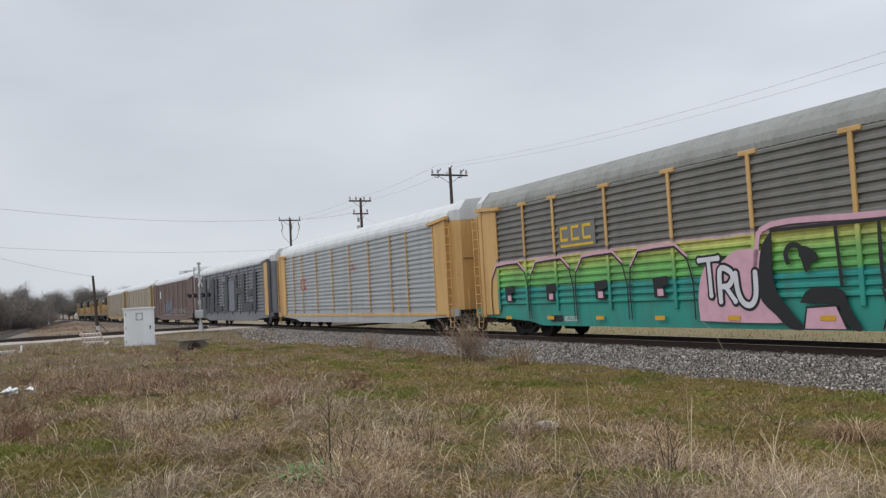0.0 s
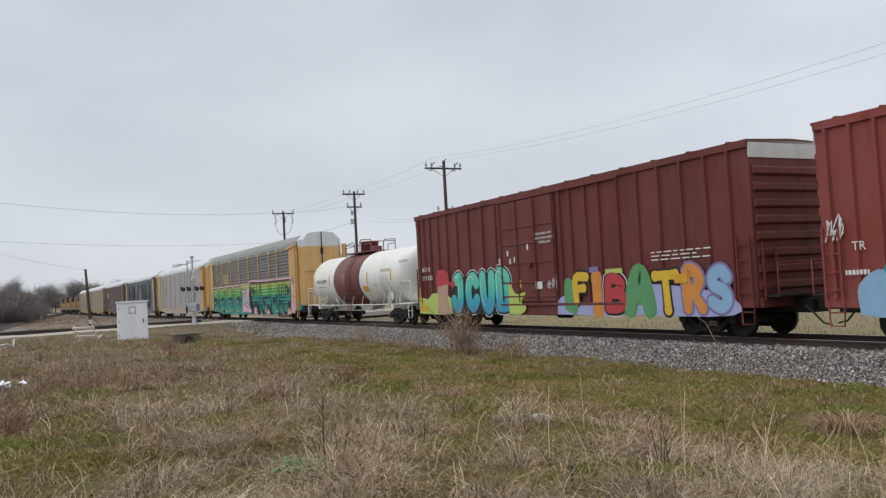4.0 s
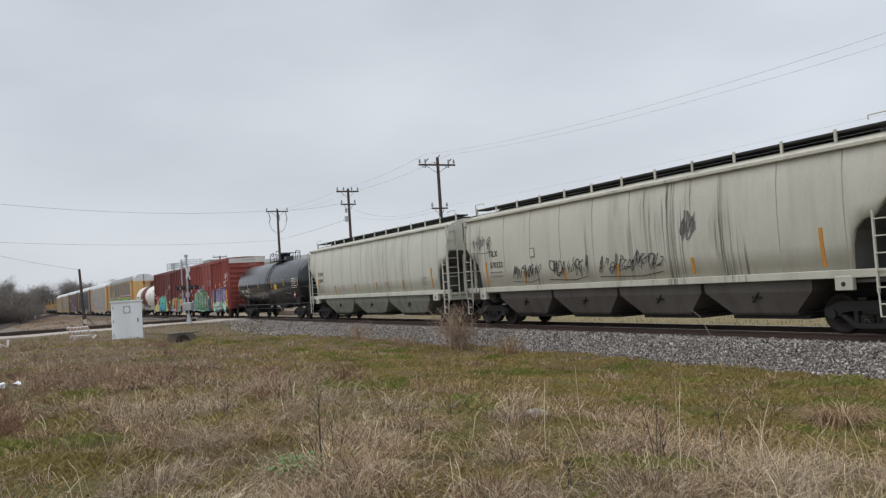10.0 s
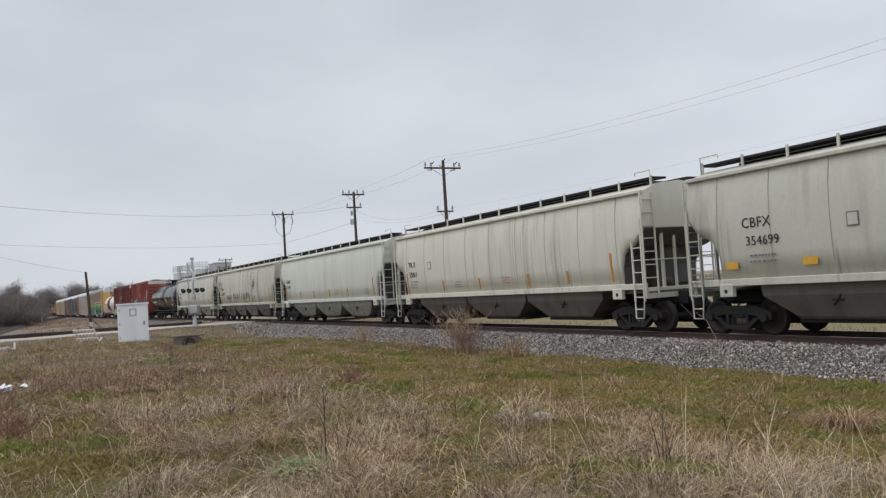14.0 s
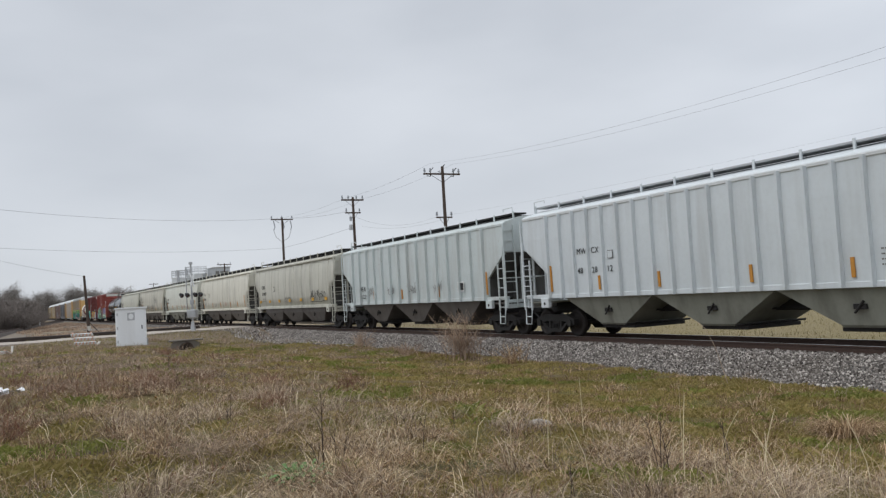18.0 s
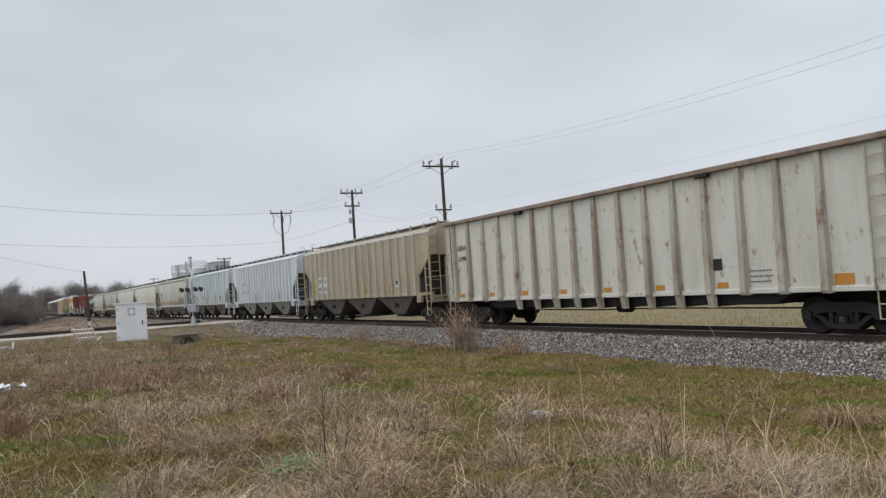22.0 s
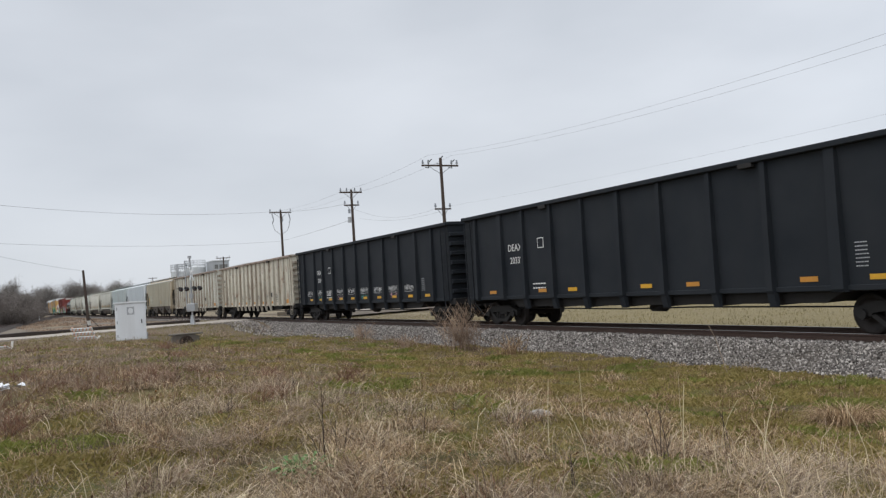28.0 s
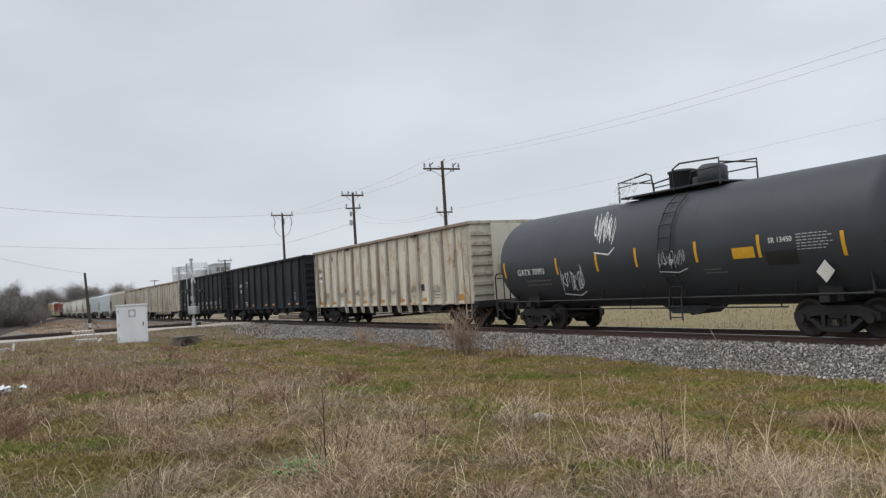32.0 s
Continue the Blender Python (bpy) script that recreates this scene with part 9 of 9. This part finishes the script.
for i, (x, y, k) in enumerate(spots):
    src = (bush_a, bush_b)[i % 2]
    m = pose(x, y, gz(x, y) - 0.05, 0, 0, rnd.uniform(0, 360))
    if i < 2:
        src.matrix_basis = m
    else:
        c = copy_thing(src, m)
        c.scale = (k, k, k * rnd.uniform(0.66, 0.90))
tree_a = bare_tree("bare_tree", 13.0, 5.0, 5, "hazy_twigs", "bare winter tree in the far tree line", 5.0, 34, 4200, 1.7, 0.06)
tree_b = bare_tree("bare_tree", 11.0, 4.6, 6, "hazy_twigs", "bare winter tree in the far tree line", 4.0, 30, 3800, 1.5, 0.06)
tree_c = bare_tree("bare_tree", 15.0, 5.5, 7, "hazy_twigs", "tall bare winter tree in the far tree line", 6.0, 36, 4200, 1.9, 0.06)
spots = []
for i in range(54):
    f_ = i / 53
    spots.append((-395 - 60 * f_ + rnd.uniform(-18, 18) - 60 * (i % 2), -6 + 62 * f_ + rnd.uniform(-3, 3), rnd.uniform(0.62, 0.95) if i % 9 else 1.02))
for i in range(40):
    f_ = i / 39
    spots.append((-520 + rnd.uniform(-30, 30), -60 + 300 * f_ + rnd.uniform(-4, 4), rnd.uniform(0.6, 0.9)))
for i in range(30):
    f_ = i / 29
    spots.append((-360 + 10 * f_ + rnd.uniform(-18, 18), -70 + 62 * f_ + rnd.uniform(-3, 3), rnd.uniform(0.6, 0.9)))
for i, (x, y, k) in enumerate(spots):
    src = (tree_a, tree_b, tree_c)[i % 3]
    m = pose(x, y, gz(x, y) - 0.05, 0, 0, rnd.uniform(0, 360))
    if i < 3:
        src.matrix_basis = m
    else:
        c = copy_thing(src, m)
        c.scale = (k * 1.1, k * 1.1, k)

# ---- all that moves ----
def motions():
    """The train draws out to the left and slows a little; its wheels roll along."""
    for car, middle in CARS:
        walk(car, [(t, stand(middle - gone(t))) for t in range(0, 33, 2)])
    turns = [(k / 20, pose(0, 0, 0, 0, -math.degrees(gone(k / 20) / 0.458), 0)) for k in range(641)]
    for wheels in WHEELS:
        at = wheels.matrix_basis.copy()
        walk(wheels, [(t, at @ m) for t, m in turns])


motions()
